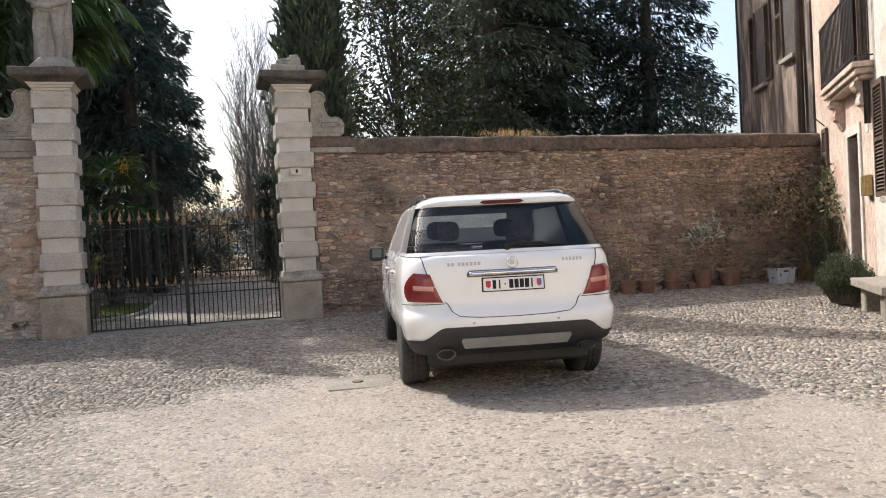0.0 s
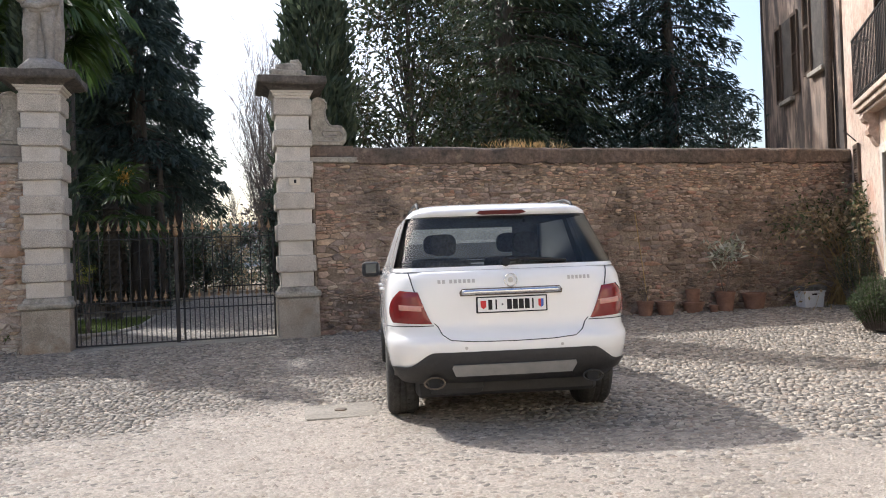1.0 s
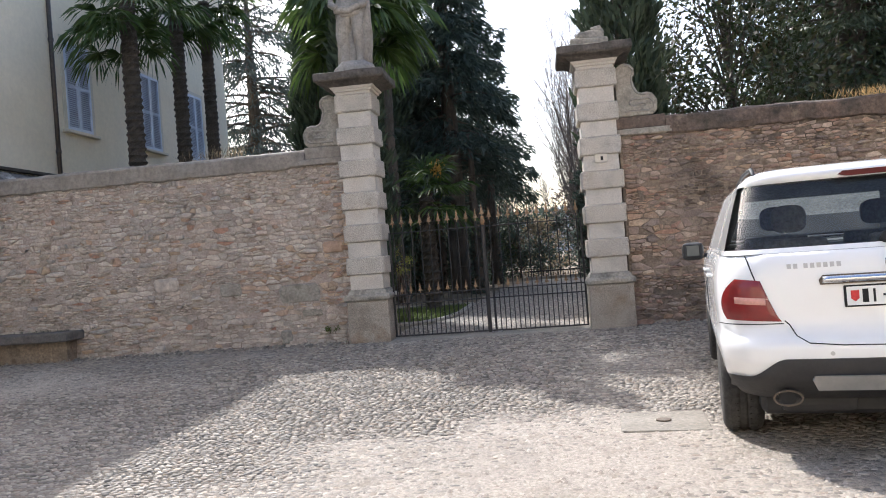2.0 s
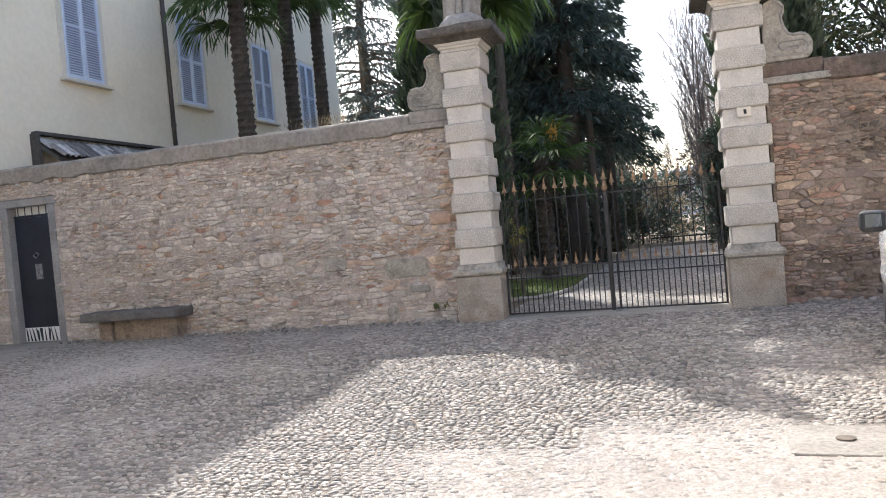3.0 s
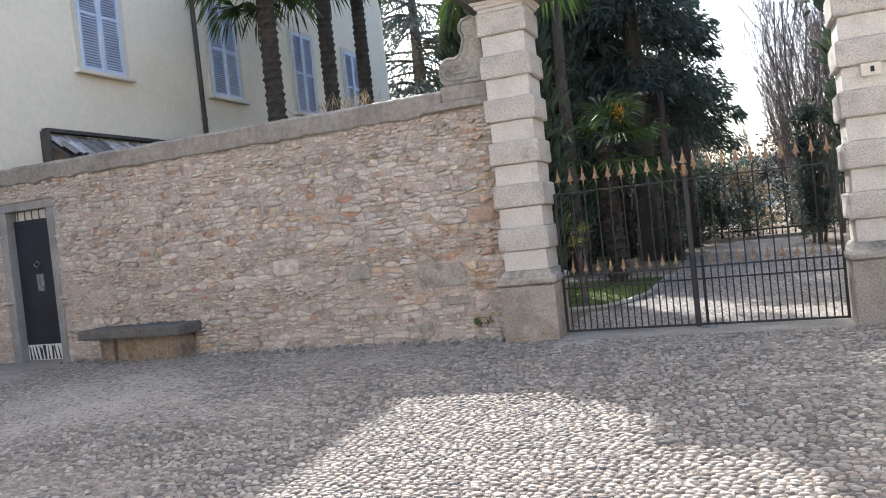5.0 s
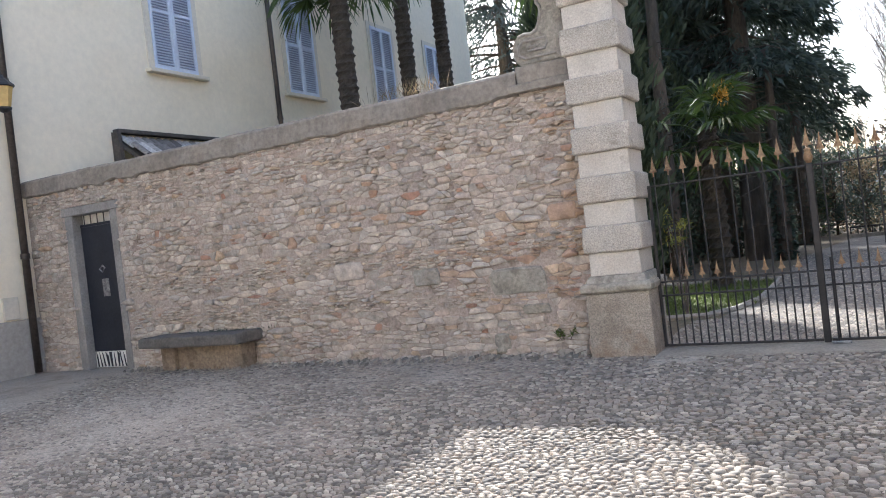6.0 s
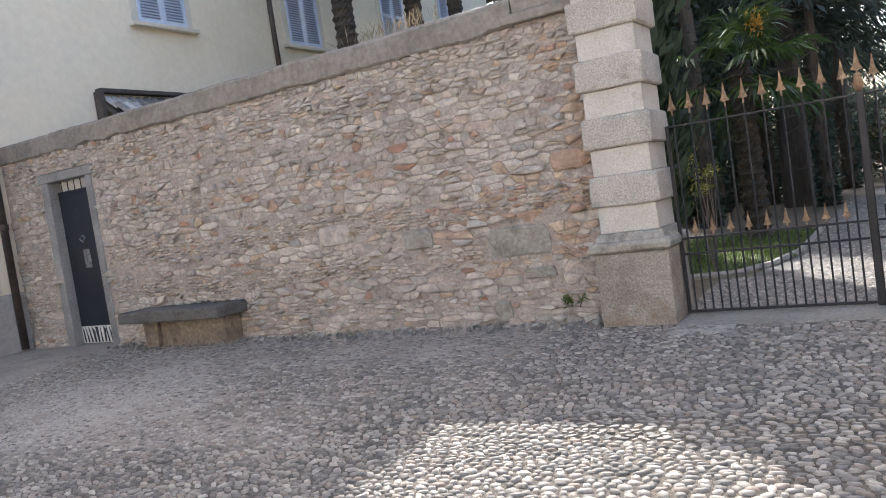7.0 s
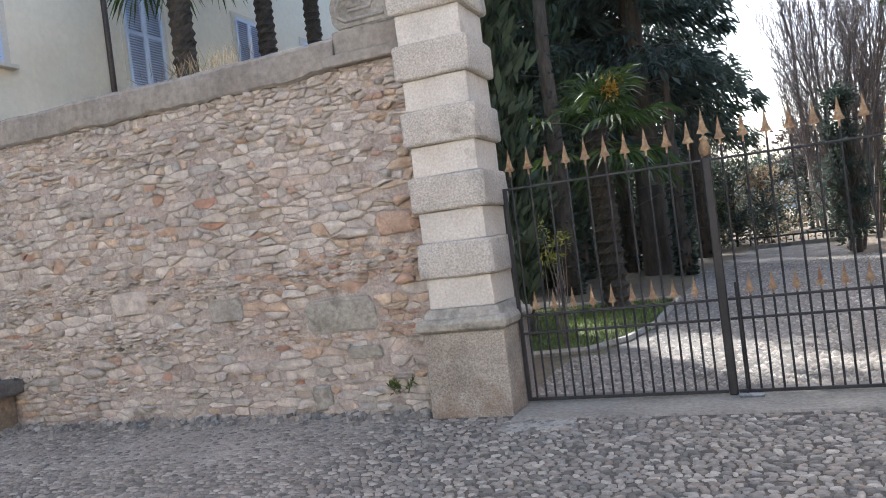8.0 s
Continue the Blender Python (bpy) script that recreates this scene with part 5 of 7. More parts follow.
# bumper trim
arch = lambda u, v, x, z: (x, 0.42 + v * (0.192 - 0.105 * (lambda k: k * k * (3 - 2 * k))(min(1.0, max(0.0, (abs(x) - 0.6) / 0.2)))))
grid_patch("bumper_insert", -0.89, 0.89, 0, 1, arch, M_BLACKPL, 0.014, nx=56, nz=5)
skin_patch("skid_plate", [(-0.44, 0.425), (0.44, 0.425), (0.47, 0.49), (0.46, 0.515), (-0.46, 0.515), (-0.47, 0.49)], M_SILVER, 0.035, 0.04, label="dull silver skid plate")
for s in (-1, 1):
    part("exhaust", rod(bmesh.new(), (s * 0.6, 0.04, 0.385), (s * 0.6, 0.5, 0.385), 0.045, n=18), M_SEAM, car, "black exhaust pipe")
    part("exhaust_trim", tube(bmesh.new(), [(s * 0.6 + 0.075 * math.cos(a), 0.03, 0.385 + 0.042 * math.sin(a)) for a in np.linspace(0, 2 * math.pi, 24)], 0.007, 6), M_GRATE if s < 0 else M_BLACKPL, car)
    part("parking_sensor", rod(bmesh.new(), (s * 0.36, rear_y(0.64, 0.36) - 0.003, 0.64), (s * 0.36, rear_y(0.64, 0.36) + 0.02, 0.64), 0.012, n=12), M_SILVER, car)
    rail = part("roof_rail", tube(bmesh.new(), [(s * 0.64, 0.6, 1.67), (s * 0.645, 0.68, 1.735), (s * 0.64, 0.85, 1.765), (s * 0.63, 1.8, 1.79), (s * 0.63, 2.5, 1.75), (s * 0.64, 2.62, 1.67)], 0.014, 8), M_BLACKPL, car, "dark roof rail", smooth=True)
    m = part("door_mirror", roughen(boxed(s * 0.94 if s > 0 else -1.14, 1.14 if s > 0 else -0.94, 2.85, 3.02, 1.12, 1.29, 0.07, 6), 0.0, 1), M_BLACKPL, car, smooth=True)
    part("mirror_glass", boxed(s * 1.04 - 0.055, s * 1.04 + 0.055, 2.841, 2.8445, 1.165, 1.262), M_MIRROR, m, "mirror glass with a dark reflection put into its tint")
    part("mirror_shell", boxed(s * 1.04 - 0.09, s * 1.04 + 0.09, 2.845, 2.9, 1.139, 1.281, 0.025, 3), M_BLACKPL, m)
    part("mirror_arm", boxed(min(s * 0.86, s * 0.97), max(s * 0.86, s * 0.97), 2.9, 2.97, 1.14, 1.18, 0.01), M_BLACKPL, m)
    for y in (1.35, 2.45):
        part("door_handle", boxed(s * 0.95 - 0.018, s * 0.95 + 0.018, y, y + 0.2, 1.035, 1.06, 0.008), M_CARW, car)
    part("side_seam", tube(bmesh.new(), [(s * 0.943, 2.2, 0.5), (s * 0.951, 2.2, 0.95), (s * 0.9, 2.2, 1.2)], 0.004, 5), M_SEAM, car)
skin_patch("high_brake_light", [(-0.2, 1.652), (-0.15, 1.64), (0.15, 1.64), (0.2, 1.652), (0.17, 1.672), (-0.17, 1.672)], M_REDDIM, 0.03, 0.05, label="long dark red brake light")
part("rear_wiper", tube(bmesh.new(), [(-0.02, rear_y(1.27) - 0.03, 1.27), (0.1, rear_y(1.285, 0.1) - 0.03, 1.29), (0.45, rear_y(1.27, 0.45) - 0.03, 1.265)], 0.011, 6), M_SEAM, car)
part("wiper_boss", rod(bmesh.new(), (-0.02, rear_y(1.25) - 0.035, 1.27), (-0.02, rear_y(1.25) + 0.02, 1.25), 0.03, n=14), M_SEAM, car)
part("antenna", rod(bmesh.new(), (0.27, 0.44, 1.66), (0.27, 0.43, 1.675), 0.014, n=10), M_SEAM, car)
part("underbody", boxed(-0.72, 0.72, 0.35, 4.4, 0.22, 0.4, 0.03), M_BLACKPL, car)
part("silencer", roughen(boxed(-0.62, -0.2, 0.25, 0.75, 0.25, 0.4, 0.05, 2), 0.0, 1), M_BLACKPL, car)
# seats
for x in (-0.38, 0.38):
    for y, top in ((1.25, 1.28), (2.15, 1.3)):
        seat = part("seat", boxed(x - 0.25, x + 0.25, y, y + 0.14, 0.95, top, 0.05, 2), M_SEAT, car, smooth=True)
        ring = [(x + 0.115 * math.copysign(abs(math.cos(a)) ** 0.65, math.cos(a)), top + 0.14 + 0.1 * math.copysign(abs(math.sin(a)) ** 0.7, math.sin(a))) for a in np.linspace(0, 2 * math.pi, 20, endpoint=False)]
        bm = prism(bmesh.new(), ring, y + 0.01, y + 0.1)
        part("headrest", bm, M_SEAT, seat)
part("dashboard", boxed(-0.75, 0.75, 2.95, 3.4, 1.0, 1.23, 0.05, 2), M_SEAT, car)


def car_wheel(x, y):
    s = 1 if x > 0 else -1
    bm = turned(bmesh.new(), [(0.235, -0.12), (0.32, -0.128), (0.352, -0.115), (0.37, -0.085), (0.372, -0.03), (0.366, -0.026), (0.366, -0.02), (0.372, -0.016), (0.372, 0.016), (0.366, 0.02), (0.366, 0.026), (0.372, 0.03), (0.37, 0.085), (0.352, 0.115), (0.32, 0.128), (0.235, 0.12)], 40)
    wheel = part("tyre", bm, M_RUBBER, car, "dusty black tyre", at=pose(x, y, 0.372, 0, 90, 0), smooth=True)
    bm = turned(bmesh.new(), [(0.236, -0.1), (0.236, 0.07), (0.2, 0.085), (0.05, 0.09)], 32)
    rim = part("rim", bm, M_SILVER, wheel, "silver alloy rim", smooth=True)
    for k in range(5):
        a = 2 * math.pi * k / 5
        bm = boxed(0.05, 0.225, -0.035, 0.035, s * 0.1 - 0.018, s * 0.1 + 0.018, 0.01, m=Matrix.Rotation(a, 4, "Z"))
        part("spoke", bm, M_SILVER, wheel)
    block = mesh_of("tread_block", boxed(-0.02, 0.02, -0.032, 0.032, -0.004, 0.006), M_RUBBER)
    for k in range(44):
        for row in (-1, 1):
            a = 2 * math.pi * (k + (0.5 if row > 0 else 0)) / 44
            ob = new("tread_block", block)
            ob.parent = wheel
            ob.matrix_basis = Matrix.Rotation(a, 4, "Z") @ Matrix.Translation((0.37, 0, row * 0.06)) @ Matrix.Rotation(radians(90), 4, "Y") @ Matrix.Rotation(radians(14 * row), 4, "Z")


for x in (-0.81, 0.81):
    for y in (0.93, 3.845):
        car_wheel(x, y)

# ---- plants ----
def unit(v):
    return v / np.maximum(np.linalg.norm(v, axis=-1, keepdims=True), 1e-6)


def blades(base, way, length, width, gen, droop=0.0, fold=0.0):
    """Leaf blades as four-cornered sheets: base, two shoulders and a tip."""
    n = len(base)
    way = unit(way)
    side = unit(np.cross(way, gen.normal(size=(n, 3))))
    length, width = np.broadcast_to(np.asarray(length, float), n)[:, None], np.broadcast_to(np.asarray(width, float), n)[:, None]
    mid = base + way * length * 0.5
    tip = base + way * length - np.array([0, 0, 1.0]) * droop * length
    v = np.stack([base, mid + side * width * 0.5, tip, mid - side * width * 0.5], 1).reshape(-1, 3)
    f = np.arange(4 * n).reshape(n, 4)
    return v, f


def leaf_part(name, chunks, mat, parent, label=""):
    vs, fs, off = [], [], 0
    for v, f in chunks:
        vs.append(v)
        fs.append(f + off)
        off += len(v)
    return raw(name, np.concatenate(vs), np.concatenate(fs), mat, parent, label)


def limbs(name, segs, mat, parent, sides=5):
    """Tapered limbs: rows of (a, b, radius at a, radius at b)."""
    a = np.array([s[0] for s in segs], float)
    b = np.array([s[1] for s in segs], float)
    ra, rb = np.array([s[2] for s in segs])[:, None], np.array([s[3] for s in segs])[:, None]
    d = unit(b - a)
    ref = np.where(np.abs(d[:, 2:3]) > 0.9, np.array([[1.0, 0, 0]]), np.array([[0, 0, 1.0]]))
    u = unit(np.cross(d, ref))
    w = np.cross(d, u)
    rings = []
    for p, r in ((a, ra), (b, rb)):
        for k in range(sides):
            t = 2 * math.pi * k / sides
            rings.append(p + r * (math.cos(t) * u + math.sin(t) * w))
    v = np.stack(rings, 1).reshape(-1, 3)
    o = (np.arange(len(segs)) * 2 * sides)[:, None]
    f = np.concatenate([np.concatenate([o + k, o + (k + 1) % sides, o + sides + (k + 1) % sides, o + sides + k], 1) for k in range(sides)])
    return raw(name, v, f, mat, parent, smooth=True)


def conifer(x, y, h, r, mat, label, seed, bare=0.08, density=1.0, tip=0.9, name="conifer", boughs=9):
    """A tiered conifer: a trunk, drooping boughs and hanging sprays of needles."""
    g = np.random.default_rng(seed)
    tree = thing(name, label, "conifer", (x, y, 0.1), group="garden conifers")
    segs = [((0, 0, -0.2), (0, 0, h * 0.5), 0.028 * h, 0.017 * h), ((0, 0, h * 0.5), (0, 0, h), 0.017 * h, 0.01)]
    chunks = []
    n = int(h * boughs)
    for k in range(n):
        t = bare + (1 - bare) * ((k + g.random()) / n)
        L = r * (1 - t) ** tip * g.uniform(0.65, 1.12) + 0.25
        a = g.uniform(0, 2 * math.pi)
        z0 = t * h
        out = np.array([math.cos(a), math.sin(a), 0])
        rise, fall = g.uniform(-0.05, 0.22), g.uniform(0.25, 0.5)
        prev = np.array([0, 0, z0])
        m = max(3, int(L * 3))
        pts = []
        for j in range(1, m + 1):
            q = j / m
            p = np.array([0, 0, z0]) + out * L * q + np.array([0, 0, L * (rise * q - fall * q * q)])
            segs.append((prev, p, 0.035 * L * (1 - q) ** 0.7 * 0.5 + 0.008, 0.03 * L * (1 - q) * 0.5 + 0.006))
            pts.append(p)
            prev = p
        pts = np.array(pts)
        cnt = int(130 * L * density)
        q = g.random(cnt) ** 0.7
        idx = np.clip((q * m).astype(int), 0, m - 1)
        lateral = np.cross(out, [0, 0, 1])
        spread = (g.normal(size=cnt) * 0.2 * L * (0.25 + 0.75 * (1 - np.abs(q - 0.45))))[:, None]
        base = pts[idx] + lateral * spread + g.normal(size=(cnt, 3)) * 0.07 - np.array([0, 0, 1]) * (np.abs(spread) * 0.25 + g.random((cnt, 1)) * 0.18)
        way = out * 0.7 + lateral * np.sign(spread) * g.uniform(0, 0.8, (cnt, 1)) + np.array([0, 0, -0.55]) + g.normal(size=(cnt, 3)) * 0.4
        chunks.append(blades(base, way, g.uniform(0.15, 0.41, cnt), g.uniform(0.034, 0.082, cnt), g, 0.15))
    limbs("trunk", segs, M_BARK, tree)
    leaf_part("crown", chunks, mat, tree)
    return tree


def cypress(x, y, h, r, seed, mat=M_CYP, label="slender dark green cypress behind the wall", density=1.0):
    g = np.random.default_rng(seed)
    tree = thing("cypress", label, "cypress", (x, y, 0.1), group="garden cypresses")
    limbs("trunk", [((0, 0, -0.2), (0, 0, h * 0.7), 0.16, 0.06), ((0, 0, h * 0.7), (0, 0, h), 0.06, 0.01)], M_BARK, tree)
    n = int(2200 * h * r * density)
    t = g.random(n)
    a = g.uniform(0, 2 * math.pi, n)
    prof = r * np.minimum(1, 4 * (t + 0.06)) * (1 - t) ** 0.45
    lump = 1 + 0.16 * np.sin(a * 5 + t * 31) + 0.12 * np.sin(a * 3 - t * 53) + 0.1 * np.sin(t * 90)
    rad = prof * lump * np.sqrt(g.uniform(0.35, 1.06, n))
    base = np.stack([rad * np.cos(a), rad * np.sin(a), 0.1 + t * h], -1)
    way = np.stack([np.cos(a) * 0.35, np.sin(a) * 0.35, np.ones(n)], -1) + g.normal(size=(n, 3)) * 0.35
    leaf_part("crown", [blades(base, way, g.uniform(0.12, 0.34, n), g.uniform(0.04, 0.09, n), g)], mat, tree)
    return tree


def broadleaf(x, y, h, r, mat, label, seed, count=16000, size=0.17, clumps=70, base_z=0.12, name="evergreen_tree", category="tree"):
    """A branching evergreen whose leaves stand in clumps with gaps between."""
    g = np.random.default_rng(seed)
    tree = thing(name, label, category, (x, y, 0.1))
    segs, tips = [((0, 0, -0.2), (0.05, 0, h * 0.25), 0.02 * h, 0.016 * h)], []
    for k in range(clumps):
        t = base_z + (1 - base_z) * g.random() ** 0.8
        a = g.uniform(0, 2 * math.pi)
        rr = r * math.sin(math.pi * min(0.98, 0.12 + 0.86 * t)) ** 0.7 * math.sqrt(g.uniform(0.15, 1))
        tip = np.array([rr * math.cos(a), rr * math.sin(a), t * h])
        start = np.array([0, 0, max(0.15 * h, t * h * g.uniform(0.45, 0.75))])
        mid = (start + tip) / 2 + g.normal(size=3) * 0.15 + np.array([0, 0, 0.1 * rr])
        segs += [(start, mid, 0.03, 0.02), (mid, tip, 0.02, 0.006)]
        tips.append(tip)
    segs.append(((0.05, 0, h * 0.25), (0, 0, h * 0.93), 0.016 * h, 0.02))
    tips = np.array(tips)
    idx = g.integers(0, clumps, count)
    spread = g.uniform(0.3, 0.62, clumps)[idx][:, None] * (r / 2.5)
    base = tips[idx] + g.normal(size=(count, 3)) * spread * np.array([1, 1, 0.7])
    way = unit(base - tips[idx]) + g.normal(size=(count, 3)) * 0.6 + np.array([0, 0, 0.25])
    limbs("trunk", segs, M_BARK, tree)
    leaf_part("crown", [blades(base, way, g.uniform(0.6, 1.2, count) * size, g.uniform(0.3, 0.5, count) * size, g)], mat, tree)
    return tree


def bare_tree(x, y, h, seed, spread=0.22, label="leafless tree with steep upright branches", stems=6):
    g = np.random.default_rng(seed)
    tree = thing("bare_tree", label, "tree", (x, y, 0.1), group="bare trees")
    stem, segs = [], []

    def grow(p, d, length, radius, depth):
        n = 6 if depth == 0 else 4
        for k in range(n):
            d = unit(d + g.normal(size=3) * 0.06 + np.array([0, 0, 0.1]))
            q = p + d * length / n
            r2 = radius * (0.86 if depth else 0.88)
            (segs if depth else stem).append((p, q, max(radius, 0.006), max(r2, 0.005)))
            p, radius = q, r2
            if depth < 3 and (depth > 0 or k > 0):
                for _ in range(2 if depth < 2 else 1):
                    side = g.normal(size=3)
                    side[2] = abs(side[2]) * 0.3
                    grow(p, unit(d + unit(side) * (spread * 2.0 + 0.1 * depth)), length * g.uniform(0.3, 0.5) * (1.15 if depth else 0.8), radius * 0.5, depth + 1)

    for s in range(stems):
        a = g.uniform(0, 2 * math.pi)
        lean = g.uniform(0.04, 0.2)
        grow(np.array([0.12 * math.cos(a), 0.12 * math.sin(a), -0.1]), unit(np.array([lean * math.cos(a), lean * math.sin(a), 1.0])), h * g.uniform(0.6, 0.95), 0.0062 * h, 0)
    limbs("trunk", stem, M_TWIG, tree, 5)
    limbs("crown", segs, M_TWIG, tree, 3)["kind"] = "stuff"
    return tree


def fan(chunks, stems, hub, out, g, size, n=26):
    """One fan leaf: narrow pleats that spread from a hub, their tips hanging."""
    out = unit(out)
    side = unit(np.cross(out, [0, 0, 1.0]) + 1e-3)
    up = np.cross(side, out)
    ang = np.linspace(-2.0, 2.0, n) + g.normal(size=n) * 0.04
    way = np.cos(ang)[:, None] * out + np.sin(ang)[:, None] * side + up * 0.12
    length = size * (0.75 + 0.25 * np.cos(ang)) * g.uniform(0.9, 1.05, n)
    hubs = np.repeat(hub[None], n, 0)
    v, f = blades(hubs, way, length * 0.62, 0.055 * size / 0.6, g)
    chunks.append((v, f))
    mid = hubs + unit(way) * (length * 0.45)[:, None]
    v, f = blades(mid, way + np.array([0, 0, -0.55]), length * 0.62, 0.04 * size / 0.6, g, 0.25)
    chunks.append((v, f))


def palm(x, y, trunk, label, seed, fans=26, size=0.75, rad=0.16, flower=False, skirt=0.6):
    g = np.random.default_rng(seed)
    tree = thing("fan_palm", label, "palm tree", (x, y, 0.1), group="fan palms")
    bm = bmesh.new()
    rings = []
    n = int(trunk / 0.08)
    for k in range(n + 1):
        z = trunk * k / n - 0.2
        r = rad * (1.05 - 0.18 * k / n) * (1.12 if k % 2 else 0.94)
        rings.append([(r * math.cos(a + k * 0.4) * g.uniform(0.9, 1.1), r * math.sin(a + k * 0.4) * g.uniform(0.9, 1.1), z) for a in np.linspace(0, 2 * math.pi, 12, endpoint=False)])
    part("trunk", loft(bm, rings), M_PALMBARK, tree)
    chunks, segs = [], []
    top = np.array([0, 0, trunk - 0.15])
    for k in range(fans):
        a = g.uniform(0, 2 * math.pi)
        el = g.uniform(-skirt, 1.25)
        out = np.array([math.cos(a) * math.cos(el), math.sin(a) * math.cos(el), math.sin(el)])
        L = g.uniform(0.5, 0.95) * size / 0.75
        start = top - np.array([0, 0, 0.5]) * (1 - (el + skirt) / (1.25 + skirt))
        hub = start + out * L - np.array([0, 0, 0.12])
        segs.append((start, (start + hub) / 2 + np.array([0, 0, 0.08]), 0.016, 0.012))
        segs.append(((start + hub) / 2 + np.array([0, 0, 0.08]), hub, 0.012, 0.009))
        fan(chunks, segs, hub, out - np.array([0, 0, 0.25]), g, size)
    limbs("leaf_stalk", segs, M_PALM, tree, 4)["kind"] = "stuff"
    leaf_part("fan_leaves", chunks, M_PALM, tree, "green fan leaves")
    if flower:
        base = top + np.array([0.36, -0.5, 0.38]) + g.normal(size=(160, 3)) * np.array([0.05, 0.05, 0.075])
        leaf_part("flower_head", [blades(base, g.normal(size=(160, 3)) - np.array([0, 0, 0.5]), 0.07, 0.03, g)], M_PALMDRY, tree, "orange flower head")["kind"] = "stuff"
    return tree


# west of the drive
palm(-8.5, 18.3, 7.85, "tall fan palm behind the garden wall", 1, 30, 0.85, 0.2)
palm(-8.75, 21.2, 9.05, "tall fan palm behind the garden wall", 2, 28, 0.85, 0.19)
palm(-8.9, 23.4, 9.45, "tall fan palm behind the garden wall", 3, 26, 0.85, 0.19)
palm(-2.95, 16.9, 7.2, "tall shaggy fan palm just inside the gate", 4, 40, 1.0, 0.26, skirt=0.8)
palm(-2.05, 19.2, 2.95, "low bushy fan palm with an orange flower head", 5, 17, 0.68, 0.18, True, 0.6)
cypress(-4.35, 19.0, 9.3, 0.75, 21)
cypress(-3.9, 23.5, 12.0, 0.9, 22, density=0.6)
cypress(-2.72, 15.7, 6.6, 0.6, 25, label="ivy covered dark green column beside the gate pier")
conifer(-12.4, 36.0, 17, 6.0, M_NEEDLE2, "broad blue-green cedar with open drooping boughs", 31, 0.16, 0.42, 0.5, "cedar")
conifer(-2.1, 25.5, 13.5, 2.8, M_NEEDLE, "tall dark drooping conifer beside the drive", 32, 0.3, 1.0, 0.75)
conifer(-4.6, 24.6, 12.5, 2.5, M_NEEDLE, "tall dark drooping conifer beside the drive", 35, 0.28, 0.8, 0.6)
conifer(-4.4, 30.0, 16.5, 3.6, M_NEEDLE, "tall dark drooping conifer beside the drive", 33, 0.24, 0.75, 0.7)
conifer(-1.7, 33.0, 12.0, 2.5, M_NEEDLE, "tall dark drooping conifer beside the drive", 34, 0.3, 0.65, 0.75)
# east of the drive
bare_tree(2.0, 27.0, 7.4, 41, 0.24, stems=4)
bare_tree(2.3, 40.0, 10.5, 46, 0.24, stems=3)
bare_tree(2.6, 33.0, 9.0, 47, 0.24, stems=4)
bare_tree(2.9, 31.0, 7.8, 42, 0.24, stems=4)
bare_tree(2.3, 37.0, 8.0, 43, 0.16, stems=4)
bare_tree(3.9, 25.0, 6.4, 44, 0.2)
bare_tree(0.2, 60.0, 7.0, 45, 0.22, stems=4)
broadleaf(1.95, 26.2, 3.6, 0.5, M_NEEDLE, "dark ivy wrapped round the foot of bare trees", 26, 2600, 0.13, 34, 0.05, "ivy_mass", "ivy")
broadleaf(4.6, 25.0, 3.0, 0.9, M_NEEDLE, "dark ivy wrapped round the foot of bare trees", 27, 2600, 0.13, 34, 0.05, "ivy_mass", "ivy")
cypress(2.08, 15.0, 9.5, 0.76, 23)
broadleaf(5.6, 22.5, 9.5, 2.6, M_MAG, "open glossy-leaved magnolia with sky showing through", 51, 15000, 0.2, 80, 0.1, "magnolia")
conifer(9.4, 24.5, 19.0, 4.0, M_YEW, "dense dark yew-like conifer behind the wall", 52, 0.02, 0.5, 0.5, boughs=13)
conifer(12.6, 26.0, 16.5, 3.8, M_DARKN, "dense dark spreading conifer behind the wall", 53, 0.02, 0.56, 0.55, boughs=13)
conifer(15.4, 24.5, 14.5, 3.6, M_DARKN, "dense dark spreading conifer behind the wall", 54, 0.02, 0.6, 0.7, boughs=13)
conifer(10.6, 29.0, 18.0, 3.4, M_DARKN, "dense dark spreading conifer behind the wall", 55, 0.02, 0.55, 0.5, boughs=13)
broadleaf(13.2, 18.5, 5.0, 1.0, M_NEEDLE, "dark climbing shrub on the old house's corner", 56, 2600, 0.13, 22, 0.2, "climbing_shrub", "shrub")

# lawn inside the gate
lawn = thing("lawn", "bright sunlit lawn with a stone edge inside the gate", "lawn", kind="structure")
raw("turf_bed", [(-7.5, 14.6, 0.135), (-1.75, 15.5, 0.135), (-1.28, 17.0, 0.135), (-1.22, 19.8, 0.135), (-7.5, 20.4, 0.135)], [(0, 1, 2, 3, 4)], M_LAWN, lawn)
g = np.random.default_rng(61)
n = 17000
p = np.stack([g.uniform(-6.5, -1.26, n), g.uniform(14.8, 19.75, n), np.full(n, 0.13)], -1)
p = p[(p[:, 1] > 14.65 + (p[:, 0] + 7.5) * 0.155) & (p[:, 1] > 15.5 + (p[:, 0] + 1.7) * 2.55)]
n = len(p)
ob = leaf_part("grass_blades", [blades(p, g.normal(size=(n, 3)) * 0.5 + np.array([0, 0, 1]), g.uniform(0.04, 0.1, n), 0.012, g)], M_GRASS, lawn)
ob["kind"] = "stuff"
tube_pts = [(-7.5, 14.55, 0.15), (-4, 15.1, 0.15), (-1.75, 15.45, 0.15), (-1.45, 16.0, 0.15), (-1.26, 17.0, 0.15), (-1.22, 19.8, 0.15), (-3.0, 20.0, 0.15), (-7.5, 20.45, 0.15)]
part("stone_edge", tube(bmesh.new(), tube_pts, 0.045, 6), M_OLDST, lawn)
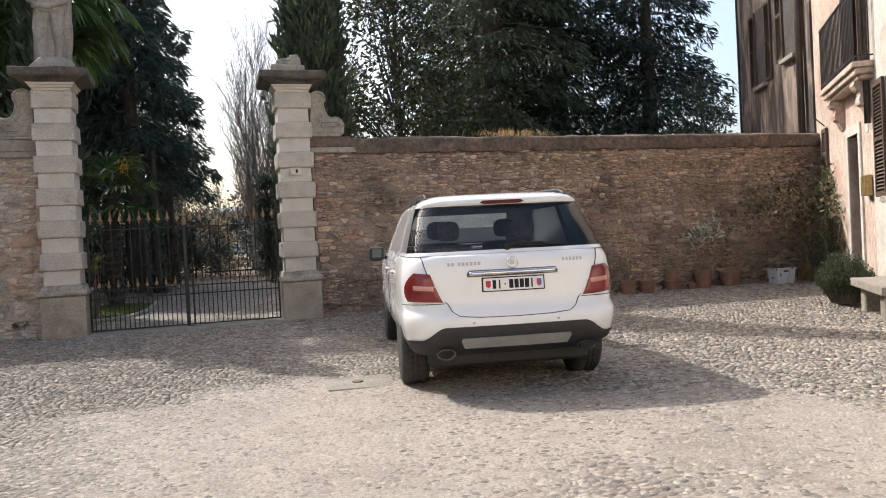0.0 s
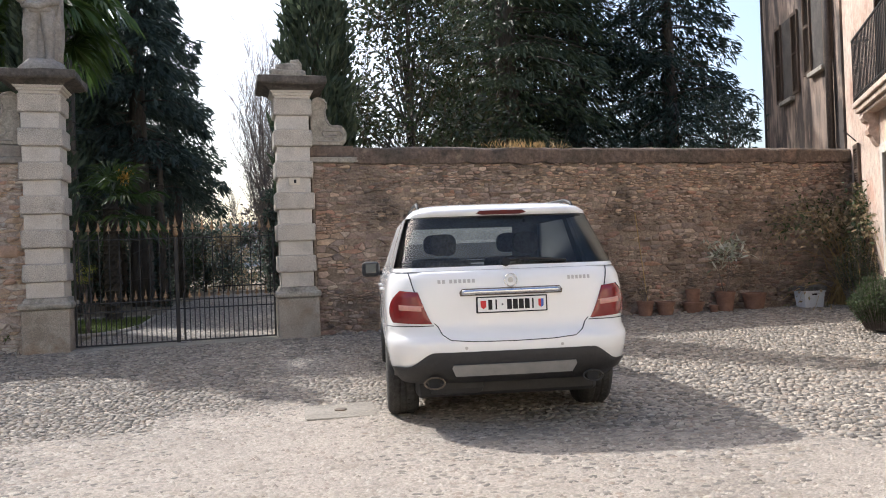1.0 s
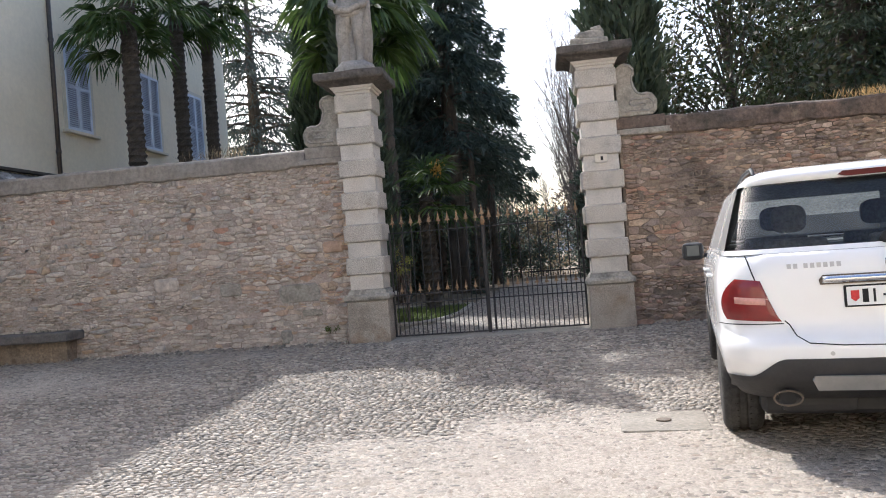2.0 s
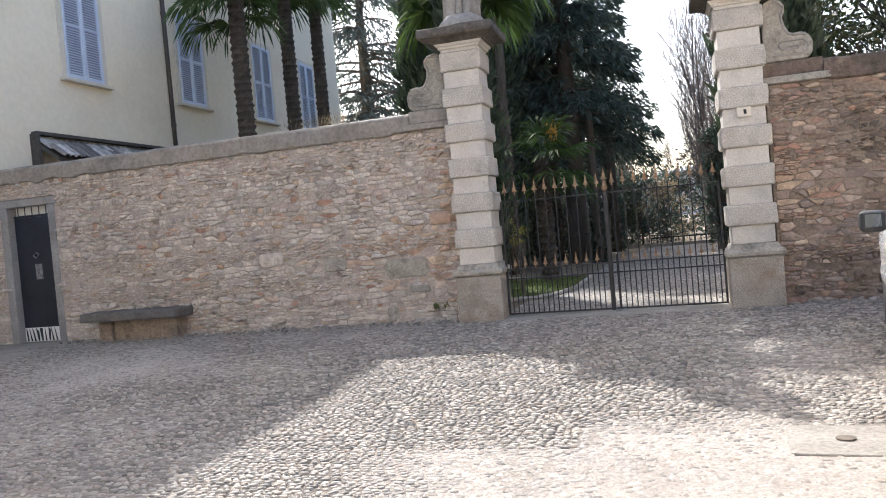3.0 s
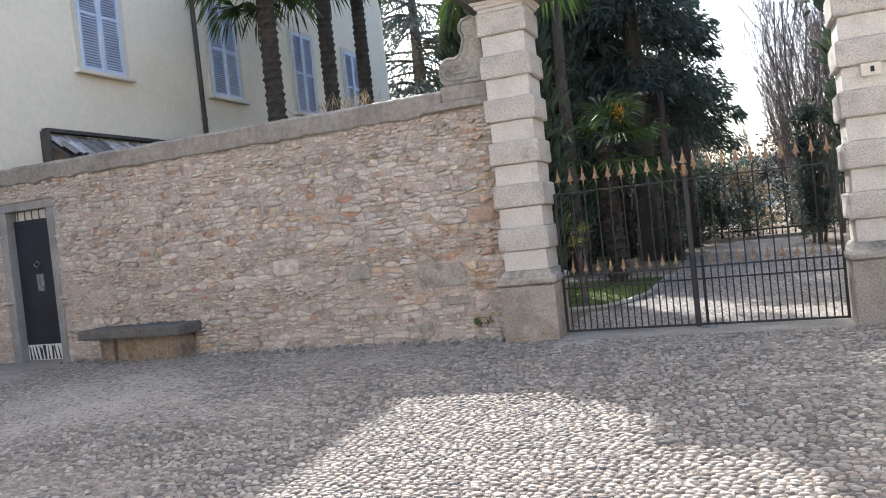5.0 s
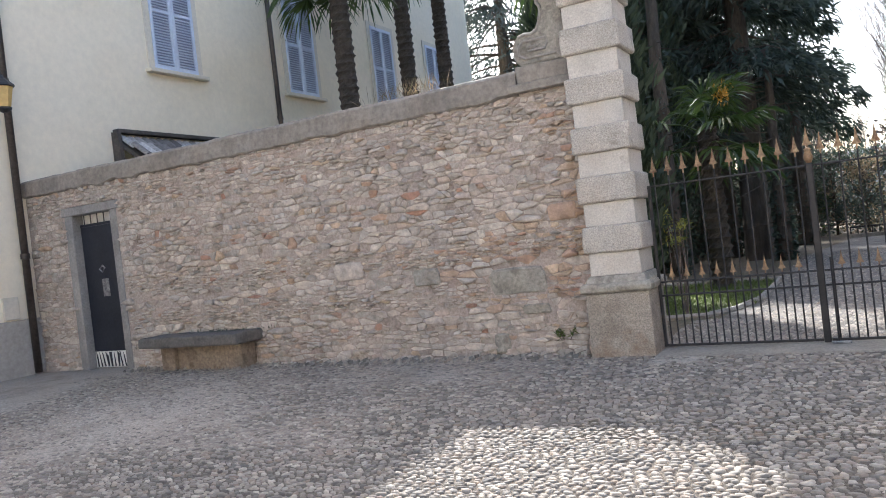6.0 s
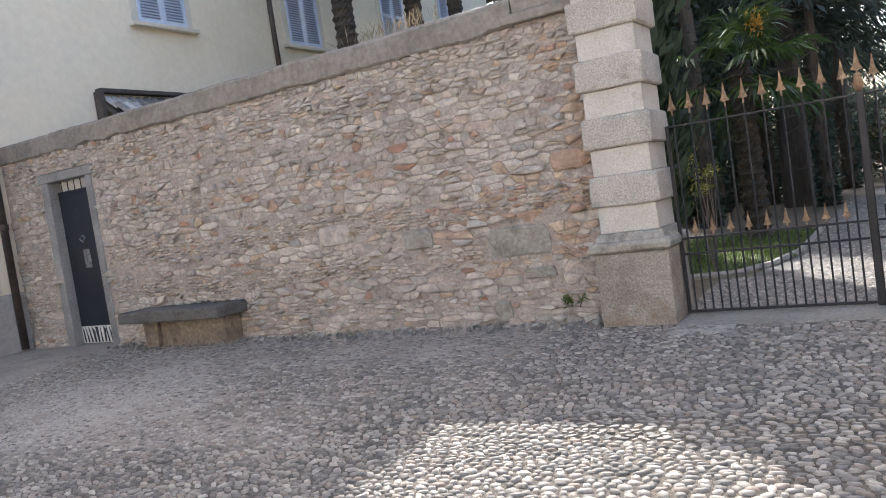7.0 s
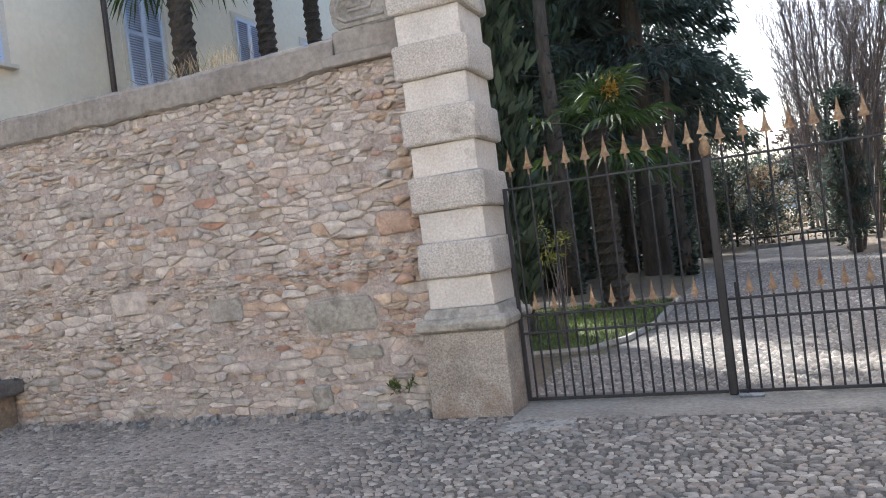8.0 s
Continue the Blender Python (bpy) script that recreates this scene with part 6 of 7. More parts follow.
broadleaf(5.6, 27.0, 2.6, 1.9, M_SHRUB, "low dark green shrubs beside the drive", 63, 5000, 0.13, 40, 0.02, "shrub", "shrub")
broadleaf(-5.2, 31.0, 3.2, 3.2, M_NEEDLE, "low dark undergrowth below the conifers", 64, 7000, 0.16, 50, 0.02, "undergrowth", "shrub")
broadleaf(-0.6, 34.5, 2.6, 1.5, M_NEEDLE, "low dark undergrowth below the conifers", 65, 4000, 0.16, 40, 0.02, "undergrowth", "shrub")

for bx, by, bh, br, bs in ((-9, 40, 3.4, 4.0, 121), (7.5, 33, 3.2, 3.4, 122), (9.0, 48, 4.5, 5.0, 123), (-7, 55, 5.0, 6.0, 124), (5.5, 62, 4.0, 3.2, 125), (-15, 44, 5, 5, 126), (15, 52, 6, 6, 127), (-3.2, 62, 3.6, 2.6, 128)):
    broadleaf(bx, by, bh, br, M_NEEDLE if bs % 2 else M_SHRUB, "dark evergreen shrubbery in the depth of the garden", bs, 3600, 0.3, 60, 0.02, "shrubbery", "shrub")
for bx, by, bh, bs in ((-4.2, 46, 9, 131), (-2.4, 52, 8, 132), (5.0, 45, 8, 133), (8.5, 40, 8, 134), (-8, 60, 9, 135), (3.2, 66, 8, 136)):
    bare_tree(bx, by, bh, bs, 0.2, stems=4)


def bare_trunk(x, y, h, rad, seed):
    """A straight conifer stem with dead branch stubs and a little ivy."""
    g = np.random.default_rng(seed)
    tree = thing("pine_tree", "straight dark pine with bare ivy-grown trunk and dead branches", "tree", (x, y, 0.1), group="bare pines")
    rings = []
    for k in range(9):
        c, w = g.normal(size=2) * 0.03, rad * (1.1 - 0.08 * k)
        rings.append([(c[0] + w * math.cos(a), c[1] + w * math.sin(a), h * k / 8 - 0.2) for a in np.linspace(0, 2 * math.pi, 10, endpoint=False)])
    part("trunk", loft(bmesh.new(), rings), M_BARK, tree, smooth=True)
    stubs = []
    for k in range(34):
        z, a, L = h * g.uniform(0.15, 1.0), g.uniform(0, 2 * math.pi), g.uniform(0.3, 1.5)
        s = np.array([0, 0, z])
        t = s + np.array([L * math.cos(a), L * math.sin(a), -L * g.uniform(-0.1, 0.45)])
        stubs.append((s, t, 0.018, 0.005))
    limbs("crown", stubs, M_BARK, tree, 3)["kind"] = "stuff"
    n = 500
    z, a = h * 0.5 * g.random(n) ** 1.5, g.uniform(0, 2 * math.pi, n)
    base = np.stack([rad * np.cos(a), rad * np.sin(a), z], -1)
    leaf_part("ivy", [blades(base, np.stack([np.cos(a), np.sin(a), g.uniform(-0.6, 0.3, n)], -1), g.uniform(0.06, 0.16, n), 0.08, g)], M_NEEDLE, tree, "dark ivy leaves")


for bx, by, bh, br, bs in ((-3.35, 22.2, 9.5, 0.17, 141), (-2.9, 27.2, 6.0, 0.2, 142), (-1.75, 28.2, 5.5, 0.18, 143), (-1.45, 24.6, 5.0, 0.15, 144), (-5.0, 21.0, 9.5, 0.18, 145), (-1.3, 30.2, 5.0, 0.22, 146), (-3.9, 26.0, 6.0, 0.16, 147)):
    bare_trunk(bx, by, bh, br, bs)
for bx, by, bh, br, bs in ((-3.6, 28.2, 1.7, 1.8, 151), (-6.2, 25.6, 2.4, 1.8, 152), (-1.9, 36.5, 2.4, 1.5, 153)):
    broadleaf(bx, by, bh, br, M_NEEDLE, "low dark undergrowth below the conifers", bs, 3200, 0.16, 44, 0.02, "undergrowth", "shrub")
# distance: the drive's far end, a wall with a rail, and woods with haze in their colour
far_wall = thing("far_wall", "low pale wall with a dark rail at the drive's far end", "wall", kind="structure")
part("masonry", boxed(-0.2, 2.2, 31.6, 31.8, 0.1, 0.24), M_OLDST, far_wall)
part("rail", boxed(-0.2, 2.2, 31.66, 31.7, 0.42, 0.47), M_IRON, far_wall)
for k in range(13):
    part("rail_post", boxed(-0.2 + k * 0.19, -0.17 + k * 0.19, 31.66, 31.7, 0.24, 0.42), M_IRON, far_wall)
for k in range(11):
    g = np.random.default_rng(160 + k)
    broadleaf(-8.4 + k * 1.75 + g.uniform(-0.3, 0.3), 34.0 + g.uniform(-0.8, 1.8), g.uniform(1.5, 2.6), 1.15, (M_NEEDLE, M_SHRUB, M_DRYLEAF)[k % 3], "low tangled undergrowth at the end of the drive", 170 + k, 1500, 0.15, 30, 0.02, "undergrowth", "shrub")
    broadleaf(-9.0 + k * 1.9 + g.uniform(-0.3, 0.3), 41.0 + g.uniform(-1.5, 2.5), g.uniform(3.0, 5.0), 1.5, (M_TWIG, M_NEEDLE, M_TWIG, M_SHRUB)[k % 4], "tangled grey brushwood in the depth of the garden", 190 + k, 2200, 0.24, 50, 0.02, "brushwood", "shrub")
back = thing("backdrop", "wooded slope far behind the garden, haze put into its grey colour", "backdrop", kind="structure")
g = np.random.default_rng(66)
xs = np.linspace(-260, 320, 240)
top = 9 + 5 * np.sin(xs * 0.021) + 2.2 * np.sin(xs * 0.11 + 1) + g.uniform(-0.9, 0.9, len(xs))
v = np.concatenate([np.stack([xs, np.full_like(xs, 180), np.full_like(xs, -1)], -1), np.stack([xs, np.full_like(xs, 184), top * 0.6], -1), np.stack([xs, np.full_like(xs, 195), top], -1)])
k = len(xs)
i = np.arange(k - 1)
f = np.concatenate([np.stack([i + r * k, i + 1 + r * k, i + 1 + (r + 1) * k, i + (r + 1) * k], -1) for r in (0, 1)])
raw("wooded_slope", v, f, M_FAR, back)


# ---- pots and shrubs along the east wall ----
def flower_pot(x, y, r, h, mat=M_TERRA, label="terracotta flower pot on the cobbles", group="flower pots"):
    pot = thing("flower_pot", label, "flower pot", (x, y, ground_at(x, y)), group=group)
    part("pot", turned(bmesh.new(), [(r * 0.68, 0), (r * 0.72, 0.01), (r * 0.93, h * 0.82), (r, h * 0.83), (r * 1.02, h * 0.98), (r, h), (r * 0.9, h), (r * 0.86, h * 0.86)], 24), mat, pot, smooth=False)
    part("soil", turned(bmesh.new(), [(r * 0.86, h * 0.85), (r * 0.4, h * 0.9), (0.001, h * 0.91)], 16), M_SOIL, pot)
    return pot


def pot_plant(x, y, z, h, r, mat, n, size, seed, label, name="pot_plant"):
    g = np.random.default_rng(seed)
    plant = thing(name, label, "plant", (x, y, z))
    segs, chunks = [], []
    for k in range(9):
        a = g.uniform(0, 2 * math.pi)
        tip = np.array([r * math.cos(a) * g.random(), r * math.sin(a) * g.random(), h * g.uniform(0.6, 1.0)])
        segs.append(((0, 0, -0.03), tip * 0.5 + g.normal(size=3) * 0.03, 0.008, 0.006))
        segs.append((tip * 0.5 + g.normal(size=3) * 0.03, tip, 0.006, 0.003))
        m = n // 9
        chunks.append(blades(tip + g.normal(size=(m, 3)) * r * 0.22, g.normal(size=(m, 3)) + np.array([0, 0, 0.4]), g.uniform(0.7, 1.2, m) * size, size * 0.24, g))
    limbs("stem", segs, M_TWIG, plant, 4)["kind"] = "stuff"
    leaf_part("leaves", chunks, mat, plant)
    return plant


pot_plant(-1.95, 15.5, 0.12, 1.35, 0.2, M_YELLOWL, 200, 0.075, 62, "thin sprig of yellow-green leaves inside the gate", "young_shrub")
flower_pot(7.42, 12.93, 0.15, 0.27)
flower_pot(7.8, 12.9, 0.17, 0.24)
flower_pot(8.42, 13.0, 0.2, 0.2, label="wide terracotta bowl with another pot standing in it")
flower_pot(8.42, 13.0, 0.13, 0.42, label="tall terracotta pot standing in a wide bowl")
flower_pot(8.74, 12.85, 0.09, 0.13, label="small pale flower pot on the cobbles")
flower_pot(9.05, 12.95, 0.18, 0.36, label="dark terracotta pot with a leggy narrow-leaved shrub")
flower_pot(9.7, 13.0, 0.22, 0.3, label="wide terracotta pot below the climbing shrub")
pot_plant(9.05, 12.95, 0.42, 0.95, 0.42, M_PALEL, 200, 0.17, 71, "leggy shrub in a pot, its narrow pale leaves brightened as if sunlit", "potted_shrub")
pot_plant(7.42, 12.93, 0.36, 0.3, 0.14, M_DRYLEAF, 60, 0.07, 72, "withered brown plant in a flower pot")
cane = tagged(part("plant_cane", rod(bmesh.new(), (7.52, 13.0, 0.3), (7.38, 13.1, 1.95), 0.008, n=6), M_STRAW), "thin bamboo cane leaning on the wall", "cane")

planter = thing("planter_box", "white plastic tub with a slatted lid by the wall", "planter", (10.62, 12.66, ground_at(10.62, 12.66)), -8)
rings = [[(a * w, b * d, z) for a, b in ((-1, -1), (1, -1), (1, 1), (-1, 1))] for z, w, d in ((0, 0.17, 0.14), (0.28, 0.2, 0.16), (0.285, 0.215, 0.175), (0.31, 0.215, 0.175))]
part("tub", loft(bmesh.new(), rings), M_WHITEPL, planter)
part("grip_slot", boxed(-0.05, 0.05, -0.163, -0.15, 0.23, 0.26), M_SEAM, planter)
for k in range(9):
    part("lid_slat", boxed(-0.24 + k * 0.054, -0.195 + k * 0.054, -0.19, 0.19, 0.312, 0.39, 0.008), M_BENCH, planter)


def climbing_rose():
    """The half-bare climbing shrub in the corner: arching stems, dry leaf clusters and some green."""
    g = np.random.default_rng(81)
    bush = thing("climbing_shrub", "half-bare climbing shrub with dry brown leaf clusters", "shrub", (11.45, 12.72, ground_at(11.3, 12.7)))
    segs, dry, green = [], [], []
    for k in range(76):
        p = np.array([g.uniform(-0.25, 0.3), g.uniform(-0.1, 0.25), 0.0])
        wild = k < 8
        d = unit(np.array([g.uniform(-1.1, -0.5) if wild else g.uniform(-0.22, 0.5), g.uniform(-0.5, 0.2), g.uniform(0.7, 1.6)]))
        r = g.uniform(0.007, 0.016)
        m = g.integers(7, 12)
        for j in range(m):
            d = unit(d + g.normal(size=3) * 0.16 + np.array([0, 0, -0.055 * j]) + np.array([0, 0.03 if p[1] < 0.1 else -0.3, 0]))
            q = p + d * g.uniform(0.18, 0.34)
            q[1] = min(q[1], 0.36)
            q[0] = min(q[0], 0.33 + 0.67 * q[1])
            segs.append((p, q, r, r * 0.85))
            p, r = q, r * 0.85
            if j > 2 and p[2] > 1.25 or wild and j > 4:
                n = int(g.integers(3, 8)) if wild else int(g.integers(8, 34))
                (green if g.random() < 0.28 else dry).append(blades(p + g.normal(size=(n, 3)) * 0.13, g.normal(size=(n, 3)), g.uniform(0.05, 0.13, n), g.uniform(0.025, 0.055, n), g))
    limbs("stem", segs, M_STRAW, bush, 4)["kind"] = "stuff"
    leaf_part("dry_leaves", dry, M_DRYLEAF, bush, "dry brown leaves")
    leaf_part("green_leaves", green, M_SHRUB, bush, "sparse green leaves")


climbing_rose()


def bushy(x, y, h, r, seed, n, mat, label, name="rosemary_bush", squash=1.0):
    g = np.random.default_rng(seed)
    bush = thing(name, label, "bush", (x, y, ground_at(x, y)))
    segs, chunks = [], []
    for k in range(n):
        a, q = g.uniform(0, 2 * math.pi), math.sqrt(g.random())
        tip = np.array([r * q * math.cos(a), r * q * math.sin(a) * squash, h * (1 - 0.45 * q * q) * g.uniform(0.75, 1.05)])
        foot = tip * np.array([0.45, 0.45, 0.1])
        segs.append((foot, tip, 0.006, 0.002))
        m = 26
        t = g.uniform(0.3, 1.0, m)[:, None]
        chunks.append(blades(foot + (tip - foot) * t, g.normal(size=(m, 3)) * 0.7 + np.array([0, 0, 0.7]), g.uniform(0.03, 0.07, m), 0.014, g))
    limbs("stem", segs, M_TWIG, bush, 3)["kind"] = "stuff"
    leaf_part("leaves", chunks, mat, bush)
    return bush


bushy(9.1, 9.56, 0.8, 0.43, 91, 460, M_SHRUB, "dense green rosemary bush beside the house door")
bushy(11.0, 11.85, 1.5, 0.45, 92, 140, M_SHRUB, "tall loose green shrub beside the house door", "corner_shrub")
bushy(-2.72, 13.165, 0.15, 0.12, 93, 4, M_GRASS, "small green weed growing from a joint of the wall", "weed_tuft", 0.35).location.z = 0.27


def tuft(x, y, z, n, h, spread, seed, mat, label, name="grass_tuft"):
    g = np.random.default_rng(seed)
    ob = thing(name, label, "grass", (x, y, z))
    p = np.stack([g.normal(size=n) * spread, g.normal(size=n) * 0.05, np.zeros(n)], -1)
    leaf_part("grass", [blades(p, g.normal(size=(n, 3)) * 0.4 + np.array([0, 0, 1]), g.uniform(0.5, 1.1, n) * h, 0.009, g, 0.1)], mat, ob)["kind"] = "stuff"


tuft(5.4, 13.32, 3.1, 220, 0.22, 0.35, 95, M_STRAW, "dry straw-coloured grass growing on the coping")
tuft(-4.35, 13.35, 3.1, 90, 0.3, 0.28, 96, M_DRYLEAF, "dry brown weeds growing on the coping")
tuft(8.8, 13.32, 3.1, 60, 0.1, 0.9, 97, M_SHRUB, "sparse green weeds on the coping")
tuft(-7.3, 13.06, 0.6, 120, 0.05, 0.5, 98, M_NEEDLE, "dark moss and weeds behind the stone bench")

# ---- loose slabs and covers in the court ----
def slab(name, x, y, w, d, turn, label, mat=M_SLAB):
    ob = part(name, roughen(boxed(-w / 2, w / 2, -d / 2, d / 2, -0.05, 0.007, 0.006), 0.006, 5), mat, at=pose(x, y, ground_at(x, y), 0, 0, turn))
    return tagged(ob, label, "paving slab")


cover_slab = slab("drain_slab", 1.35, 7.65, 0.62, 0.6, -4, "pale worn stone slab with a small drain cover")
part("drain_cover", turned(bmesh.new(), [(0.055, 0.012), (0.055, 0.02), (0.04, 0.021), (0.002, 0.018)], 16), M_GRATE, cover_slab)
slab("paving_slab", 6.6, 6.75, 1.1, 0.65, -20, "pale stone slab let into the cobbles")
slab("paving_slab", -1.55, 12.72, 0.5, 0.28, 5, "flat grey stone at the pier's foot", M_OLDST)
number = tagged(part("house_number_tile", boxed(-0.085, 0.085, -0.012, 0.0, 0, 0.115, 0.003), M_FRAME, at=pose(1.46, 12.985, 2.49)), "small white ceramic number tile on the pier", "number tile")
part("number_bar", boxed(-0.006, 0.028, -0.014, -0.0125, 0.03, 0.085), M_SEAM, number)


# ---- stones of the two walls: the nearest as pieces, the others joined ----
def place_stones(rows, parent, mat, near, ochre):
    r = random.Random(78)
    picked, rest = [], []
    for q in rows:
        (picked if near(q) and len(picked) < 300 else rest).append(q)
    for x, z, shape, proud in picked:
        v, f = stone_shell(shape, proud, r)
        me = bpy.data.meshes.new("stone")
        me.from_pydata([tuple(p) for p in v], [], [tuple(int(i) for i in q) for q in f])
        me.materials.append(M_OLDST if proud == 0.035 else M_RUB_OP if ochre(x, z) > r.random() else mat)
        ob = new("stone", me)
        ob.parent, ob.matrix_basis = parent, pose(x, WALL_Y, z)
    warm = [q for q in rest if ochre(q[0], q[1]) > r.random()]
    taken = set(id(q) for q in warm)
    return [q for q in rest if id(q) not in taken], warm


def blot(x, z, cx, cz, rx, rz):
    return math.exp(-((x - cx) / rx) ** 2 - ((z - cz) / rz) ** 2)


def ochre_west(x, z):
    """How often a stone is ochre or brick: mostly low down beside the pier."""
    return 0.85 * blot(x, z, -2.95, 1.0, 0.75, 0.42) + 0.7 * blot(x, z, -2.45, 1.9, 0.22, 0.9) + 0.18 * blot(x, z, -5.6, 1.7, 1.6, 0.5) + 0.04


def ochre_east(x, z):
    return 0.85 * blot(x, z, 2.05, 1.6, 0.3, 0.5) + 0.45 * blot(x, z, 7.5, 2.6, 3.5, 0.35) + 0.04


def oblong(w, h):
    return [(w * a, h * b) for a, b in ((-0.42, -0.5), (0.1, -0.48), (0.45, -0.5), (0.5, -0.3), (0.48, 0.2), (0.42, 0.47), (0.0, 0.5), (-0.4, 0.46), (-0.5, 0.25), (-0.47, -0.3))]


BIG = [(-3.2, 0.93, 0.66, 0.29), (-3.02, 0.62, 0.32, 0.11), (-2.62, 1.6, 0.32, 0.18), (-3.45, 0.27, 0.18, 0.22), (-5.35, 1.2, 0.42, 0.22), (-4.3, 1.05, 0.36, 0.2)]
out_w = [(DOOR[0] - 0.2, DOOR[1] + 0.18, 0.0, DOOR[3] + 0.16), (-8.5, -6.85, 0.0, 0.55)] + [(a - w * 0.52, a + w * 0.52, b - h * 0.54, b + h * 0.54) for a, b, w, h in BIG]
rows_w = [(a, b, oblong(w, h), 0.035) for a, b, w, h in BIG] + lay_stones(-11.28, -2.34, 0.08, 2.85, out_w, 5, 0.95, 2.5)
rest, warm = place_stones(rows_w, wall_w, M_RUB_WP, lambda q: -5.2 < q[0] and 0.1 < q[1] < 1.4, ochre_west)
joined_stones("rubble_facing", rest, M_RUB_W, wall_w, "irregular pale rubble stones")
joined_stones("ochre_rubble", warm, M_RUB_O, wall_w, "scattered ochre stones and brick bits")
rows_e = lay_stones(1.78, 12.2, 0.08, 2.86, [(1.7, 2.52, 2.84, 3.2)], 9, 0.88, 2.5)
rest, warm = place_stones(rows_e, wall_e, M_RUB_EP, lambda q: q[0] < 4.6 and q[1] > 1.0, ochre_east)
joined_stones("rubble_facing", rest, M_RUB_E, wall_e, "irregular brown rubble stones")
joined_stones("ochre_rubble", warm, M_RUB_O, wall_e, "scattered ochre stones and brick bits")


# ---- river cobbles ----
def cobble_variant(k):
    r = random.Random(300 + k)
    n = 6
    low, high = [], []
    pinch = r.uniform(0.7, 1.0)
    tilt = r.uniform(-0.3, 0.3)
    for i in range(n):
        a = 2 * math.pi * (i + r.uniform(-0.25, 0.25)) / n
        e = r.uniform(0.88, 1.16)
        x, y = e * math.cos(a), e * math.sin(a) * (pinch if math.cos(a) > 0 else 1.0)
        low.append((0.5 * x, 0.5 * y, -0.3))
        high.append((0.425 * x, 0.425 * y, r.uniform(0.7, 1.0) + tilt * x))
    v = np.array(low + high)
    f = []
    for i in range(n):
        j = (i + 1) % n
        f += [(i, j, n + j), (i, n + j, n + i)]
    f += [(n, n + k, n + k + 1) for k in range(1, n - 1)]
    return v, np.array(f)


COBBLES = [cobble_variant(k) for k in range(12)]


def lay_cobbles(x0, x1, y0, y1, wide, deep, rise, seed):
    r = random.Random(seed)
    rows, y = [], y0
    while y < y1:
        depth = r.uniform(*deep)
        x = x0 + r.uniform(0, 0.05)
        while x < x1:
            w = r.uniform(*wide)
            px, py = x + w / 2, y + r.uniform(-0.3, 0.3) * depth + 0.05 * math.sin(x * 0.8)
            x += w + r.uniform(0.0, 0.006)
            edge = EO[0] + (py - EO[1]) * EU[0] / EU[1]
            if px > edge - 0.1 or py > 13.14 or (-1.8 < px < 1.15 and py > 12.82) or (1.02 < px < 1.68 and 7.32 < py < 7.98):
                continue
            if (-2.45 < px < -1.75 or 1.12 < px < 1.82) and py > 12.92:
                continue
            k = worn(px, py)
            if k > 0.74 + r.uniform(-0.25, 0.25):
                continue
            h = rise * (1 - 0.75 * max(0.0, min(1.0, (k - 0.15) / 0.5))) * r.uniform(0.7, 1.25)
            rows.append((px, py, w * r.uniform(0.9, 1.06), depth * r.uniform(0.85, 1.2), h, r.uniform(-30, 30) if r.random() < 0.8 else r.uniform(-80, 80), r.randrange(12)))
        y += depth + r.uniform(0.0, 0.003)
    return rows


rows = lay_cobbles(-9.5, 3.2, 6.6, 13.2, (0.036, 0.084), (0.03, 0.05), 0.012, 17)
rows += lay_cobbles(3.2, 11.8, 4.5, 13.2, (0.045, 0.1), (0.038, 0.062), 0.014, 18) + lay_cobbles(-5.0, 6.5, 2.8, 6.6, (0.038, 0.085), (0.034, 0.056), 0.008, 19)
near = [q for q in rows if -1.8 < q[0] < 0.2 and 10.4 < q[1] < 11.6][:300]
chosen = set(near)
cob_meshes = []
for v, f in COBBLES:
    me = bpy.data.meshes.new("cobble")
    me.from_pydata([tuple(p) for p in v], [], [tuple(int(i) for i in q) for q in f])
    me.materials.append(M_COBP)
    cob_meshes.append(me)
for x, y, w, d, h, turn, k in near:
    ob = new("cobble", cob_meshes[k])
    ob.parent = ground
    ob.matrix_basis = pose(x, y, ground_at(x, y), 0, 0, turn) @ Matrix.Diagonal((w, d, h, 1))
rest = [q for q in rows if q not in chosen]
a = np.array([q[:6] for q in rest])
kinds = np.array([q[6] for q in rest])
zs = gz(a[:, 0], a[:, 1])
vs, fs, off = [], [], 0
for k, (v, f) in enumerate(COBBLES):
    s = a[kinds == k]
    t = np.radians(s[:, 5])[:, None]
    lx, ly = v[None, :, 0] * s[:, 2:3], v[None, :, 1] * s[:, 3:4]
    p = np.stack([s[:, 0:1] + lx * np.cos(t) - ly * np.sin(t), s[:, 1:2] + lx * np.sin(t) + ly * np.cos(t), zs[kinds == k][:, None] + v[None, :, 2] * s[:, 4:5]], -1)
    vs.append(p.reshape(-1, 3))
    fs.append((f[None] + (np.arange(len(s)) * len(v))[:, None, None]).reshape(-1, 3) + off)
    off += len(s) * len(v)
ob = raw("cobble_paving", np.concatenate(vs), np.concatenate(fs), M_COB, ground, "rounded grey river cobbles set in dirt")
ob["kind"] = "stuff"

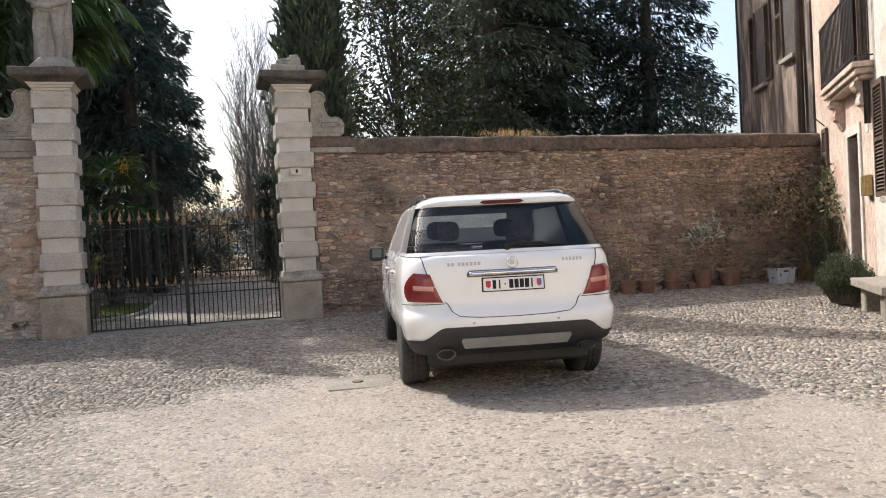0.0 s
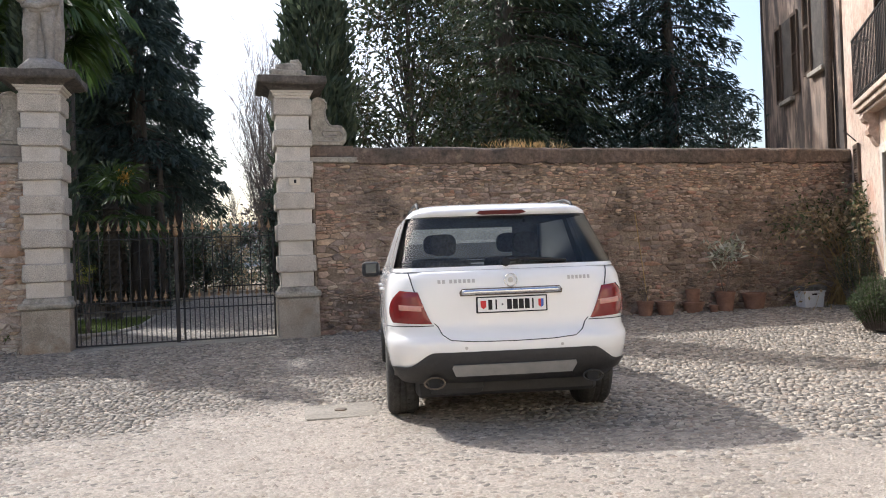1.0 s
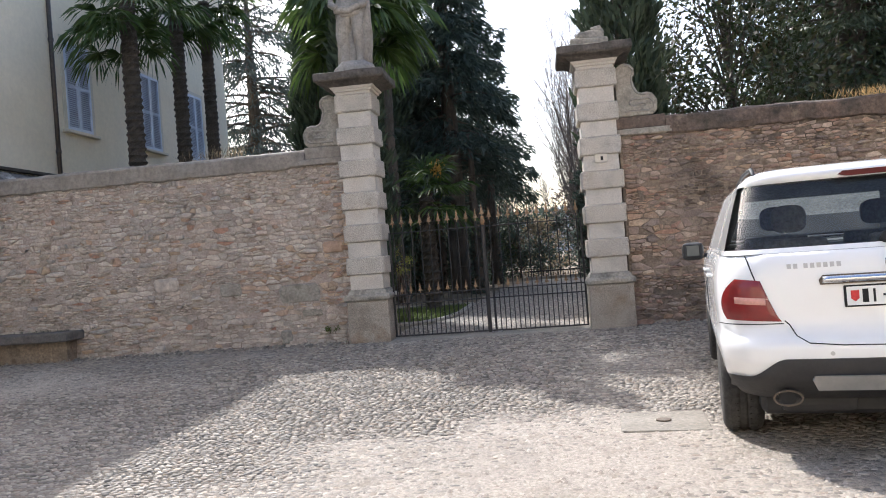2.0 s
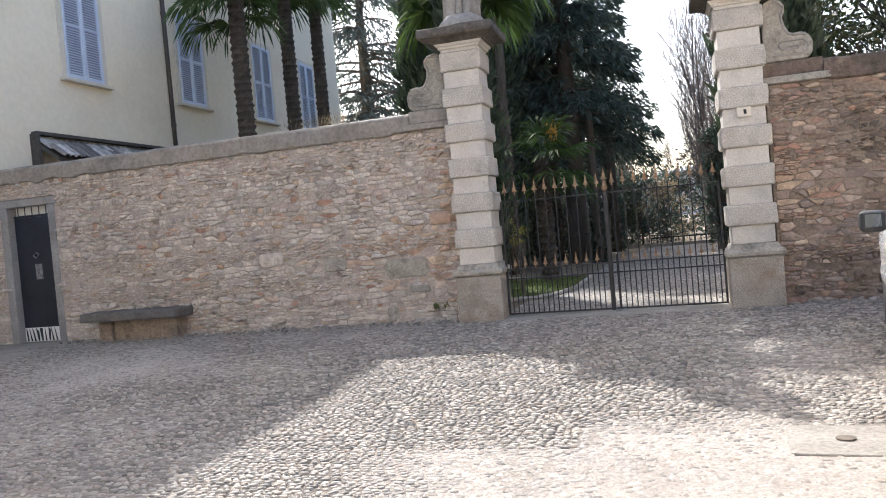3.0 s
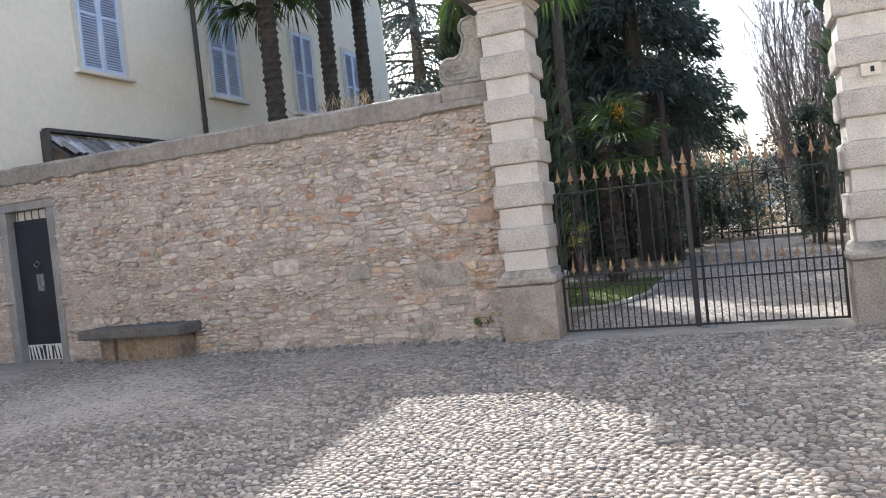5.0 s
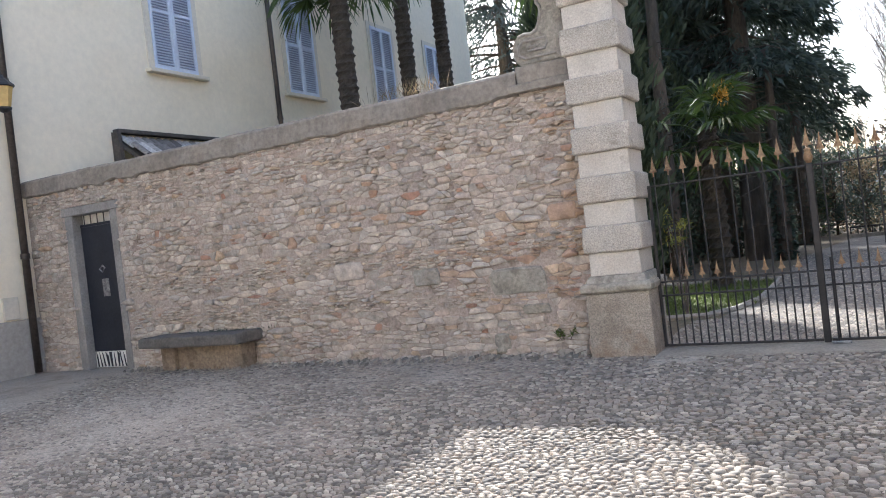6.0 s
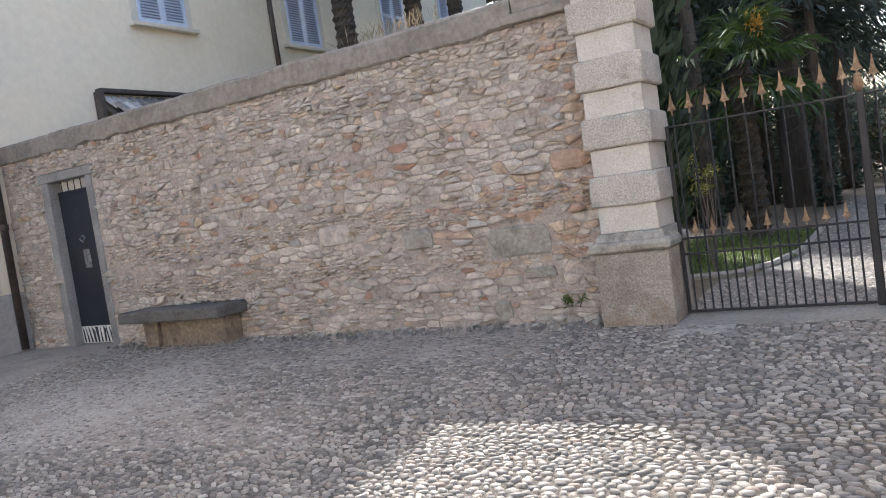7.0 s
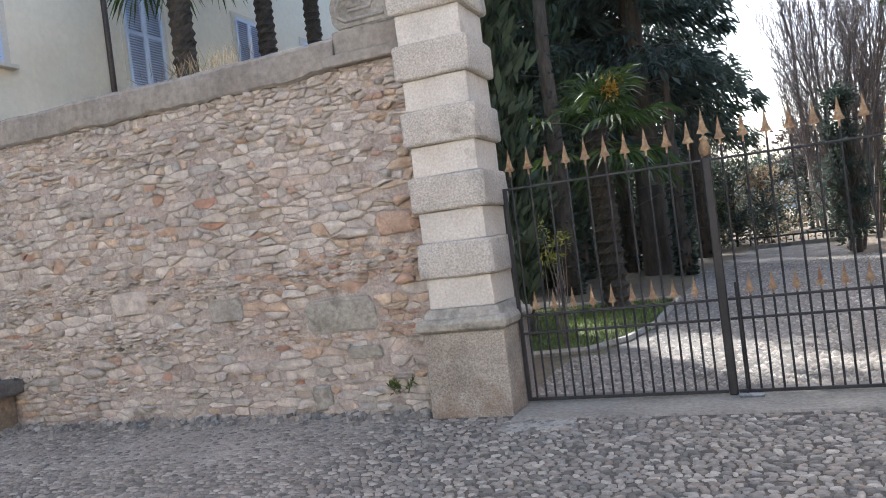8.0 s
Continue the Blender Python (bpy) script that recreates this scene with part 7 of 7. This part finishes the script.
# loose pebbles and leaves along the foot of the walls
g = np.random.default_rng(101)
n = 900
px = np.concatenate([g.uniform(-9.2, -2.5, 600), g.uniform(1.9, 9, 300)])
py = WALL_Y - 0.02 - np.abs(g.normal(size=n)) * 0.16
sz = g.uniform(0.02, 0.075, n) * g.uniform(0.5, 1.0, n)
v, f = COBBLES[3]
p = np.stack([px[:, None] + v[None, :, 0] * sz[:, None] * 1.3, py[:, None] + v[None, :, 1] * sz[:, None], gz(px, py)[:, None] + 0.004 + v[None, :, 2] * sz[:, None] * 0.55], -1).reshape(-1, 3)
ob = raw("fallen_stones", p, (f[None] + (np.arange(n) * len(v))[:, None, None]).reshape(-1, 3), M_COB, None, smooth=True)
tagged(ob, "loose pebbles and stone chips along the wall's foot", "pebbles", kind="stuff")

# gravel: small chips over the worn parts of the court and on the garden's drive
def chips(name, px, py, sz, z, mat, label, seed):
    g = np.random.default_rng(seed)
    n = len(px)
    turn = g.uniform(0, 6.28, n)
    ring = [(math.cos(a), math.sin(a)) for a in (0, 1.26, 2.51, 3.77, 5.03)]
    v = np.stack([np.stack([px + sz * (c * np.cos(turn) - s * np.sin(turn)), py + sz * 0.75 * (c * np.sin(turn) + s * np.cos(turn)), z - 0.003], -1) for c, s in ring] + [np.stack([px, py, z + sz * g.uniform(0.35, 0.8, n)], -1)], 1).reshape(-1, 3)
    o = (np.arange(n) * 6)[:, None]
    f = np.concatenate([np.concatenate([o + i, o + (i + 1) % 5, o + 5], 1) for i in range(5)])
    tagged(raw(name, v, f, mat, None), label, "gravel", kind="stuff")


g = np.random.default_rng(102)
px, py = g.uniform(-7.5, 7, 95000), g.uniform(3.4, 11.5, 95000)
keep = np.array([worn(a, b) for a, b in zip(px, py)]) > g.uniform(0.15, 0.7, 95000)
px, py = px[keep], py[keep]
chips("gravel", px, py, 0.006 + 0.02 * g.random(len(px)) ** 2, gz(px, py), M_CHIP, "fine pale gravel chips scattered over the worn court", 103)
n = 24000
py = 13.6 + 12.0 * g.random(n) ** 1.5
px = g.uniform(-1.85, 3.6, n)
keep = (px > -1.2) | (py < 15.2)
px, py = px[keep], py[keep]
n = len(px)
chips("drive_gravel", px, py, g.uniform(0.012, 0.034, n), np.full(n, 0.131), M_COB, "coarse loose gravel and stones on the garden drive", 104)
